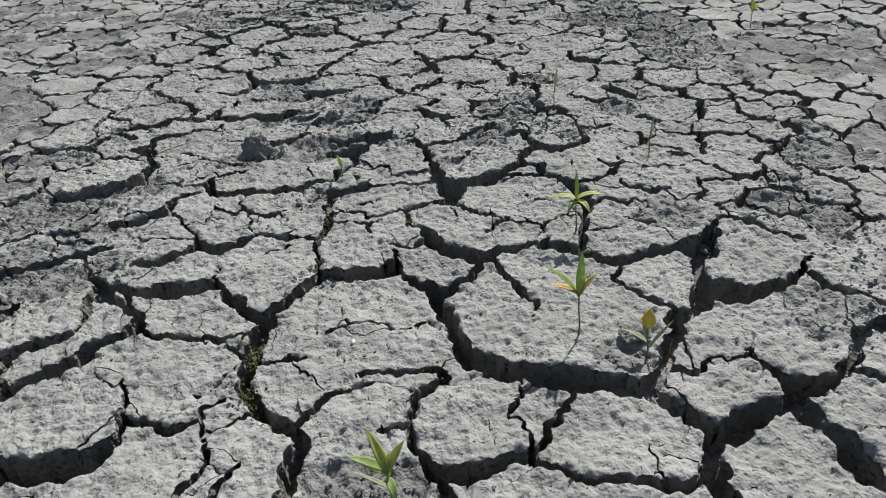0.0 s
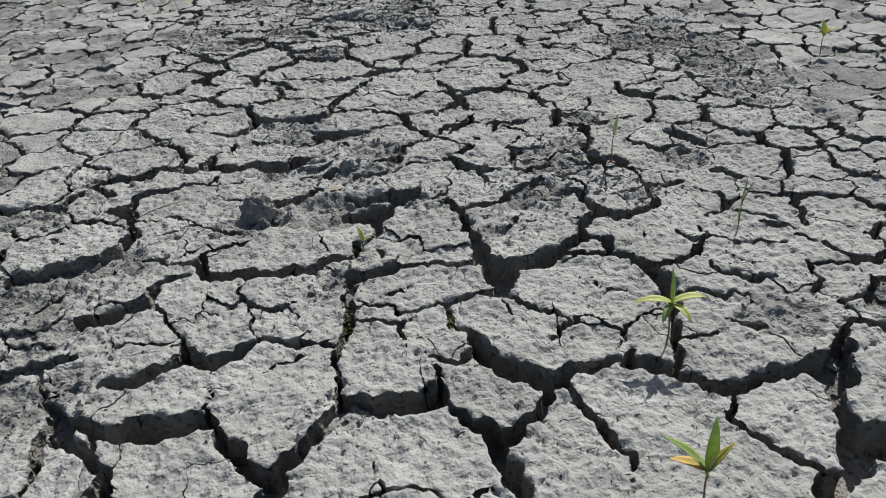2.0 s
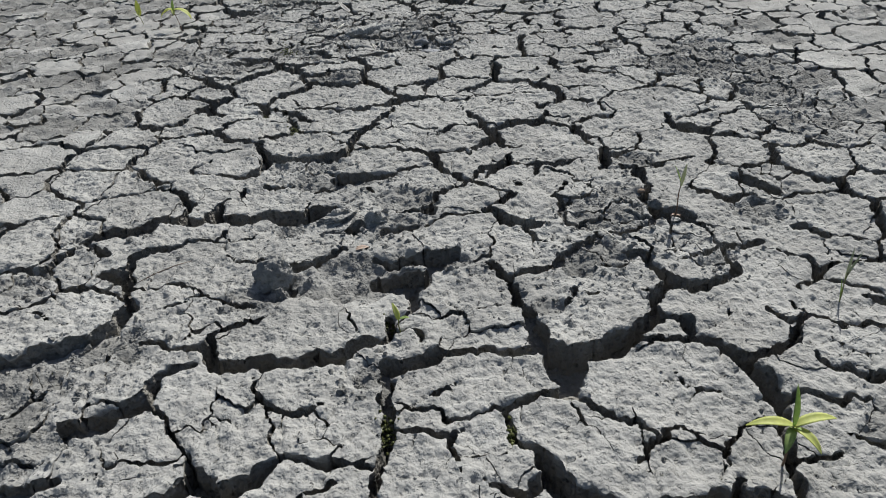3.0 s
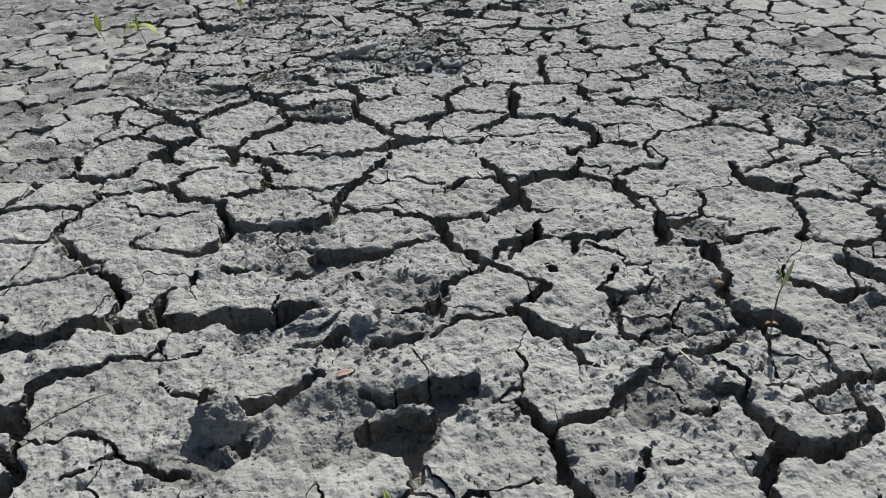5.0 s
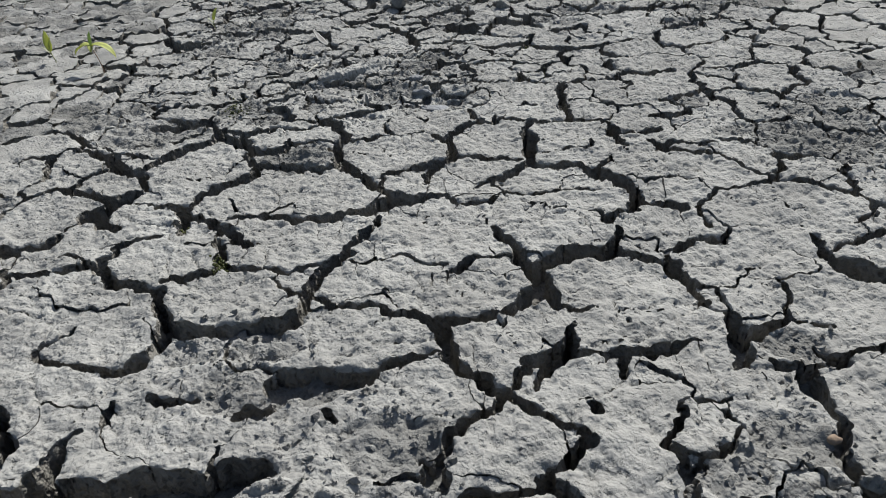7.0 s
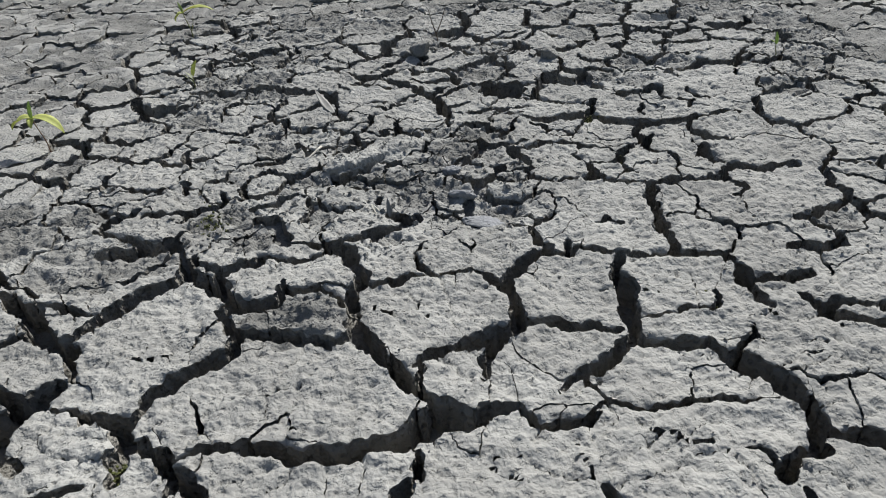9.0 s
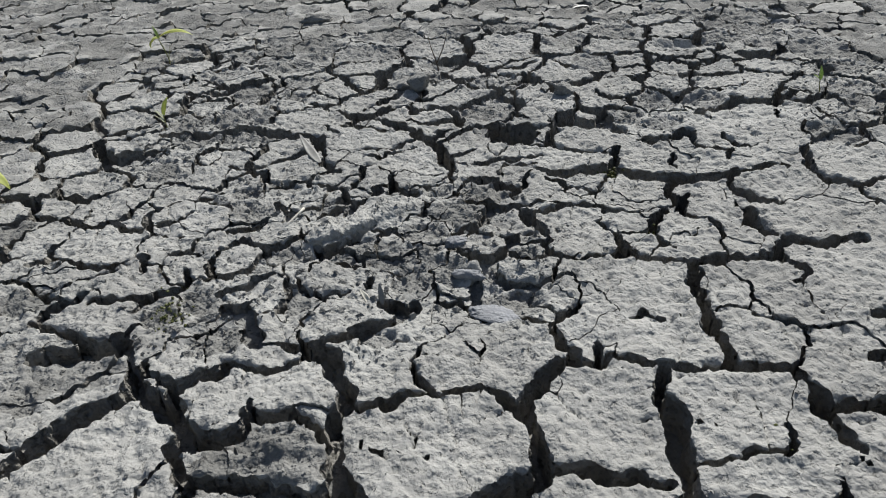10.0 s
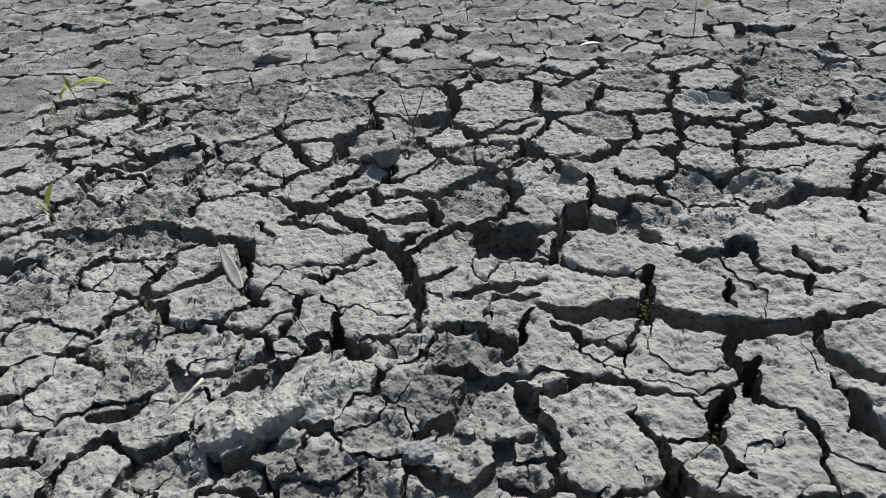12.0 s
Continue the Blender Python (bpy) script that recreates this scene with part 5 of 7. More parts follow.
crack((-0.106, 3.312, 11), (-0.053, 3.342, 11), (-0.022, 3.352, 14), (0.011, 3.330, 10), (0.029, 3.329, 12), (0.059, 3.332, 12), (0.100, 3.341, 18), (0.139, 3.344, 13), (0.176, 3.341, 13), (0.202, 3.336, 9), (0.250, 3.337, 6))
crack((-0.053, 3.430, 8), (-0.044, 3.380, 11), (-0.023, 3.352, 12))
crack((0.129, 3.413, 4), (0.113, 3.366, 4), (0.110, 3.343, 4))
crack((0.004, 3.306, 4), (0.013, 3.285, 10), (0.050, 3.273, 10), (0.079, 3.253, 9), (0.116, 3.256, 9), (0.155, 3.242, 9), (0.181, 3.245, 8))
crack((0.411, 3.599, 23), (0.435, 3.556, 24), (0.501, 3.558, 21), (0.581, 3.562, 21))
crack((0.408, 3.582, 24), (0.427, 3.539, 26), (0.463, 3.527, 26), (0.496, 3.507, 26), (0.537, 3.487, 25))
crack((0.343, 3.429, 13), (0.384, 3.455, 9), (0.417, 3.475, 5), (0.439, 3.510, 6))
crack((0.297, 3.397, 12), (0.319, 3.382, 7), (0.362, 3.371, 8), (0.406, 3.380, 7), (0.438, 3.394, 4))
crack((-1.009, 4.249, 29), (-1.001, 4.228, 28), (-0.990, 4.188, 10))
crack((-0.990, 4.223, 9), (-0.937, 4.241, 9), (-0.932, 4.243, 9))
crack((-1.220, 4.232, 15), (-1.169, 4.256, 15), (-1.164, 4.259, 14))
crack((-1.281, 4.254, 33), (-1.258, 4.266, 26))
crack((-1.219, 4.135, 13), (-1.147, 4.158, 13), (-1.110, 4.182, 13), (-1.052, 4.200, 13))
crack((-1.095, 4.147, 5), (-1.059, 4.110, 5))
crack((-1.078, 4.095, 20), (-1.027, 4.096, 20), (-0.961, 4.103, 20), (-0.904, 4.106, 22), (-0.873, 4.135, 22))
crack((-0.896, 4.197, 16), (-0.873, 4.153, 30))
crack((-0.791, 4.091, 21), (-0.755, 4.109, 21), (-0.716, 4.140, 21), (-0.679, 4.162, 10))
crack((-1.117, 3.920, 50), (-1.047, 3.923, 51), (-0.999, 3.930, 55), (-0.965, 3.948, 40), (-0.953, 3.983, 22), (-0.938, 4.007, 12))
crack((-0.957, 3.954, 16), (-0.924, 3.910, 21), (-0.899, 3.856, 29), (-0.886, 3.816, 28), (-0.842, 3.786, 34), (-0.799, 3.754, 47), (-0.798, 3.754, 47))
crack((-0.802, 3.766, 34), (-0.785, 3.810, 31), (-0.764, 3.836, 21), (-0.735, 3.836, 38), (-0.710, 3.855, 25))
crack((-0.947, 3.764, 39), (-0.931, 3.776, 36), (-0.892, 3.795, 39), (-0.886, 3.816, 38))
crack((-0.719, 4.054, 17), (-0.706, 4.005, 27), (-0.678, 3.929, 39), (-0.663, 3.900, 9))
crack((-0.630, 3.911, 13), (-0.582, 3.900, 35), (-0.548, 3.881, 43), (-0.516, 3.846, 44), (-0.496, 3.798, 34), (-0.484, 3.751, 30), (-0.481, 3.733, 32))
crack((-0.650, 3.767, 8), (-0.655, 3.745, 9))
crack((-0.583, 3.904, 26), (-0.544, 3.910, 26), (-0.504, 3.920, 23), (-0.476, 3.946, 28), (-0.435, 3.957, 21), (-0.394, 3.963, 17), (-0.372, 4.001, 39), (-0.361, 4.038, 21))
crack((-0.423, 4.025, 37), (-0.372, 4.007, 36))
crack((-0.407, 3.904, 7), (-0.372, 3.901, 11), (-0.350, 3.875, 11), (-0.365, 3.835, 12))
crack((-0.347, 3.879, 5), (-0.312, 3.896, 5), (-0.280, 3.928, 5), (-0.261, 3.945, 5))
crack((-0.254, 3.890, 5), (-0.232, 3.893, 4), (-0.235, 3.849, 4), (-0.254, 3.817, 4))
crack((-0.365, 3.835, 11), (-0.359, 3.808, 19), (-0.345, 3.783, 18), (-0.326, 3.761, 18))
crack((-0.454, 3.731, 22), (-0.422, 3.741, 24), (-0.387, 3.749, 27), (-0.351, 3.757, 21), (-0.315, 3.751, 21), (-0.279, 3.757, 22), (-0.242, 3.760, 19), (-0.220, 3.752, 20), (-0.196, 3.728, 28), (-0.183, 3.712, 33))
crack((-0.166, 3.711, 31), (-0.150, 3.744, 30), (-0.130, 3.773, 34), (-0.100, 3.800, 37), (-0.069, 3.816, 28), (-0.052, 3.842, 17))
crack((-0.052, 3.842, 23), (-0.079, 3.861, 21), (-0.083, 3.891, 19), (-0.086, 3.920, 18), (-0.066, 3.941, 21), (-0.025, 3.978, 21))
crack((-0.025, 3.978, 5), (-0.014, 4.024, 5), (-0.013, 4.081, 9), (-0.073, 4.039, 7))
crack((-0.065, 4.136, 8), (-0.063, 4.184, 15))
crack((-0.065, 4.155, 15), (-0.017, 4.130, 15), (0.030, 4.131, 14), (0.078, 4.139, 15), (0.105, 4.132, 34))
crack((-0.237, 4.126, 14), (-0.227, 4.072, 29), (-0.239, 4.015, 13))
crack((-0.458, 4.141, 9), (-0.400, 4.134, 9), (-0.365, 4.149, 8), (-0.327, 4.197, 8))
crack((-0.574, 4.051, 16), (-0.520, 4.064, 16), (-0.498, 4.086, 15))
crack((0.120, 4.172, 30), (0.119, 4.163, 30), (0.107, 4.130, 24))
crack((0.110, 4.141, 35), (0.165, 4.120, 25), (0.206, 4.106, 25), (0.247, 4.092, 44), (0.301, 4.087, 37), (0.348, 4.091, 34), (0.401, 4.085, 42), (0.439, 4.090, 26), (0.474, 4.143, 25), (0.475, 4.148, 26))
crack((0.474, 4.143, 31), (0.518, 4.138, 37), (0.572, 4.132, 30), (0.643, 4.135, 29))
crack((0.447, 4.092, 27), (0.452, 4.052, 28), (0.467, 4.017, 16), (0.446, 4.002, 9), (0.417, 3.986, 8))
crack((0.417, 3.986, 7), (0.439, 3.963, 6), (0.433, 3.933, 5), (0.438, 3.903, 6), (0.461, 3.891, 6))
crack((0.222, 4.165, 14), (0.229, 4.147, 13))
crack((0.339, 4.157, 9), (0.335, 4.129, 9), (0.337, 4.097, 9))
crack((0.248, 4.089, 26), (0.228, 4.025, 26), (0.221, 3.977, 31), (0.219, 3.931, 31), (0.218, 3.888, 31), (0.221, 3.847, 30), (0.220, 3.809, 26), (0.208, 3.768, 23))
crack((0.122, 3.897, 5), (0.160, 3.908, 5), (0.192, 3.912, 6), (0.213, 3.900, 6))
crack((0.041, 3.902, 5), (0.075, 3.923, 8), (0.099, 3.935, 19), (0.104, 3.920, 8), (0.122, 3.897, 6))
crack((0.223, 3.913, 5), (0.277, 3.923, 5), (0.306, 3.926, 5))
crack((0.322, 4.018, 6), (0.333, 3.981, 7), (0.325, 3.951, 6), (0.306, 3.926, 6), (0.303, 3.901, 9), (0.323, 3.892, 9), (0.364, 3.875, 9), (0.385, 3.855, 9), (0.422, 3.856, 7), (0.482, 3.861, 7))
crack((0.385, 3.855, 8), (0.375, 3.821, 7), (0.347, 3.786, 7), (0.312, 3.748, 14))
crack((-0.015, 3.876, 7), (-0.011, 3.842, 17), (-0.020, 3.803, 16))
crack((-0.008, 3.842, 6), (0.027, 3.849, 6))
crack((-0.087, 3.817, 21), (-0.042, 3.807, 23), (-0.004, 3.810, 16), (0.040, 3.800, 21), (0.082, 3.787, 16), (0.124, 3.775, 20), (0.169, 3.775, 15), (0.203, 3.768, 21), (0.255, 3.764, 23), (0.295, 3.755, 25), (0.318, 3.744, 28), (0.322, 3.717, 26), (0.327, 3.694, 32), (0.331, 3.678, 37))
crack((0.091, 3.781, 26), (0.070, 3.729, 25), (0.067, 3.695, 35))
crack((0.188, 3.705, 4), (0.190, 3.687, 4))
crack((0.018, 4.030, 4), (0.038, 3.979, 4), (0.055, 3.944, 4))
crack((-0.015, 4.577, 21), (0.026, 4.552, 45), (0.113, 4.549, 52), (0.167, 4.545, 55), (0.192, 4.546, 44))
crack((0.192, 4.546, 25), (0.197, 4.590, 25), (0.207, 4.647, 27), (0.233, 4.688, 19))
crack((0.190, 4.541, 53), (0.235, 4.516, 52), (0.284, 4.502, 51), (0.331, 4.485, 57), (0.370, 4.477, 52), (0.430, 4.470, 40), (0.480, 4.465, 34), (0.527, 4.476, 25), (0.557, 4.488, 30), (0.637, 4.484, 24))
crack((0.319, 4.482, 26), (0.302, 4.429, 25), (0.293, 4.393, 27), (0.297, 4.368, 12))
crack((0.344, 4.402, 13), (0.317, 4.369, 26), (0.302, 4.330, 26), (0.281, 4.304, 10))
crack((0.196, 4.224, 16), (0.211, 4.257, 27), (0.227, 4.289, 29), (0.251, 4.309, 23), (0.284, 4.345, 9), (0.296, 4.371, 9))
crack((0.003, 4.374, 18), (0.069, 4.363, 21), (0.104, 4.348, 20), (0.137, 4.330, 13), (0.173, 4.322, 8), (0.220, 4.322, 7), (0.258, 4.334, 12))
crack((0.035, 4.463, 6), (0.051, 4.416, 6), (0.066, 4.393, 7), (0.094, 4.384, 7), (0.097, 4.360, 5))
crack((0.126, 4.470, 5), (0.118, 4.432, 5), (0.100, 4.390, 5))
crack((0.079, 4.297, 6), (0.093, 4.274, 14), (0.103, 4.244, 20), (0.112, 4.215, 25), (0.112, 4.181, 24), (0.111, 4.172, 24))
crack((0.116, 4.220, 11), (0.160, 4.227, 6), (0.198, 4.230, 12))
crack((0.205, 4.243, 22), (0.201, 4.207, 19), (0.206, 4.186, 20), (0.211, 4.166, 20))
crack((0.300, 4.320, 8), (0.322, 4.296, 8), (0.349, 4.285, 8))
crack((0.351, 4.272, 6), (0.359, 4.239, 14), (0.358, 4.211, 14), (0.356, 4.189, 11), (0.341, 4.172, 6), (0.339, 4.157, 8))
crack((0.259, 4.192, 3), (0.302, 4.210, 3), (0.320, 4.231, 4), (0.355, 4.234, 4))
crack((0.361, 4.233, 5), (0.396, 4.224, 4), (0.428, 4.227, 4))
crack((0.478, 4.457, 11), (0.456, 4.413, 19), (0.463, 4.391, 33), (0.480, 4.367, 34), (0.503, 4.338, 33), (0.533, 4.308, 33))
crack((0.445, 4.341, 14), (0.447, 4.304, 24), (0.446, 4.264, 34), (0.445, 4.218, 39), (0.455, 4.176, 33))
crack((-0.276, 4.702, 37), (-0.264, 4.632, 35), (-0.257, 4.568, 22), (-0.260, 4.514, 11))
crack((-0.199, 4.612, 12), (-0.134, 4.637, 20), (-0.097, 4.650, 25), (-0.026, 4.657, 25), (0.006, 4.670, 14))
crack((-0.033, 4.570, 10), (-0.053, 4.546, 16), (-0.065, 4.497, 17), (-0.090, 4.460, 24), (-0.106, 4.417, 13))
crack((-0.228, 4.412, 22), (-0.173, 4.399, 35), (-0.145, 4.372, 30), (-0.111, 4.389, 14))
crack((-0.113, 4.392, 11), (-0.053, 4.398, 11), (-0.005, 4.386, 11), (0.032, 4.372, 18))
crack((-0.109, 4.382, 14), (-0.081, 4.337, 36), (-0.075, 4.298, 34), (-0.059, 4.261, 35), (-0.055, 4.229, 18), (-0.060, 4.184, 14))
crack((-0.470, 4.483, 20), (-0.458, 4.518, 31), (-0.426, 4.526, 31), (-0.391, 4.498, 25), (-0.357, 4.461, 26))
crack((-0.370, 4.504, 16), (-0.306, 4.506, 16), (-0.257, 4.517, 16))
crack((-0.507, 4.449, 34), (-0.474, 4.472, 28), (-0.456, 4.486, 34))
crack((-0.473, 4.468, 30), (-0.512, 4.449, 34), (-0.552, 4.438, 34), (-0.587, 4.413, 33), (-0.608, 4.394, 18))
crack((-0.731, 4.485, 20), (-0.703, 4.445, 33), (-0.681, 4.415, 39), (-0.691, 4.379, 30))
crack((-0.894, 4.561, 17), (-0.949, 4.546, 26), (-0.960, 4.520, 14))
crack((-1.023, 4.409, 19), (-0.978, 4.421, 14), (-0.952, 4.466, 8))
crack((-0.835, 4.359, 12), (-0.791, 4.358, 31), (-0.757, 4.374, 29), (-0.740, 4.400, 18))
crack((-0.950, 4.267, 14), (-0.887, 4.270, 13), (-0.869, 4.282, 9))
crack((-0.464, 4.978, 18), (-0.426, 4.941, 29), (-0.382, 4.897, 45), (-0.350, 4.844, 42), (-0.312, 4.793, 39), (-0.279, 4.723, 38), (-0.274, 4.658, 31))
crack((-0.591, 5.059, 28), (-0.550, 5.039, 39), (-0.510, 5.006, 15), (-0.457, 4.971, 25))
crack((-0.534, 5.090, 16), (-0.473, 5.149, 32), (-0.432, 5.208, 26), (-0.419, 5.294, 24))
crack((-0.386, 4.962, 17), (-0.330, 4.936, 18), (-0.288, 4.936, 34), (-0.244, 4.943, 41), (-0.207, 4.912, 27), (-0.141, 4.878, 27), (-0.094, 4.845, 50), (-0.028, 4.822, 70), (0.042, 4.855, 30), (0.108, 4.858, 19), (0.148, 4.909, 19))
crack((-0.095, 4.824, 29), (-0.072, 4.775, 37), (-0.022, 4.775, 47), (0.013, 4.798, 27))
crack((-0.326, 4.813, 16), (-0.300, 4.837, 16), (-0.274, 4.870, 18), (-0.232, 4.882, 12))
crack((-0.514, 4.726, 13), (-0.468, 4.704, 15), (-0.448, 4.743, 15), (-0.399, 4.748, 15), (-0.356, 4.771, 11))
crack((-0.252, 4.685, 17), (-0.195, 4.714, 17), (-0.169, 4.732, 7))
crack((-0.246, 5.349, 15), (-0.180, 5.257, 25), (-0.116, 5.212, 25), (-0.091, 5.208, 45), (-0.059, 5.183, 24), (-0.012, 5.123, 16), (-0.021, 5.024, 15), (0.008, 4.928, 8))
crack((-0.180, 5.076, 29), (-0.246, 5.055, 29), (-0.305, 5.094, 21), (-0.341, 5.063, 13))
crack((-0.280, 5.545, 31), (-0.223, 5.544, 63), (-0.165, 5.557, 35), (-0.145, 5.710, 28))
crack((-0.153, 5.488, 23), (-0.107, 5.397, 32), (-0.022, 5.403, 35), (0.093, 5.433, 23))
crack((0.041, 5.341, 23), (0.009, 5.235, 22))
crack((0.035, 5.252, 28), (0.097, 5.197, 29), (0.158, 5.187, 30), (0.233, 5.179, 26), (0.313, 5.252, 21))
crack((-0.567, 5.424, 24), (-0.485, 5.459, 36), (-0.418, 5.512, 33), (-0.376, 5.558, 18))
crack((0.170, 5.135, 23), (0.186, 5.069, 19), (0.172, 4.969, 23), (0.226, 4.961, 32), (0.283, 4.967, 22), (0.350, 4.938, 17))
crack((0.252, 5.113, 15), (0.290, 5.048, 28), (0.343, 5.031, 27), (0.398, 5.069, 16), (0.431, 5.145, 14), (0.449, 5.230, 28), (0.387, 5.233, 36), (0.336, 5.248, 29))
crack((0.294, 4.719, 15), (0.343, 4.702, 34), (0.405, 4.706, 27), (0.447, 4.744, 47), (0.447, 4.686, 22), (0.442, 4.643, 15), (0.485, 4.615, 23), (0.523, 4.599, 24), (0.501, 4.548, 13))
crack((0.540, 4.715, 9), (0.555, 4.666, 17), (0.561, 4.625, 26), (0.590, 4.618, 14), (0.652, 4.638, 8))
crack((0.673, 4.975, 23), (0.667, 4.927, 28), (0.731, 4.919, 40), (0.774, 4.899, 37), (0.840, 4.945, 27), (0.922, 4.968, 31))
crack((0.769, 4.860, 11), (0.737, 4.777, 14))
crack((0.626, 5.209, 28), (0.663, 5.178, 27), (0.773, 5.200, 24))
crack((0.859, 5.377, 48), (0.914, 5.346, 74), (0.985, 5.355, 33), (1.045, 5.476, 16))
crack((0.532, 5.465, 25), (0.581, 5.383, 29), (0.675, 5.367, 24), (0.742, 5.428, 16))
crack((0.367, 4.642, 12), (0.366, 4.590, 17), (0.358, 4.545, 10))
crack((-1.194, 4.987, 26), (-1.125, 4.991, 40), (-1.018, 4.973, 40), (-0.951, 4.982, 43), (-0.882, 4.987, 36), (-0.812, 4.939, 38), (-0.763, 4.907, 44), (-0.707, 4.900, 27), (-0.650, 4.852, 26))
crack((-0.664, 4.795, 13), (-0.628, 4.743, 17), (-0.606, 4.676, 19), (-0.576, 4.629, 9))
crack((-1.178, 4.977, 10), (-1.132, 4.880, 10))
crack((-1.213, 5.239, 22), (-1.180, 5.320, 29), (-1.114, 5.275, 18), (-1.030, 5.239, 20))
crack((-1.170, 5.154, 21), (-1.091, 5.128, 26), (-1.044, 5.167, 28), (-0.990, 5.191, 17), (-1.036, 5.323, 9))
crack((-1.171, 5.441, 25), (-1.066, 5.375, 34), (-1.014, 5.424, 38), (-0.962, 5.456, 22))
crack((-1.417, 5.460, 33), (-1.336, 5.495, 33), (-1.299, 5.560, 30))
crack((-1.410, 5.742, 55), (-1.309, 5.758, 56), (-1.208, 5.775, 56))
crack((-0.891, 5.485, 13), (-0.853, 5.369, 29))
crack((-0.727, 5.160, 21), (-0.647, 5.096, 21), (-0.573, 5.051, 28))
crack((-0.654, 4.962, 16), (-0.605, 4.895, 15))

# Strips of the flat in which every crack has been laid out above: how far along, and the ends in x, at the near and far side.
SURVEYED = ((0.55, -0.72, 0.66, 1.54, -1.22, 1.20), (1.54, -1.01, 0.62, 2.03, -1.26, 0.87), (2.03, -0.97, 0.56, 2.47, -1.20, 0.78),
            (2.47, -0.93, 0.50, 3.19, -1.28, 0.86), (3.19, -1.01, 0.40, 3.70, -1.28, 0.67), (3.70, -1.01, 0.42, 4.18, -1.26, 0.68),
            (4.18, -0.93, 0.50, 5.20, -1.42, 1.02))


def surveyed(x, y):
    along = y + 0.068 * x
    for y0, a0, b0, y1, a1, b1 in SURVEYED:
        if y0 <= along < y1:
            t = (along - y0) / (y1 - y0)
            return a0 + (a1 - a0) * t < x < b0 + (b1 - b0) * t
    return False


def loose_ground(x, y):
    """Where the flat is so broken up that small pieces lie between the cracks laid out above."""
    return (3.8 < y < 4.3 and x < 0.0) or (y >= 4.3 and x < 0.25) or y > 4.9


def flock(x, y, size=0.23):
    """The number of the large block to which a place on the far flat belongs."""
    near = []
    for i in range(int(x // size) - 1, int(x // size) + 2):
        for j in range(int(y // size) - 1, int(y // size) + 2):
            px, py = (float(lattice(np.array([i]), np.array([j]), seed)[0]) for seed in (71, 72))
            near.append((math.hypot((i + px) * size - x, (j + py) * size - y), 100000 + (i + 500) * 1000 + j + 500))
    return min(near)[1]


def fill_in():
    """Plates of chance where the plan has none: the sides and the far flat."""
    rng = random.Random(11)
    known = np.array([p[:5] for p in PIECES])
    short = np.minimum(known[:, 2], known[:, 3])
    ca, sn = np.cos(known[:, 4]), np.sin(known[:, 4])
    more = []
    for k in range(24000):
        y = rng.uniform(-0.3, 9.2)
        reach = min(1.15 + 0.7 * max(y, 0), 3.7)
        x = rng.uniform(-reach, reach)
        size = rng.uniform(0.05, 0.115) if k < 14000 else rng.uniform(0.035, 0.05)
        dx, dy = known[:, 0] - x, known[:, 1] - y
        n = np.hypot((dx * ca + dy * sn) / known[:, 2], (-dx * sn + dy * ca) / known[:, 3])
        if (n * short < short + size * (0.7 if k < 14000 else 1.0)).any():
            continue
        if more:
            m = np.array(more)
            if (np.hypot(m[:, 0] - x, m[:, 1] - y) < (m[:, 2] + size) * 0.82).any():
                continue
        more.append((x, y, size))
    for x, y, size in more:
        PIECES.append((x, y, size * rng.uniform(0.95, 1.35), size * rng.uniform(0.75, 1.0), rng.uniform(-0.7, 0.7), flock(x, y), int(float(waves(np.array([x]), np.array([y]), 0.7, 61)[0]) + rng.gauss(0, 0.2) + (0.45 if x < -1.1 else 0.30 if x < -0.9 else 0.0) + (0.50 if y > 5.2 else 0.0) + (0.5 if x > 0.95 and y < 3.2 else 0.0) > 0.28)))


fill_in()
P = np.array([p[:5] for p in PIECES])
OWNER = np.array([p[5] for p in PIECES])
CRUMBLED = np.array([p[6] == 1 for p in PIECES])
RAISED = np.array([p[6] == 2 for p in PIECES])
COS, SIN = np.cos(P[:, 4]), np.sin(P[:, 4])


def torn(x, y):
    """How broken up the ground is at (x, y), from 0 to 1: high among the crumbled pieces."""
    total = np.zeros(np.shape(x))
    for k in np.nonzero(CRUMBLED)[0]:
        total = total + np.exp(-((x - P[k, 0]) ** 2 + (y - P[k, 1]) ** 2) / 0.011)
    return np.clip(total, 0, 1)


def nearness(k, x, y):
    """How far (x, y) lies from the middle of piece k, in its own sizes."""
    dx, dy = x - P[k, 0], y - P[k, 1]
    u, v = (dx * COS[k] + dy * SIN[k]) / P[k, 2], (-dx * SIN[k] + dy * COS[k]) / P[k, 3]
    return np.hypot(u, v)


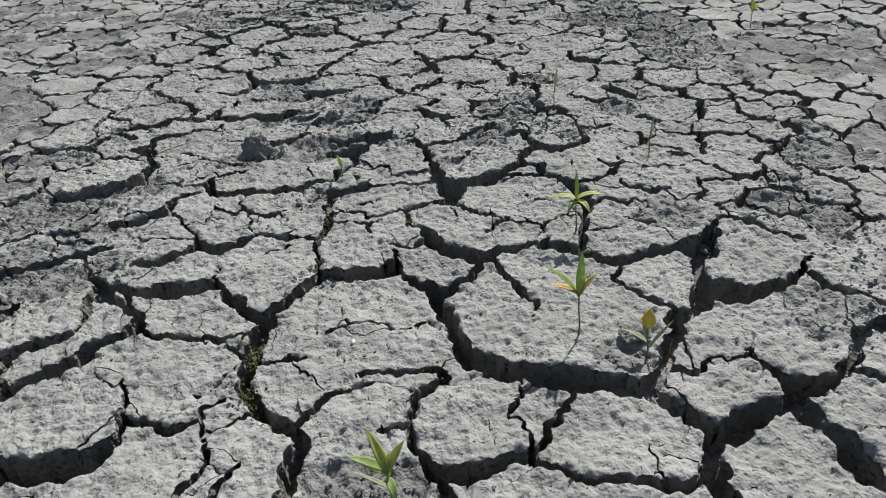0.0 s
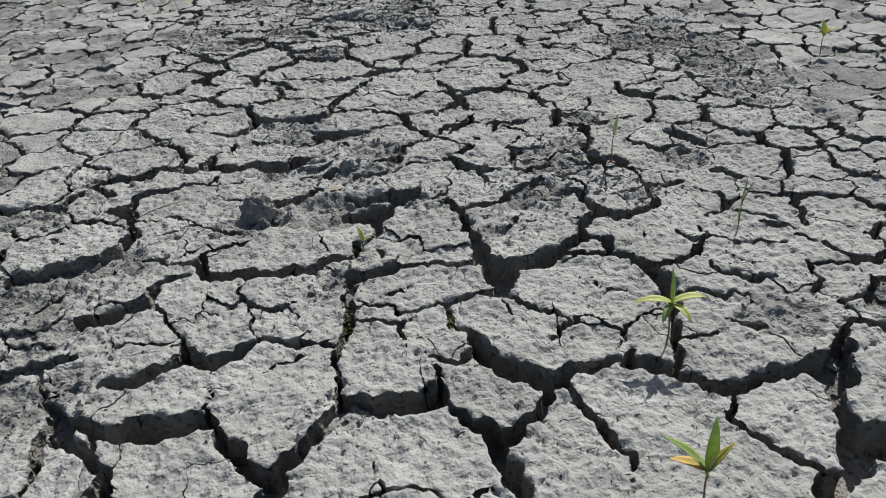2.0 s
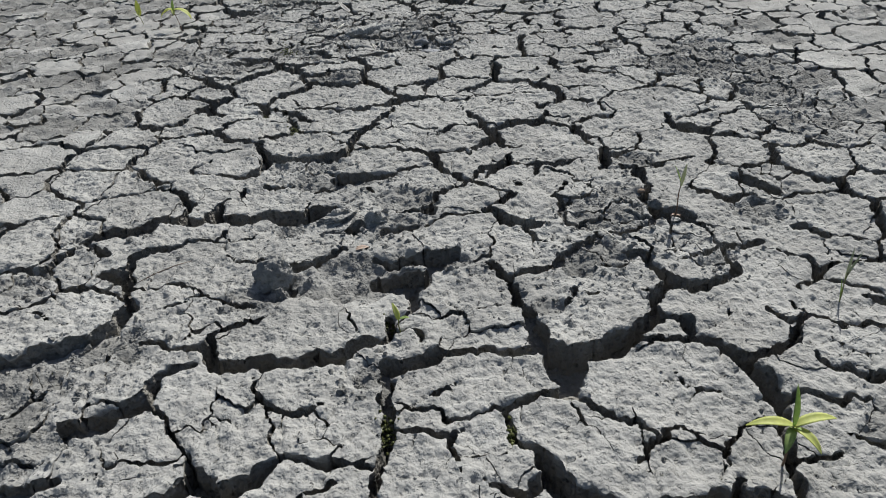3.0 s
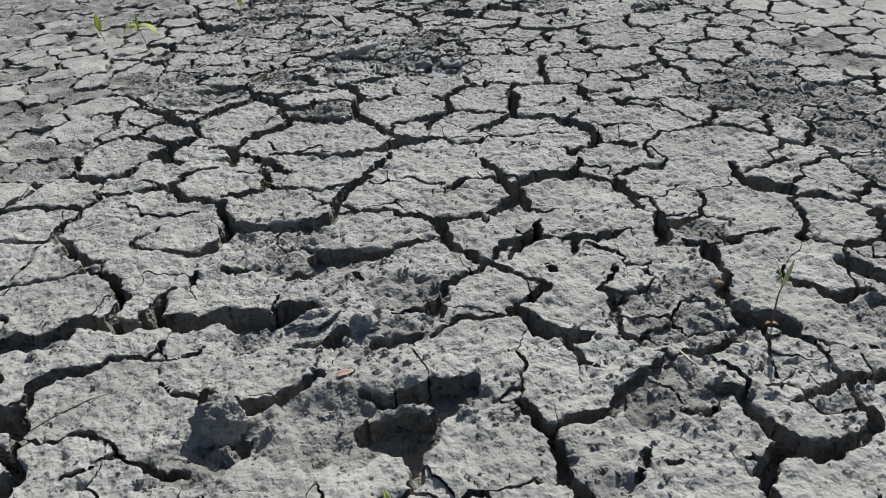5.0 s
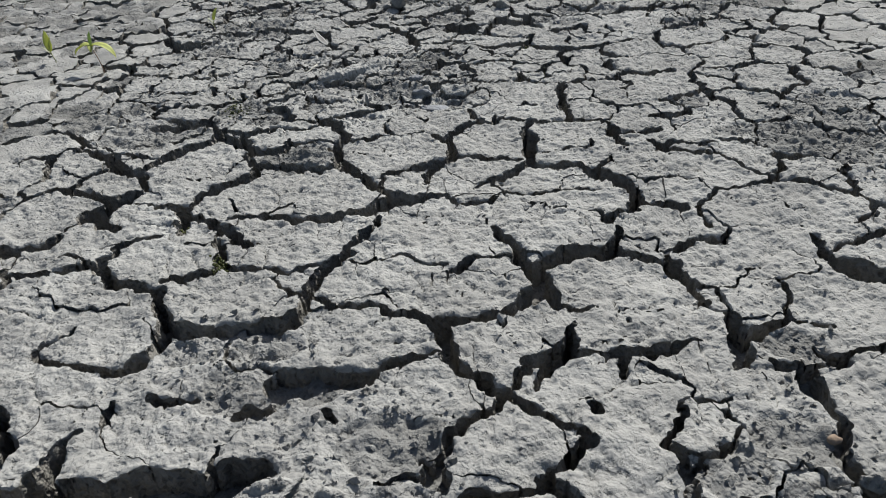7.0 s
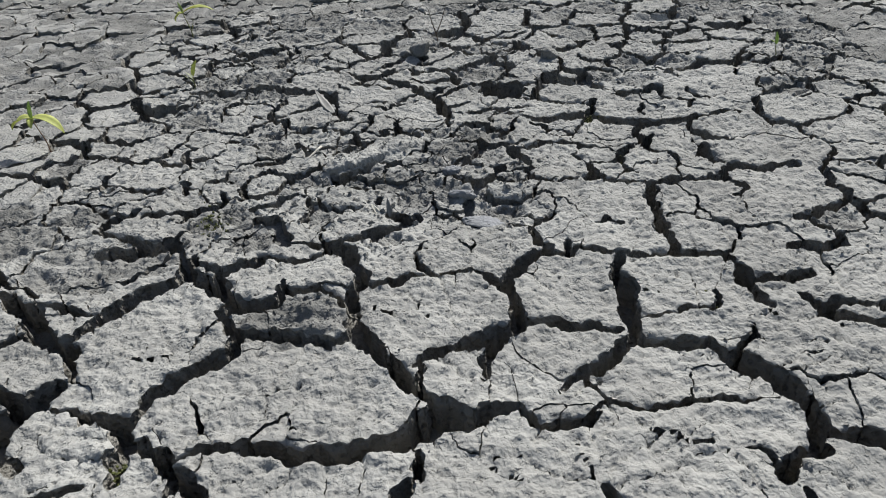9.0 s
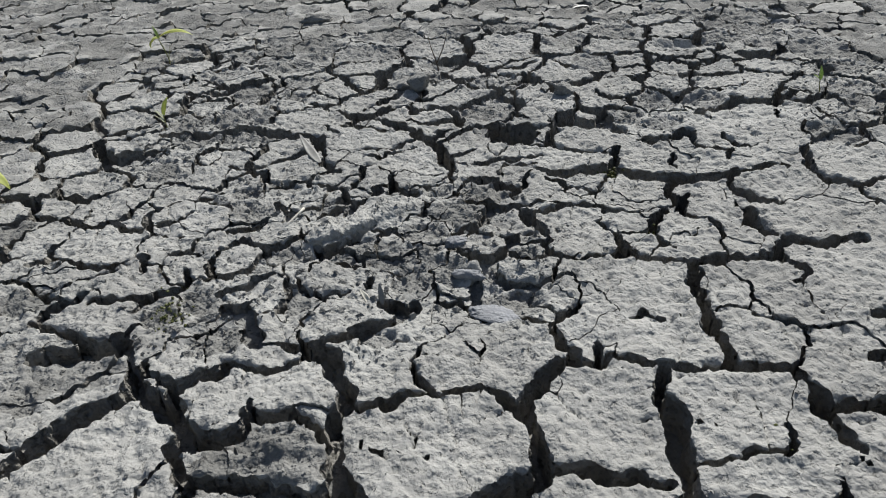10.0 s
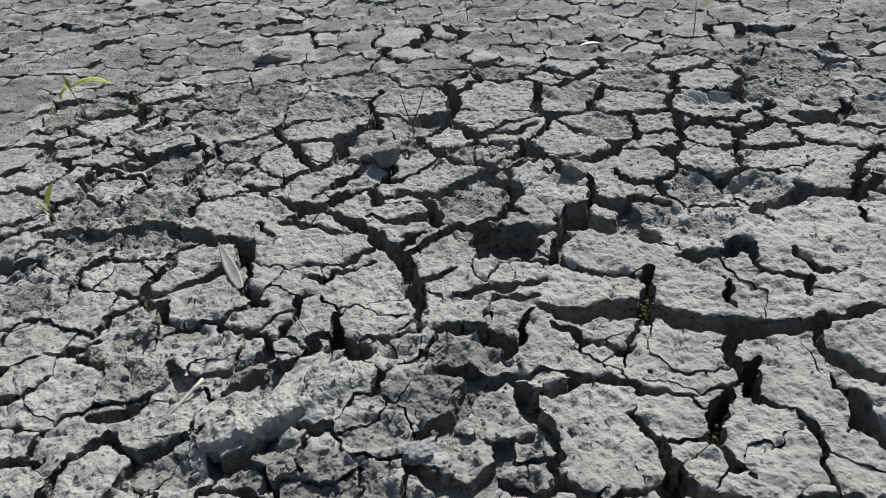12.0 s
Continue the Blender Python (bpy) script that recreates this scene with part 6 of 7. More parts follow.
def borders():
    """Straight cracks between neighbouring pieces: ends, half width, and whether both sides have crumbled."""
    weight = P[:, 2] * P[:, 3]
    found = []
    for k in range(len(P)):
        x, y = P[k, 0], P[k, 1]
        away = (P[:, 0] - x) ** 2 + (P[:, 1] - y) ** 2
        poly = [(x - 0.3, y - 0.3, -1), (x + 0.3, y - 0.3, -1), (x + 0.3, y + 0.3, -1), (x - 0.3, y + 0.3, -1)]
        for j in np.argpartition(away, 22)[:22]:
            if j == k or not poly:
                continue
            nx, ny = P[j, 0] - x, P[j, 1] - y
            lim = (P[j, 0] ** 2 + P[j, 1] ** 2 - weight[j] - x * x - y * y + weight[k]) / 2
            side = [nx * a + ny * b - lim for a, b, c in poly]
            if max(side) <= 0:
                continue
            cut = []
            for i, (a, b, c) in enumerate(poly):
                a2, b2, c2 = poly[(i + 1) % len(poly)]
                s, s2 = side[i], side[(i + 1) % len(poly)]
                if s <= 0:
                    cut.append((a, b, c))
                if (s <= 0) != (s2 <= 0):
                    t = s / (s - s2)
                    cut.append((a + t * (a2 - a), b + t * (b2 - b), int(j) if s <= 0 else c))
            poly = cut
        for i, (a, b, c) in enumerate(poly):
            if c > k:
                a2, b2, _ = poly[(i + 1) % len(poly)]
                mate = OWNER[k] == OWNER[c]
                found.append((a, b, a2, b2, mate, bool(CRUMBLED[k] and CRUMBLED[c])))
    return found


def roughened(places, rng, step):
    """A crack's line broken up into short crooked stretches."""
    out = []
    for (x1, y1, w1), (x2, y2, w2) in zip(places, places[1:]):
        long = math.hypot(x2 - x1, y2 - y1)
        n = 1
        while long / n > step:
            n *= 2
        off, s = [0.0] * (n + 1), n
        while s > 1:
            for i in range(s // 2, n, s):
                off[i] = (off[i - s // 2] + off[i + s // 2]) / 2 + rng.gauss(0, 0.13) * min(long, 0.12) * s / n
            s //= 2
        ux, uy = (x2 - x1) / (long + 1e-9), (y2 - y1) / (long + 1e-9)
        line = [(x1 + (x2 - x1) * i / n - uy * off[i], y1 + (y2 - y1) * i / n + ux * off[i], w1 + (w2 - w1) * i / n) for i in range(n + 1)]
        out += [(a[0], a[1], b[0], b[1], a[2], b[2]) for a, b in zip(line, line[1:])]
    return out


def all_lines():
    rng = random.Random(3)
    out = []
    for places in CRACKS:
        out += roughened(places, rng, 0.011)
    known = np.array([(s[0], s[1]) for s in out])
    for x1, y1, x2, y2, mate, broken in borders():
        mid = ((x1 + x2) / 2, (y1 + y2) / 2)
        if math.hypot(x2 - x1, y2 - y1) < 1e-4:
            continue
        if surveyed(*mid) and (not (broken or loose_ground(*mid)) or np.hypot(known[:, 0] - mid[0], known[:, 1] - mid[1]).min() < 0.026):
            continue
        wide = float(waves(np.array([mid[0]]), np.array([mid[1]]), 0.28, 27)[0])
        half = rng.uniform(0.0015, 0.0035) if mate else max(0.0060 if abs(mid[0]) > 1.2 or mid[1] > 4.8 else 0.0020, (0.0100 if mid[1] < 4.8 else 0.0145) + 0.009 * wide + rng.gauss(0, 0.0025))
        if broken:
            half = min(half, 0.004)
        out += roughened([(x1, y1, half), (x2, y2, half)], rng, 0.013 if abs(x1) < 1.5 and y1 < 5.4 else 0.03)
    segs = np.array(out)
    vary = 1 + 0.30 * waves(segs[:, 0], segs[:, 1], 0.045, 28) + 0.25 * jags(segs[:, 0], segs[:, 1], 0.018, 29)
    segs[:, 4] *= np.clip(vary, 0.4, 1.6)
    segs[:, 5] *= np.clip(vary, 0.4, 1.6)
    return segs


REACH = 0.030


class Sheet:
    """A grid of places over the flat that knows, for each, its nearest crack."""

    def __init__(self, x0, y0, x1, y1, g):
        self.g, self.x0, self.y0 = g, x0, y0
        self.x, self.y = np.arange(x0, x1, g), np.arange(y0, y1, g)
        shape = (len(self.y), len(self.x))
        self.s, self.w, self.qx, self.qy = np.full(shape, REACH), np.zeros(shape), np.zeros(shape), np.zeros(shape)
        self.broken = np.zeros(shape)
        for k in np.nonzero(CRUMBLED)[0]:
            far = 1.2 * max(P[k, 2], P[k, 3])
            i0, i1, j0, j1 = (int((v - o) / g) for v, o in ((P[k, 0] - far, x0), (P[k, 0] + far, x0), (P[k, 1] - far, y0), (P[k, 1] + far, y0)))
            here = np.s_[max(j0, 0):max(j1, 0), max(i0, 0):max(i1, 0)]
            X, Y = np.meshgrid(self.x[here[1]], self.y[here[0]])
            if X.size:
                n = nearness(k, X, Y) + 0.22 * waves(X, Y, 0.05, 66) + 0.15 * jags(X, Y, 0.02, 67)
                self.broken[here] = np.maximum(self.broken[here], np.clip((1.18 - n) / 0.2, 0, 1))

    def add(self, segs):
        g, nx, ny = self.g, len(self.x), len(self.y)
        for x1, y1, x2, y2, w1, w2 in segs:
            pad = REACH + max(w1, w2)
            i0, i1 = max(0, int((min(x1, x2) - pad - self.x0) / g)), min(nx, int((max(x1, x2) + pad - self.x0) / g) + 2)
            j0, j1 = max(0, int((min(y1, y2) - pad - self.y0) / g)), min(ny, int((max(y1, y2) + pad - self.y0) / g) + 2)
            if i0 >= i1 or j0 >= j1:
                continue
            px, py = self.x[i0:i1] - x1, self.y[j0:j1, None] - y1
            dx, dy = x2 - x1, y2 - y1
            t = np.clip((px * dx + py * dy) / (dx * dx + dy * dy + 1e-12), 0, 1)
            w = w1 + t * (w2 - w1)
            ax, ay = px - t * dx, py - t * dy
            s = np.sqrt(ax * ax + ay * ay) - w
            here = np.s_[j0:j1, i0:i1]
            m = s < self.s[here]
            self.s[here][m] = s[m]
            self.w[here][m] = w[m]
            self.qx[here][m] = (x1 + t * dx)[m]
            self.qy[here][m] = (y1 + t * dy)[m]

    def at(self, x, y):
        return min(max(int(round((y - self.y0) / self.g)), 0), len(self.y) - 1), min(max(int(round((x - self.x0) / self.g)), 0), len(self.x) - 1)

    def part_up(self, blocked=None):
        """Numbers the plates: groups of places that no crack parts."""
        d = self.s + self.w
        self.core = (self.s > 0) & (d > 0.75 * self.g)
        if blocked is not None:
            self.core &= ~blocked
        self.core[[0, -1]] = False
        self.core[:, [0, -1]] = False
        ny, nx = self.core.shape
        ids = np.arange(ny * nx).reshape(ny, nx)
        a = np.concatenate([ids[:, :-1][self.core[:, :-1] & self.core[:, 1:]], ids[:-1][self.core[:-1] & self.core[1:]]])
        b = np.concatenate([ids[:, 1:][self.core[:, :-1] & self.core[:, 1:]], ids[1:][self.core[:-1] & self.core[1:]]])
        root = np.arange(ny * nx)
        while len(a):
            ra, rb = root[a], root[b]
            differ = ra != rb
            a, b, ra, rb = a[differ], b[differ], ra[differ], rb[differ]
            np.minimum.at(root, np.maximum(ra, rb), np.minimum(ra, rb))
            for _ in range(4):
                root = root[root]
        while (root[root] != root).any():
            root = root[root]
        self.label = np.where(self.core, root.reshape(ny, nx), -1)

    def plates(self, least=5):
        """Each plate as corners and faces in plan, with its rim drawn along the edges of its cracks."""
        ny, nx = self.label.shape
        flat = self.label.ravel()
        order = np.argsort(flat, kind="stable")
        order = order[np.searchsorted(flat[order], 0):]
        cuts = np.nonzero(np.diff(flat[order]))[0] + 1
        g, out = self.g, []
        for group in np.split(order, cuts):
            if len(group) < least:
                continue
            jj, ii = group // nx, group % nx
            j0, j1, i0, i1 = jj.min() - 1, jj.max() + 2, ii.min() - 1, ii.max() + 2
            if j0 < 0 or i0 < 0 or j1 > ny or i1 > nx:
                continue
            here = np.s_[j0:j1, i0:i1]
            core = self.label[here] == flat[group[0]]
            cell = core[:-1, :-1] | core[1:, :-1] | core[:-1, 1:] | core[1:, 1:]
            used = np.zeros_like(core)
            used[:-1, :-1] |= cell
            used[1:, :-1] |= cell
            used[:-1, 1:] |= cell
            used[1:, 1:] |= cell
            number = np.full(core.shape, -1)
            number[used] = np.arange(used.sum())
            X, Y = np.meshgrid(self.x[i0:i1], self.y[j0:j1])
            ex, ey = np.nonzero(used & ~core)
            vx, vy, qx, qy, w = X[ex, ey], Y[ex, ey], self.qx[here][ex, ey], self.qy[here][ex, ey], self.w[here][ex, ey]
            nxv, nyv = vx - qx, vy - qy
            d = np.hypot(nxv, nyv)
            nxv, nyv = np.where(d > 1e-6, nxv / (d + 1e-12), 1.0), np.where(d > 1e-6, nyv / (d + 1e-12), 0.0)
            wide = np.pad(core, 1)
            most, least_ = np.full(len(vx), -9.0), np.full(len(vx), 9.0)
            total = np.zeros(len(vx))
            for dj in (-1, 0, 1):
                for di in (-1, 0, 1):
                    c = wide[ex + 1 + dj, ey + 1 + di]
                    dot = (vx + di * g - qx) * nxv + (vy + dj * g - qy) * nyv
                    total += np.where(c, dot, 0)
                    most = np.where(c, np.maximum(most, dot), most)
                    least_ = np.where(c, np.minimum(least_, dot), least_)
            flip = np.where(total < 0, -1.0, 1.0)
            nxv, nyv = nxv * flip, nyv * flip
            tx, ty = qx + nxv * np.maximum(w, 0.0008), qy + nyv * np.maximum(w, 0.0008)
            groove = (most > 0.45 * g) & (least_ < -0.45 * g) & (w < 0.6 * g)
            tx, ty = np.where(groove, qx, tx), np.where(groove, qy, ty)
            free = self.s[here][ex, ey] > REACH * 0.98
            mx, my = np.where(free, 0, tx - vx), np.where(free, 0, ty - vy)
            long = np.hypot(mx, my)
            k = np.minimum(1, 2.2 * g / (long + 1e-9))
            X[ex, ey] += mx * k
            Y[ex, ey] += my * k
            edge = np.where(core, np.maximum(self.s[here], 0.0), 0.0)
            half = self.w[here].copy()
            dip = np.zeros(core.shape)
            dip[ex, ey] = np.where(groove, np.minimum(0.012, 0.003 + 2.5 * w), 0)
            ox, oy = np.zeros(core.shape), np.zeros(core.shape)
            ox[ex, ey], oy[ex, ey] = -nxv, -nyv
            cj, ci = np.nonzero(cell)
            quads = np.stack([number[cj, ci], number[cj, ci + 1], number[cj + 1, ci + 1], number[cj + 1, ci]], 1)
            a, b = quads.ravel(), np.roll(quads, -1, 1).ravel()
            count = int(used.sum())
            rim = ~np.isin(a * count + b, b * count + a)
            broken = self.broken[here]
            grid = (np.arange(j0, j1)[:, None] * nx + np.arange(i0, i1)[None])[used]
            out.append((X[used], Y[used], edge[used], half[used], dip[used], ox[used], oy[used], quads, np.stack([a[rim], b[rim]], 1), grid, len(group) * g * g, broken[used]))
        return out


def tops(x, y, edge, half, crumbled, lift, lean_x, lean_y, cx, cy):
    """The height of the upper side of the plates; edge: how far from the rim, half: half the crack's width there."""
    rough = 1.0 + 0.3 * crumbled
    z = swell(x, y) + lift + lean_x * (x - cx) + lean_y * (y - cy)
    z = z + rough * (0.0040 * waves(x, y, 0.075, 31) + 0.0030 * waves(x, y, 0.030, 32) + 0.0034 * waves(x, y, 0.0165, 33))
    crust = waves(x, y, 0.09, 62) + 0.5 * waves(x, y, 0.035, 63) + 0.25 * jags(x, y, 0.014, 64)
    z = z + 0.0016 * np.tanh(9 * (crust - 0.12)) + 0.0016 * np.tanh(9 * (crust + 0.38))
    z = z - 0.012 * (1 - crumbled) * np.clip(waves(x, y, 0.015, 34) - 0.25, 0, 1)
    wide = np.clip(half / 0.008, 0, 1)
    worn = np.clip(waves(x, y, 0.05, 39) - 0.2, 0, 1)
    z = z + wide * (0.004 * np.exp(-edge / 0.025) - 0.0025 * np.exp(-edge / 0.002) - 0.020 * worn * np.exp(-edge / 0.006))
    broken = -0.007 + 0.006 * waves(x, y, 0.040, 35) + 0.005 * jags(x, y, 0.021, 36) + 0.003 * jags(x, y, 0.011, 65) + 0.005 * waves(x, y, 0.055, 40)
    z = z + crumbled * broken
    for k in np.nonzero(RAISED)[0]:
        z = z + 0.024 * np.clip(1.15 - nearness(k, x, y) ** 2, 0, 1)
    return z


def shaped(plates):
    """Heights for all the plates at once, and the parts that make up each one's mesh."""
    sizes = [len(p[0]) for p in plates]
    cx, cy = np.array([p[0].mean() for p in plates]), np.array([p[1].mean() for p in plates])
    torn_here = torn(cx, cy)
    lift, lean_x, lean_y = [], [], []
    for k in range(len(plates)):
        rng = random.Random(int(cx[k] * 9000) * 131 + int(cy[k] * 9000))
        lean = 0.012 + 0.03 * torn_here[k]
        small = 1.0 if plates[k][10] < 0.015 else 0.5 if plates[k][10] < 0.08 else 0.1
        lift.append(rng.gauss(0, 0.0032) * (1 + 0.7 * torn_here[k]) * small)
        lean_x.append(rng.gauss(0, lean) * small), lean_y.append(rng.gauss(0, lean) * small)
    def spread(values):
        return np.repeat(np.array(values), sizes)
    whole = [np.concatenate([p[i] for p in plates]) for i in range(7)]
    z = tops(whole[0], whole[1], whole[2], whole[3], np.concatenate([p[11] for p in plates]), spread(lift), spread(lean_x), spread(lean_y), spread(cx), spread(cy)) - whole[4]
    out, base = [], 0
    for k, p in enumerate(plates):
        n = sizes[k]
        out.append((p, z[base:base + n], cx[k], cy[k]))
        base += n
    return out


DOWN = (0.0, 0.004, 0.011, 0.022, 0.040, 0.065, 0.11)


def plates_mesh(name, chosen):
    """A mesh of the given plates: lumpy tops with ragged rims, and rough walls down into the cracks, darkened for
    shade.
    """
    V, Q, kind, base = [], [], [], 0
    for (x, y, edge, half, dip, ox, oy, quads, rim, grid, area, broken), z, cx, cy in chosen:
        V.append(np.stack([x, y, z], 1)), Q.append(quads + base), kind.append((broken[quads].mean(axis=1) > 0.5).astype(int))
        base += len(x)
        if not len(rim):
            continue
        ends, back = np.unique(rim, return_inverse=True)
        back = back.reshape(rim.shape)
        ex, ey, ez, eh, eox, eoy = x[ends], y[ends], z[ends], half[ends], ox[ends], oy[ends]
        for row, d in enumerate(DOWN):
            out = 0.0 if row == 0 else -0.003 + 0.09 * d + 0.007 * jags(ex * 1.3, ey * 1.3, 0.013, 41 + row) + 0.005 * jags(ex, ey, 0.03, 41)
            out = np.clip(out, -0.010, eh * 0.7)
            V.append(np.stack([ex + eox * out, ey + eoy * out, ez - d * (1 + 0.25 * jags(ex, ey, 0.02, 48)) if row else ez], 1))
        m = len(ends)
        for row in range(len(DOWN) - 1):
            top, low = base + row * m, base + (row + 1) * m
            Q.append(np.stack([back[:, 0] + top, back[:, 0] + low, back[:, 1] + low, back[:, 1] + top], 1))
            # below the lip, walls take the mud with shade in its colour
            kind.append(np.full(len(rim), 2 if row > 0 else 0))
        base += m * len(DOWN)
    me = mesh_of(name, np.vstack(V), np.vstack(Q))
    me.materials.append(MUD)
    me.materials.append(CRUMB)
    me.materials.append(SHADED_WALL)
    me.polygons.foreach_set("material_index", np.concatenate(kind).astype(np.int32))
    return me


def hairlines(sheet, count):
    """Fine cracks of chance that start at a rim and run into the plates."""
    rng = random.Random(19)
    taken, out = set(), []
    x0, x1, y0, y1 = sheet.x[0] + 0.12, sheet.x[-1] - 0.12, sheet.y[0] + 0.12, sheet.y[-1] - 0.12
    tries = 0
    while len(out) < count and tries < 60000:
        tries += 1
        x, y = rng.uniform(x0, x1), rng.uniform(y0, y1)
        j, i = sheet.at(x, y)
        if not 0.003 < sheet.s[j, i] < 0.009:
            continue
        turn = math.atan2(y - sheet.qy[j, i], x - sheet.qx[j, i]) + rng.gauss(0, 0.5)
        x, y = float(sheet.qx[j, i]), float(sheet.qy[j, i])
        line, own = [(x, y)], set()
        for n in range(rng.randint(4, 16)):
            turn += rng.gauss(0, 0.24)
            x, y = x + 0.010 * math.cos(turn), y + 0.010 * math.sin(turn)
            spot = (int(x / 0.022), int(y / 0.022))
            j, i = sheet.at(x, y)
            if not (x0 < x < x1 and y0 < y < y1) or (spot in taken and spot not in own):
                break
            own.add(spot)
            line.append((x, y))
            if n > 2 and sheet.s[j, i] < 0.002:
                break
        if len(line) < 4:
            continue
        taken |= own
        thick = rng.uniform(0.0006, 0.0019)
        out.append([(a, b, thick * (1.15 - 0.8 * n / len(line))) for n, (a, b) in enumerate(line)])
    return np.array([s for line in out for s in roughened(line, rng, 0.006)])


LINES = all_lines()
NEAR = Sheet(-1.45, 0.50, 1.30, 6.00, 0.005)
NEAR.add(LINES)
NEAR.add(hairlines(NEAR, 1900))
NEAR.part_up()
near_plates = shaped(NEAR.plates(2))
TOP = np.full(NEAR.s.size, np.nan)
covered = np.zeros(NEAR.s.size, bool)
for p, z, cx, cy in near_plates:
    TOP[p[9]] = z
    covered[p[9]] = True
covered = covered.reshape(NEAR.s.shape)
FAR_OFF = Sheet(-3.80, -0.40, 3.80, 9.30, 0.014)
FAR_OFF.add(LINES)
jn = np.round((FAR_OFF.y - NEAR.y0) / NEAR.g).astype(int)
im = np.round((FAR_OFF.x - NEAR.x0) / NEAR.g).astype(int)
inside = ((jn >= 0) & (jn < len(NEAR.y)))[:, None] & ((im >= 0) & (im < len(NEAR.x)))[None]
# past the traced reach the ground sheet itself carries on, with fine painted cracks
past = np.abs(FAR_OFF.x)[None] > np.minimum(1.15 + 0.7 * np.maximum(FAR_OFF.y, 0), 3.7)[:, None] + 0.02
past |= ((FAR_OFF.y < -0.32) | (FAR_OFF.y > 9.22))[:, None]
FAR_OFF.part_up(past | inside & covered[np.clip(jn, 0, len(NEAR.y) - 1)][:, np.clip(im, 0, len(NEAR.x) - 1)])
far_plates = shaped(FAR_OFF.plates(4))


# ---- the ground ----
def bed(x, y):
    """The height of the crack floor, which rubble fills where the plates have broken up."""
    near = (np.abs(x) < 4) & (y > -0.7) & (y < 9.6)
    high = np.zeros(x.shape)
    high[near] = torn(x[near], y[near])
    return -0.085 + 0.050 * high + swell(x, y) + 0.014 * waves(x, y, 0.20, 51) + 0.010 * waves(x, y, 0.06, 52) + 0.009 * jags(x, y, 0.034, 54) + 0.005 * jags(x, y, 0.018, 55)


def ground_sheet():
    """The floor of the cracks: one sheet, finer near the walk, out to the horizon."""
    def steps(lo, hi, fine, low, high, coarse, end):
        inner = list(np.arange(low, lo, coarse)) + list(np.arange(lo, hi, fine)) + list(np.arange(hi, high, coarse))
        grow, out, at = coarse, [], high
        while at < end:
            out.append(at)
            grow *= 1.5
            at += grow
        back, at, grow = [], low - coarse, coarse
        while at > -end:
            back.append(at)
            grow *= 1.5
            at -= grow
        return np.array(back[::-1] + inner + out)
    gx, gy = steps(-1.5, 1.5, 0.017, -4.0, 4.0, 0.06, 2500), steps(-0.4, 6.3, 0.017, -0.7, 9.6, 0.06, 2500)
    x, y = np.meshgrid(gx, gy)
    z = bed(x, y)
    beyond = (np.abs(x) > np.minimum(1.15 + 0.7 * np.maximum(y, 0), 3.7) + 0.04) | (y < -0.34) | (y > 9.24)
    z = np.where(beyond, -0.004 + np.where((np.abs(x) < 6) & (np.abs(y - 4.5) < 6.5), swell(x, y), 0.0), np.minimum(z, swell(x, y) - 0.012))
    w = len(gx)
    i, j = np.meshgrid(np.arange(len(gy) - 1), np.arange(w - 1), indexing="ij")
    quads = np.stack([i * w + j, i * w + j + 1, (i + 1) * w + j + 1, (i + 1) * w + j], -1).reshape(-1, 4)
    ob = new("ground", mesh_of("ground", np.stack([x.ravel(), y.ravel(), z.ravel()], 1), quads))
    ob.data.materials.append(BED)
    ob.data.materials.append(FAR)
    ob.data.materials.append(CRUMB)
    rubble = np.zeros(x.shape, bool)
    near = (np.abs(x) < 1.6) & (y > 0.4) & (y < 5.6)
    rubble[near] = torn(x[near], y[near]) > 0.45
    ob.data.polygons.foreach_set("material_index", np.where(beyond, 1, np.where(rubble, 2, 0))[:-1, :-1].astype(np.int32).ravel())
    return tagged(ob, "grey mud at the bottom of drying cracks, darkened for shade", "mud ground", kind="structure")


ground = ground_sheet()

# ---- things ----
def part(name, verts, quads, mat, parent, label="", smooth=True):
    """Links corners and faces as one mesh object under its thing."""
    me = bpy.data.meshes.new(name)
    me.from_pydata([tuple(v) for v in verts], [], [tuple(q) for q in quads])
    me.polygons.foreach_set("use_smooth", [smooth] * len(me.polygons))
    me.materials.append(mat)
    ob = new(name, me)
    ob.parent = parent
    return tagged(ob, label)


def plant_material(name, colour, edge, glow):
    """Thin living or dry tissue that lets some light through."""
    m, n, l, b = material(name, 0.5)
    place = n.new("ShaderNodeTexCoord")
    spots = node(n, "ShaderNodeTexNoise", Scale=90.0, Detail=4.0, Roughness=0.6)
    l.new(place.outputs["Object"], spots.inputs["Vector"])
    tone = ramp(n, [(0.35, edge), (0.62, colour)])
    l.new(spots.outputs["Fac"], tone.inputs[0])
    l.new(tone.outputs[0], b.inputs["Base Color"])
    thin = n.new("ShaderNodeBsdfTranslucent")
    l.new(tone.outputs[0], thin.inputs["Color"])
    mix = n.new("ShaderNodeMixShader")
    mix.inputs[0].default_value = glow
    l.new(b.outputs[0], mix.inputs[1])
    l.new(thin.outputs[0], mix.inputs[2])
    l.new(mix.outputs[0], n["Material Output"].inputs["Surface"])
    return m


LIME = plant_material("lime_leaf", (0.60, 0.63, 0.22), (0.50, 0.54, 0.18), 0.52)
GREEN = plant_material("green_leaf", (0.40, 0.50, 0.20), (0.30, 0.40, 0.14), 0.55)
YELLOW = plant_material("yellow_leaf", (0.66, 0.58, 0.17), (0.57, 0.49, 0.14), 0.5)
RUST = plant_material("withering_leaf", (0.72, 0.46, 0.18), (0.58, 0.48, 0.18), 0.45)
GREYED = plant_material("dusty_leaf", (0.46, 0.48, 0.33), (0.36, 0.39, 0.26), 0.4)
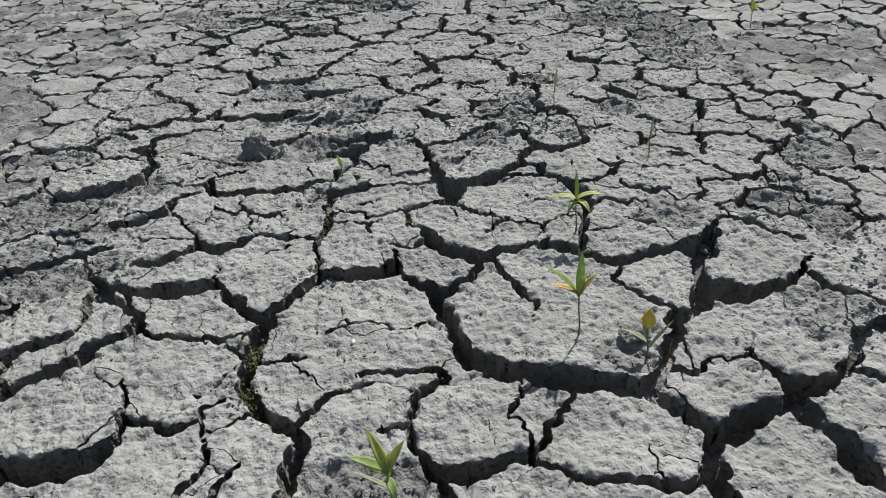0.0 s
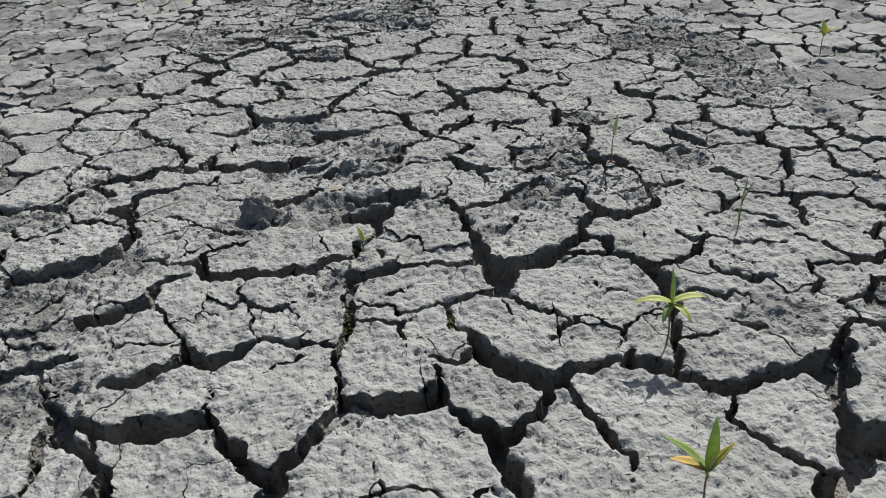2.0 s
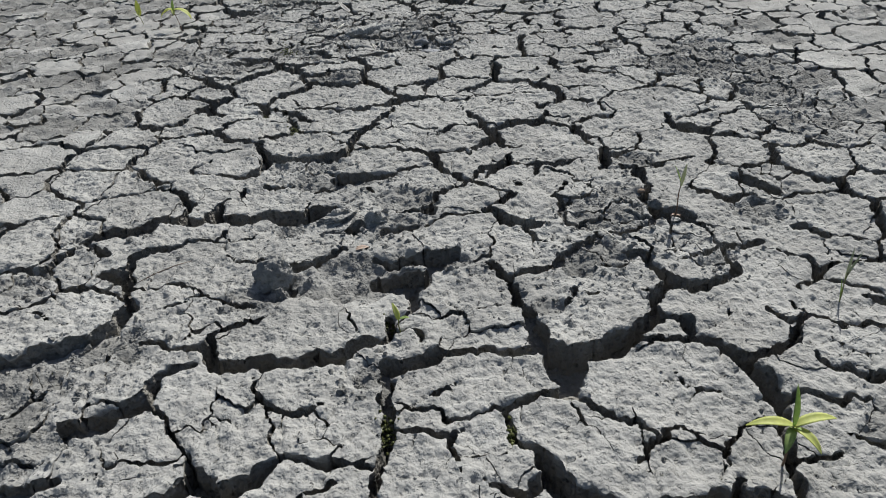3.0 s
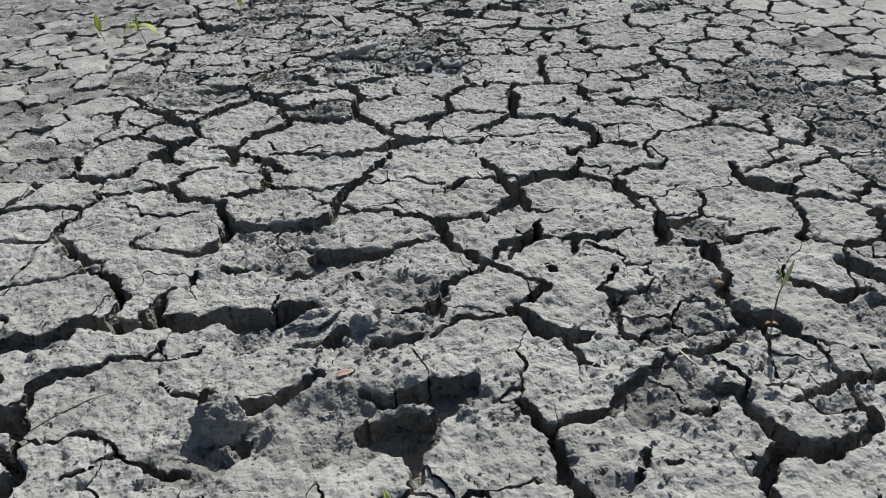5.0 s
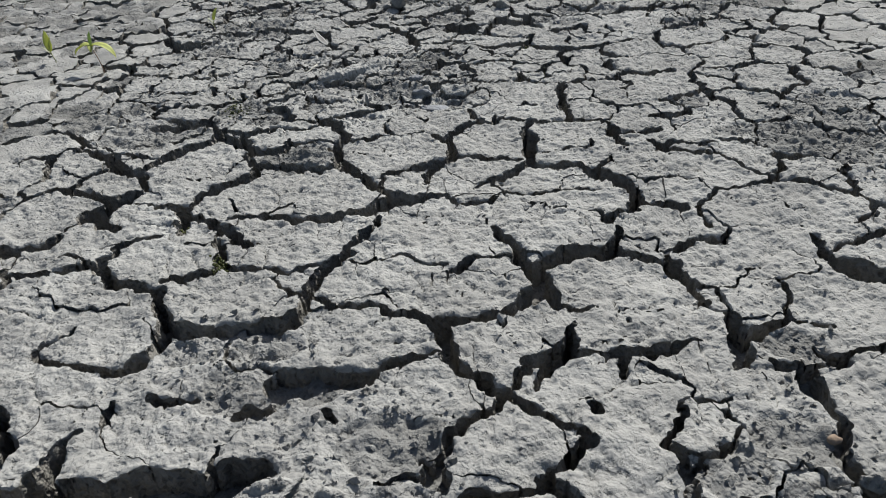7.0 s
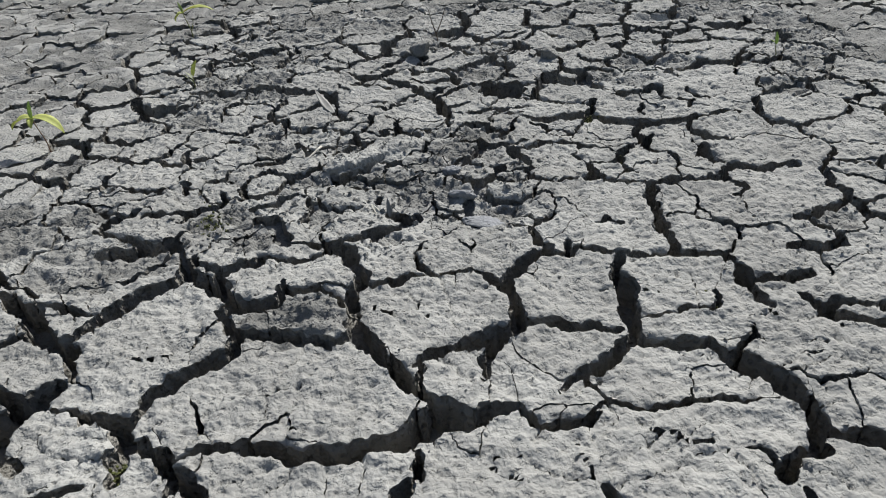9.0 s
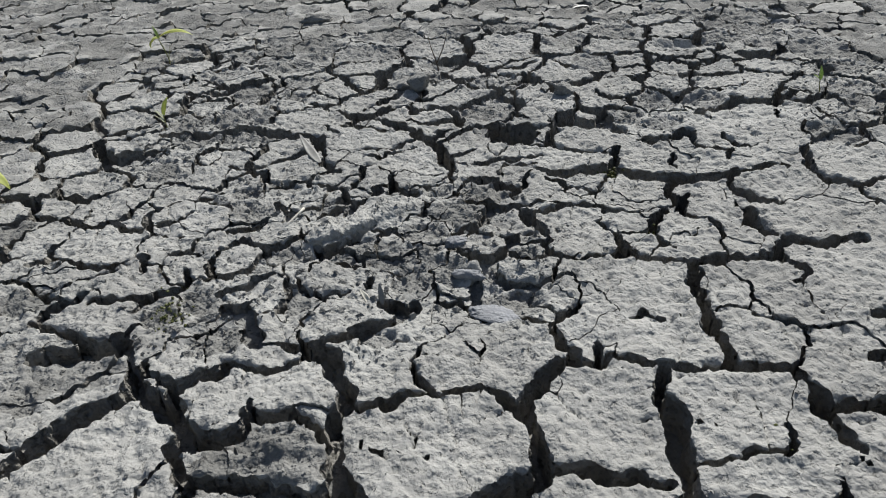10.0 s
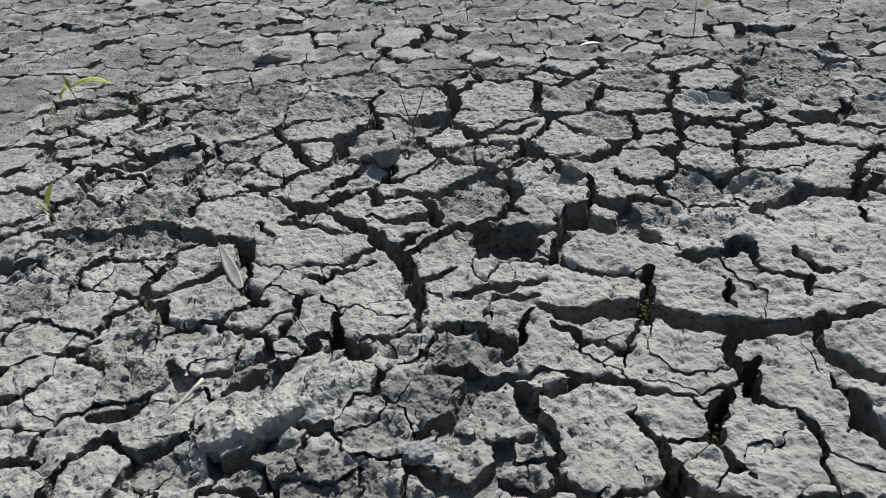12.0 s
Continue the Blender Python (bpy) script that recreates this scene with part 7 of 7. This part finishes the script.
STEM = plant_material("red_brown_stem", (0.20, 0.13, 0.08), (0.13, 0.08, 0.06), 0.0)
STALK = plant_material("green_stem", (0.22, 0.24, 0.09), (0.16, 0.15, 0.07), 0.1)
TWIG = plant_material("dark_twig", (0.14, 0.11, 0.085), (0.09, 0.07, 0.055), 0.0)
STRAW = plant_material("pale_straw", (0.62, 0.60, 0.52), (0.46, 0.43, 0.36), 0.1)
HUSK = plant_material("dry_grey_leaf", (0.235, 0.23, 0.212), (0.18, 0.175, 0.16), 0.0)
WITHERED = plant_material("brown_dry_leaf", (0.34, 0.26, 0.20), (0.26, 0.19, 0.15), 0.05)
SHELL = plant_material("bleached_shell", (0.66, 0.65, 0.60), (0.52, 0.50, 0.45), 0.05)
MOSS = plant_material("moss", (0.105, 0.115, 0.035), (0.055, 0.062, 0.022), 0.1)
STONE = mud("brown_pebble", (0.16, 0.12, 0.09), (0.25, 0.19, 0.14), (0.34, 0.27, 0.20), 0.001)


def tube(points, radii, sides=7):
    """Corners and faces of a bent, tapered rod."""
    verts, quads = [], []
    for i, (p, r) in enumerate(zip(points, radii)):
        way = (Vector(points[min(i + 1, len(points) - 1)]) - Vector(points[max(i - 1, 0)])).normalized()
        side = way.orthogonal().normalized()
        other = way.cross(side)
        for k in range(sides):
            w = 2 * math.pi * k / sides
            verts.append(Vector(p) + (side * math.cos(w) + other * math.sin(w)) * r)
        if i:
            for k in range(sides):
                a, b = (i - 1) * sides + k, (i - 1) * sides + (k + 1) % sides
                quads.append((a, b, b + sides, a + sides))
    quads.append(tuple(range(sides))[::-1])
    quads.append(tuple(range(len(verts) - sides, len(verts))))
    return verts, quads


def blade(start, turn, rise, length, width, droop, fold=0.35, thick=0.0007, rows=13):
    """Corners and faces of a leaf: turn is its direction, rise its climb in degrees, droop how far it bends over."""
    at, verts, quads = Vector(start), [], []
    w, cols = radians(turn), (-1, -0.55, 0, 0.55, 1)
    flat = Vector((-math.sin(w), math.cos(w), 0))
    for i in range(rows):
        t = i / (rows - 1)
        e = radians(rise - droop * t)
        way = Vector((math.cos(w) * math.cos(e), math.sin(w) * math.cos(e), math.sin(e)))
        up = flat.cross(way) * -1
        half = width / 2 * max(0.04, (math.sin(math.pi * min(1, 0.06 + 0.94 * t) ** 0.8)) ** 0.8)
        for layer in (0, 1):
            for c in cols:
                lift = abs(c) * fold * half + 0.05 * half * math.sin(9 * t + c * 2)
                verts.append(at + flat * (c * half) + up * (lift - layer * thick))
        at = at + way * (length / (rows - 1))
    n = len(cols)
    for i in range(rows - 1):
        a, b = i * 2 * n, (i + 1) * 2 * n
        for c in range(n - 1):
            quads.append((a + c, a + c + 1, b + c + 1, b + c))
            quads.append((a + n + c + 1, a + n + c, b + n + c, b + n + c + 1))
        quads.append((a, b, b + n, a + n))
        quads.append((a + n - 1, a + 2 * n - 1, b + 2 * n - 1, b + n - 1))
    return verts, quads


def height_at(x, y):
    return float(swell(np.array([x]), np.array([y]))[0])


def seedling(x, y, label, stem, leaves, sink=0.03, mat=None, thick=0.0022, name="seedling"):
    """A young plant. stem: its height and how far its top leans in x and y; a leaf: how high on the stem (0 to 1),
    turn, rise, length, width, droop, material."""
    root = tagged(new(name), label, "seedling" if name == "seedling" else "twig", "seedlings in the cracks" if name == "seedling" else "")
    root.location = (x, y, height_at(x, y))
    tall, lx, ly = stem
    def on(t):
        return (lx * t * t + 0.004 * math.sin(5 * t), ly * t * t, -sink + (tall + sink) * t)
    v, q = tube([on(t / 9) for t in range(10)], [thick * (1.15 - 0.55 * t / 9) for t in range(10)])
    part("stem", v, q, mat or STEM, root)
    for t, turn, rise, length, width, droop, tissue in leaves:
        v, q = blade(on(t), turn, rise, length, width, droop)
        part("leaf", v, q, tissue, root)
    return root


seedling(0.357, 1.541, "lime green seedling with spreading leaves rooted in a crack", (0.105, 0.004, 0.0),
         [(1, 175, 24, 0.080, 0.019, 52, LIME), (1, 6, 28, 0.078, 0.019, 58, LIME), (1, 95, 82, 0.078, 0.011, 15, GREEN),
          (0.96, 235, 20, 0.055, 0.016, 75, GREEN), (0.96, 300, 25, 0.060, 0.017, 80, LIME), (0.9, 270, 70, 0.035, 0.012, 40, GREEN)])
seedling(0.282, 1.127, "tall seedling with green and rusty leaves on a red stem", (0.110, 0.003, 0.0),
         [(1, 80, 84, 0.100, 0.019, 12, GREEN), (1, 172, 52, 0.105, 0.022, 18, GREEN), (1, 176, 36, 0.070, 0.020, 24, RUST),
          (1, 20, 58, 0.060, 0.013, 25, YELLOW), (0.97, 300, 82, 0.075, 0.020, 12, LIME), (0.9, 190, 72, 0.05, 0.016, 15, GREEN)])
seedling(0.413, 1.055, "small seedling with a cupped yellow leaf at a plate's edge", (0.072, 0.0, 0.0),
         [(1, 70, 66, 0.040, 0.028, 25, YELLOW), (1, 150, 58, 0.028, 0.018, 25, YELLOW), (0.45, 12, 56, 0.080, 0.009, 10, GREYED),
          (0.6, 168, 42, 0.062, 0.014, 25, GREYED), (0.75, 110, 66, 0.045, 0.014, 15, GREYED)], mat=STALK)
seedling(-0.113, 0.745, "pale green seedling with five broad leaves beside a crack", (0.058, 0.0, 0.0),
         [(1, 128, 62, 0.086, 0.019, 18, LIME), (1, 170, 40, 0.072, 0.024, 28, GREEN), (1, 35, 60, 0.066, 0.019, 15, LIME),
          (0.85, 290, 20, 0.045, 0.016, 90, GREEN), (0.5, 172, 36, 0.080, 0.008, 8, GREYED), (0.9, 70, 76, 0.045, 0.015, 10, LIME)], mat=STALK, thick=0.003)
seedling(1.530, 3.246, "yellow-green seedling with upright leaves among grey plates", (0.075, 0.004, 0.0),
         [(1, 100, 75, 0.065, 0.026, 20, LIME), (1, 10, 55, 0.055, 0.022, 45, YELLOW), (1, 175, 60, 0.05, 0.022, 30, LIME)])
seedling(-1.553, 4.590, "lime seedling with two drooping leaves on broken mud", (0.105, -0.010, 0.0),
         [(1, 184, 12, 0.085, 0.040, 80, LIME), (1, 352, 10, 0.115, 0.040, 85, LIME), (1, 80, 78, 0.055, 0.016, 10, GREEN), (1, 285, 10, 0.05, 0.022, 70, LIME)])
seedling(-1.797, 4.709, "upright yellow-green shoot with folded leaves on broken mud", (0.055, 0.0, 0.0),
         [(1, 100, 86, 0.085, 0.030, 8, LIME), (0.9, 20, 80, 0.075, 0.020, 10, LIME), (0.8, 170, 60, 0.05, 0.016, 40, GREYED)], mat=STALK)
seedling(0.437, 2.371, "thin red-stemmed seedling with one folded green leaf", (0.085, 0.010, 0.0),
         [(1, 95, 96, 0.075, 0.011, -10, GREYED), (1, 160, 76, 0.062, 0.010, 15, GREEN), (0.2, 200, 60, 0.02, 0.007, 120, STEM), (0.2, 330, 50, 0.018, 0.007, 120, STEM)])
seedling(0.676, 1.966, "sparse tuft of thin green grass stalks in rubble", (0.085, 0.006, 0.0),
         [(0.8, 60, 80, 0.080, 0.006, 15, GREYED), (0.9, 20, 70, 0.065, 0.005, 10, GREYED), (0.3, 120, 82, 0.06, 0.005, 5, GREEN)], mat=STALK, thick=0.0016)
seedling(-1.415, 5.780, "yellow seedling with one long arching leaf", (0.095, -0.012, 0.0),
         [(1, 188, 0, 0.06, 0.040, 95, LIME), (1, 2, 30, 0.150, 0.040, 62, LIME), (1, 20, 34, 0.10, 0.018, 50, RUST), (0.25, 15, 72, 0.07, 0.010, 0, STALK), (1, 140, 70, 0.055, 0.014, 10, GREEN)], mat=STALK, thick=0.003)
seedling(-1.203, 5.050, "small lime shoot in a narrow crack", (0.045, 0.01, 0.0),
         [(1, 60, 66, 0.060, 0.022, 20, LIME), (0.8, 150, 50, 0.045, 0.010, 30, GREYED), (0.6, 195, 55, 0.05, 0.007, 10, GREYED)], mat=STALK)
seedling(-0.036, 6.628, "green seedling with leaning leaves on the far mud", (0.080, 0.0, 0.0),
         [(1, 175, 35, 0.065, 0.026, 50, LIME), (1, 10, 40, 0.06, 0.026, 70, LIME), (1, 90, 75, 0.05, 0.02, 10, GREEN)])
seedling(0.825, 6.178, "tall thin seedling with bright leaves at its tip", (0.135, 0.002, 0.0),
         [(1, 5, 10, 0.055, 0.030, 95, LIME), (1, 178, 25, 0.085, 0.026, 50, LIME), (1, 90, 70, 0.06, 0.022, 10, LIME)])
seedling(-0.311, 1.972, "tiny yellow-green shoot inside a dark crack", (0.030, 0.006, 0.0),
         [(1, 120, 60, 0.042, 0.013, 20, LIME), (1, 330, 45, 0.034, 0.012, 35, GREEN)], sink=0.045, mat=STALK)
seedling(0.961, 4.983, "small green shoot in a crack between plates", (0.035, 0.0, 0.0),
         [(1, 95, 80, 0.045, 0.014, 10, GREEN), (1, 170, 50, 0.03, 0.012, 30, GREEN)], mat=STALK)
fork = seedling(-0.276, 5.475, "bare dark forked twig standing upright in the mud", (0.045, 0.0, 0.0), [], mat=TWIG, thick=0.0028, name="forked_twig")
for lean, tall, start in ((-0.032, 0.105, 0.02), (0.052, 0.11, 0.02)):
    v, q = tube([(lean * t * (1.15 - 0.3 * t), 0.0, start + tall * t) for t in (0, 0.25, 0.5, 0.75, 1)], [0.0026, 0.0023, 0.002, 0.0017, 0.0012])
    part("prong", v, q, TWIG, fork)


def loose(name, label, category, x, y, z, verts, quads, mat, turn=0.0, tip=0.0, smooth=True):
    """A small loose thing, one mesh, lying at (x, y)."""
    ob = part(name, verts, quads, mat, None, smooth=smooth)
    ob.matrix_world = pose(x, y, height_at(x, y) + z, tip, 0, turn)
    return tagged(ob, label, category)


v, q = tube([(0, 0, 0), (0.03, 0.001, 0.006), (0.07, 0.0, 0.012), (0.088, 0.0, 0.014)], [0.002, 0.0026, 0.0032, 0.0036])
loose("straw", "pale dry straw lying across crumbled mud", "straw", -0.69, 4.34, 0.004, v, q, STRAW, 60)
v, q = tube([(0, 0, 0), (0.02, 0.001, 0.001), (0.045, 0.0, 0.002)], [0.0018, 0.0022, 0.0012])
loose("straw", "short white straw beside a broken plate", "straw", 0.250, 2.255, 0.004, v, q, STRAW, 115)
v, q = tube([(0, 0, 0), (0.05, 0.004, 0.002), (0.11, 0.0, 0.003), (0.15, -0.01, 0.002)], [0.001, 0.0016, 0.0014, 0.0008])
loose("straw", "thin dark straw lying on a mud plate", "straw", -0.985, 2.20, 0.003, v, q, TWIG, 40)
v, q = blade((0, 0, 0), 0, 2, 0.16, 0.028, -22, 0.25, 0.002)
loose("dry_leaf", "curled grey dry leaf resting on a mud plate", "leaf", -0.640, 4.695, 0.004, v, q, HUSK, 118)
v, q = blade((0, 0, 0), 0, 65, 0.048, 0.013, 15, 0.5, 0.001)
loose("dry_leaf", "narrow dry leaf shard stuck upright in a crack", "leaf", -0.430, 4.035, -0.01, v, q, HUSK, 100)
v, q = blade((0, 0, 0), 0, 45, 0.045, 0.014, 15, 0.5, 0.001)
loose("dry_leaf", "short dry leaf shard leaning in a crack", "leaf", -0.455, 4.03, -0.008, v, q, STRAW, 130)
v, q = blade((0, 0, 0), 0, 8, 0.035, 0.018, 20, 0.4, 0.001)
loose("dry_leaf", "small brown dry leaf on rubble", "leaf", -0.43, 2.30, 0.004, v, q, WITHERED, 20)
v, q = blade((0, 0, 0), 0, 12, 0.085, 0.022, 25, 0.3, 0.001)
loose("dry_leaf", "bleached white strip of dry leaf", "leaf", 0.38, 6.155, 0.008, v, q, SHELL, 5)


def clump(seed, size, rough=0.32, flat=0.7, level=2):
    """Corners and faces of an irregular lump."""
    bm = bmesh.new()
    bmesh.ops.create_icosphere(bm, subdivisions=level, radius=1.0)
    for vert in bm.verts:
        d = vert.co.normalized()
        k = 1 + rough * noise.noise(d * 1.6 + Vector((seed * 3.1, 0, 0))) + rough * 0.6 * noise.noise(d * 4.3 + Vector((0, seed * 1.7, 0)))
        k = k + rough * 0.25 * noise.noise(d * 9 + Vector((0, 0, seed)))
        vert.co = Vector((d.x * size[0], d.y * size[1], d.z * size[2] * flat)) * k
    verts, quads = [tuple(v.co) for v in bm.verts], [tuple(v.index for v in f.verts) for f in bm.faces]
    bm.free()
    return verts, quads


def shard(seed, size):
    """Corners and faces of a broken lump of mud: blunt flat faces with a gritty skin."""
    rng = random.Random(seed)
    cuts = []
    for i in range(11):
        n = Vector((rng.gauss(0, 1), rng.gauss(0, 1), rng.gauss(0, 1))).normalized()
        cuts.append((n, rng.uniform(0.55, 0.95)))
    bm = bmesh.new()
    bmesh.ops.create_icosphere(bm, subdivisions=4, radius=1.0)
    for vert in bm.verts:
        d = vert.co.normalized()
        k = min([1.15] + [h / d.dot(n) for n, h in cuts if d.dot(n) > 0.2])
        k = k * (1 + 0.16 * noise.noise(d * 3.3 + Vector((seed, 0, 0))) + 0.12 * noise.noise(d * 8 + Vector((0, seed, 0))) + 0.09 * noise.noise(d * 17))
        vert.co = Vector((d.x * size[0], d.y * size[1], d.z * size[2])) * k
    verts, quads = [tuple(v.co) for v in bm.verts], [tuple(v.index for v in f.verts) for f in bm.faces]
    bm.free()
    return verts, quads


v, q = clump(3, (0.005, 0.008, 0.0035))
loose("snail_shell", "tiny bleached shell on a mud plate", "shell", -0.212, 1.149, 0.004, v, q, SHELL)
v, q = clump(5, (0.011, 0.009, 0.009))
loose("pebble", "small smooth brown pebble beside a crack", "pebble", 0.383, 2.50, 0.003, v, q, STONE)
for x, y, z, size, turn, tip, label in (
        (-0.345, 5.275, 0.014, (0.060, 0.045, 0.048), 20, 10, "rounded grey clod of mud standing on plates"),
        (-0.625, 2.190, 0.022, (0.042, 0.024, 0.050), 10, -22, "upright broken shard of mud in a hollow"),
        (-0.600, 2.120, 0.004, (0.016, 0.022, 0.030), 40, 0, "small upright splinter of mud"),
        (-0.845, 6.240, 0.010, (0.075, 0.040, 0.026), 15, 0, "pale flat clod of mud on broken plates"),
        (-0.238, 4.112, 0.002, (0.034, 0.020, 0.014), -10, -15, "blue-grey shard of clay over rubble"),
        (-0.194, 3.974, 0.000, (0.052, 0.030, 0.009), -25, -10, "blue-grey lump of clay leaning on a plate"),
        (-0.262, 4.240, -0.004, (0.034, 0.024, 0.012), 15, -10, "blue-grey crumbly clay in rubble"),
        (-0.505, 2.470, 0.008, (0.072, 0.034, 0.010), 18, -14, "thin broken flake of mud leaning over a hollow"),
        (-0.500, 2.425, -0.004, (0.066, 0.026, 0.010), 34, -10, "thin tilted flake of mud under another flake"),
        (-0.386, 2.457, 0.004, (0.040, 0.020, 0.008), -22, -12, "small thin flake of mud at a hollow's rim"),
        (0.395, 2.420, 0.000, (0.020, 0.016, 0.016), 0, 0, "small dark clod of mud in a crack"),
        (0.405, 1.110, 0.010, (0.034, 0.026, 0.016), 25, 0, "small flat clod of mud on a plate"),
        (0.150, 5.100, 0.012, (0.038, 0.030, 0.026), 0, 0, "round clod of mud sunk between plates")):
    v, q = clump(x * 7 + y, size, 0.5, 1.0, 4) if "upright" in label else shard(int(abs(x * 700 + y * 90)), size)
    loose("mud_clod", label, "clod", x, y, z, v, q, CLAY if "clay" in label else CRUMB, turn, tip)


def slab(seed, length, depth, height):
    """Corners and faces of a long pushed-up slab of mud: a flat gritty top, a steep broken front, ragged ends."""
    shape = ((-0.5, -1.0), (-0.52, -0.35), (-0.47, 0.55), (-0.42, 0.86), (-0.34, 1.0), (-0.1, 0.97), (0.15, 0.92), (0.38, 0.72), (0.5, 0.2), (0.52, -1.0))
    section = [tuple(p[c] + (q[c] - p[c]) * k / 4 for c in (0, 1)) for p, q in zip(shape, shape[1:]) for k in range(4)] + [shape[-1]]
    verts, quads, n, m = [], [], 110, len(section)
    for i in range(n):
        t = i / (n - 1)
        ends = min(1.0, 0.35 + 6 * min(t, 1 - t)) * (1 + 0.25 * noise.noise(Vector((t * 7, seed, 0))) + 0.12 * noise.noise(Vector((t * 31, seed, 0))))
        bow = 0.16 * depth * noise.noise(Vector((t * 4, 0, seed * 2.0)))
        for v, h in section:
            at = Vector((t * length, v * depth, h * height)) * 60 + Vector((seed, 0, 0))
            bump = 0.005 * noise.noise(at) + 0.0035 * noise.noise(at * 2.3) + 0.002 * noise.noise(at * 5)
            verts.append(((t - 0.5) * length + 0.5 * bump, v * depth * ends + bow + bump, h * height * ends + 1.2 * bump + 0.004 * noise.noise(Vector((t * 12, v * 3, seed)))))
    for i in range(n - 1):
        for j in range(m):
            a, b = i * m + j, i * m + (j + 1) % m
            quads.append((a, b, b + m, a + m))
    quads.append(tuple(range(m))[::-1])
    quads.append(tuple(range((n - 1) * m, n * m)))
    return verts, quads


v, q = slab(482, 0.320, 0.070, 0.024)
loose("mud_clod", "long pushed-up slab of grey mud among rubble", "clod", -0.482, 4.352, 0.0, v, q, MUD, 28, 6)


def moss_patch(x, y, z, reach, count, seed):
    """A cushion of moss on a crack's wall: many small tufts."""
    rng = random.Random(seed)
    V, Q = [], []
    for i in range(count):
        px, py = rng.gauss(0, reach * 0.4), rng.gauss(0, reach * 0.6)
        pz = rng.gauss(0, reach * 0.35)
        v, q = clump(seed + i * 0.37, (rng.uniform(0.0015, 0.0042),) * 3, 0.6, 1.0, 1)
        base = len(V)
        V += [(a + px, b + py, c + pz) for a, b, c in v]
        Q += [tuple(k + base for k in f) for f in q]
    ob = part("moss", V, Q, MOSS, None, smooth=False)
    ob.location = (x, y, height_at(x, y) + z)
    return tagged(ob, "olive moss clinging inside a crack", "moss", kind="stuff")


for i, (x, y, z, reach, count) in enumerate(((-0.425, 1.130, -0.022, 0.034, 190), (-0.420, 1.005, -0.022, 0.040, 220), (-0.340, 1.700, -0.022, 0.036, 130),
                                             (-0.712, 3.090, -0.018, 0.032, 120), (0.230, 3.620, -0.03, 0.03, 60), (-0.335, 2.03, -0.03, 0.03, 50),
                                             (-0.04, 1.06, -0.02, 0.034, 80), (0.186, 4.592, -0.03, 0.036, 90), (-0.88, 4.02, -0.006, 0.055, 110),
                                             (-0.096, 1.652, -0.012, 0.018, 60), (-0.853, 3.267, -0.03, 0.034, 80), (0.190, 4.236, -0.035, 0.032, 80))):
    moss_patch(x, y, z, reach, count, i + 1)


# ---- crumbs ----
def crumbs():
    """Grains and small lumps of mud that lie on the plates, thickest where these have crumbled."""
    rng = random.Random(77)
    V, F = [], []
    def grain(x, y, z, size):
        base = len(V)
        z = z + size * 0.2
        for d in ((1, 0, 0), (0.1, 1, 0.2), (-1, 0.2, 0), (0, -1, 0), (0.35, 0.2, 0.8), (0, 0, -0.8), (-0.4, -0.2, 0.75)):
            V.append((x + size * (d[0] + rng.gauss(0, 0.25)), y + size * (d[1] + rng.gauss(0, 0.25)), z + size * 0.8 * (d[2] + rng.gauss(0, 0.2))))
        for f in ((0, 1, 4), (1, 2, 6), (1, 6, 4), (2, 3, 6), (3, 0, 4), (3, 4, 6), (1, 0, 5), (2, 1, 5), (3, 2, 5), (0, 3, 5)):
            F.append(tuple(base + i for i in f))
    draw = np.random.RandomState(5)
    x, y = draw.uniform(-1.3, 1.2, 60000), draw.uniform(0.6, 5.3, 60000)
    broken = torn(x, y)
    kept = draw.uniform(0, 1, 60000) < 0.04 + 0.36 * broken
    for a, b, c in zip(x[kept], y[kept], broken[kept]):
        j, i = NEAR.at(a, b)
        z = TOP[j * len(NEAR.x) + i]
        if z == z and NEAR.s[j, i] > 0.003:
            grain(float(a), float(b), float(z), rng.choice((0.003, 0.003, 0.004, 0.004, 0.005, 0.006, 0.009) if c > 0.5 else (0.002, 0.002, 0.003, 0.004)))
    x, y = draw.uniform(-1.3, 1.3, 56000), draw.uniform(-0.2, 6.2, 56000)
    kept = draw.uniform(0, 1, 56000) < 0.12 + 0.6 * torn(x, y)
    x, y = x[kept], y[kept]
    for a, b, c in zip(x, y, np.minimum(bed(x, y), swell(x, y) - 0.012)):
        grain(float(a), float(b), float(c), rng.choice((0.003, 0.004, 0.004, 0.005, 0.006, 0.007, 0.009, 0.012)))
    me = bpy.data.meshes.new("mud_crumbs")
    me.from_pydata(V, [], F)
    me.materials.append(CRUMB)
    return tagged(new("mud_crumbs", me), "loose grey crumbs of dry mud on plates and in cracks", "mud crumbs", kind="stuff")


crumbs()

# ---- the plates ----
order = sorted((k for k in range(len(near_plates)) if near_plates[k][0][10] > 0.0012), key=lambda k: abs(near_plates[k][2] + 0.1) + max(0, near_plates[k][3] - 4.4))
chosen = order[:300]
for k in chosen:
    ob = new("mud_plate", plates_mesh("mud_plate", [near_plates[k]]))
    ob.parent = ground
taken = set(chosen)
rest = new("mud_plates", plates_mesh("mud_plates", [p for k, p in enumerate(near_plates) if k not in taken] + far_plates))
rest.parent = ground
tagged(rest, "cracked plates of dry grey mud spreading away", kind="stuff")
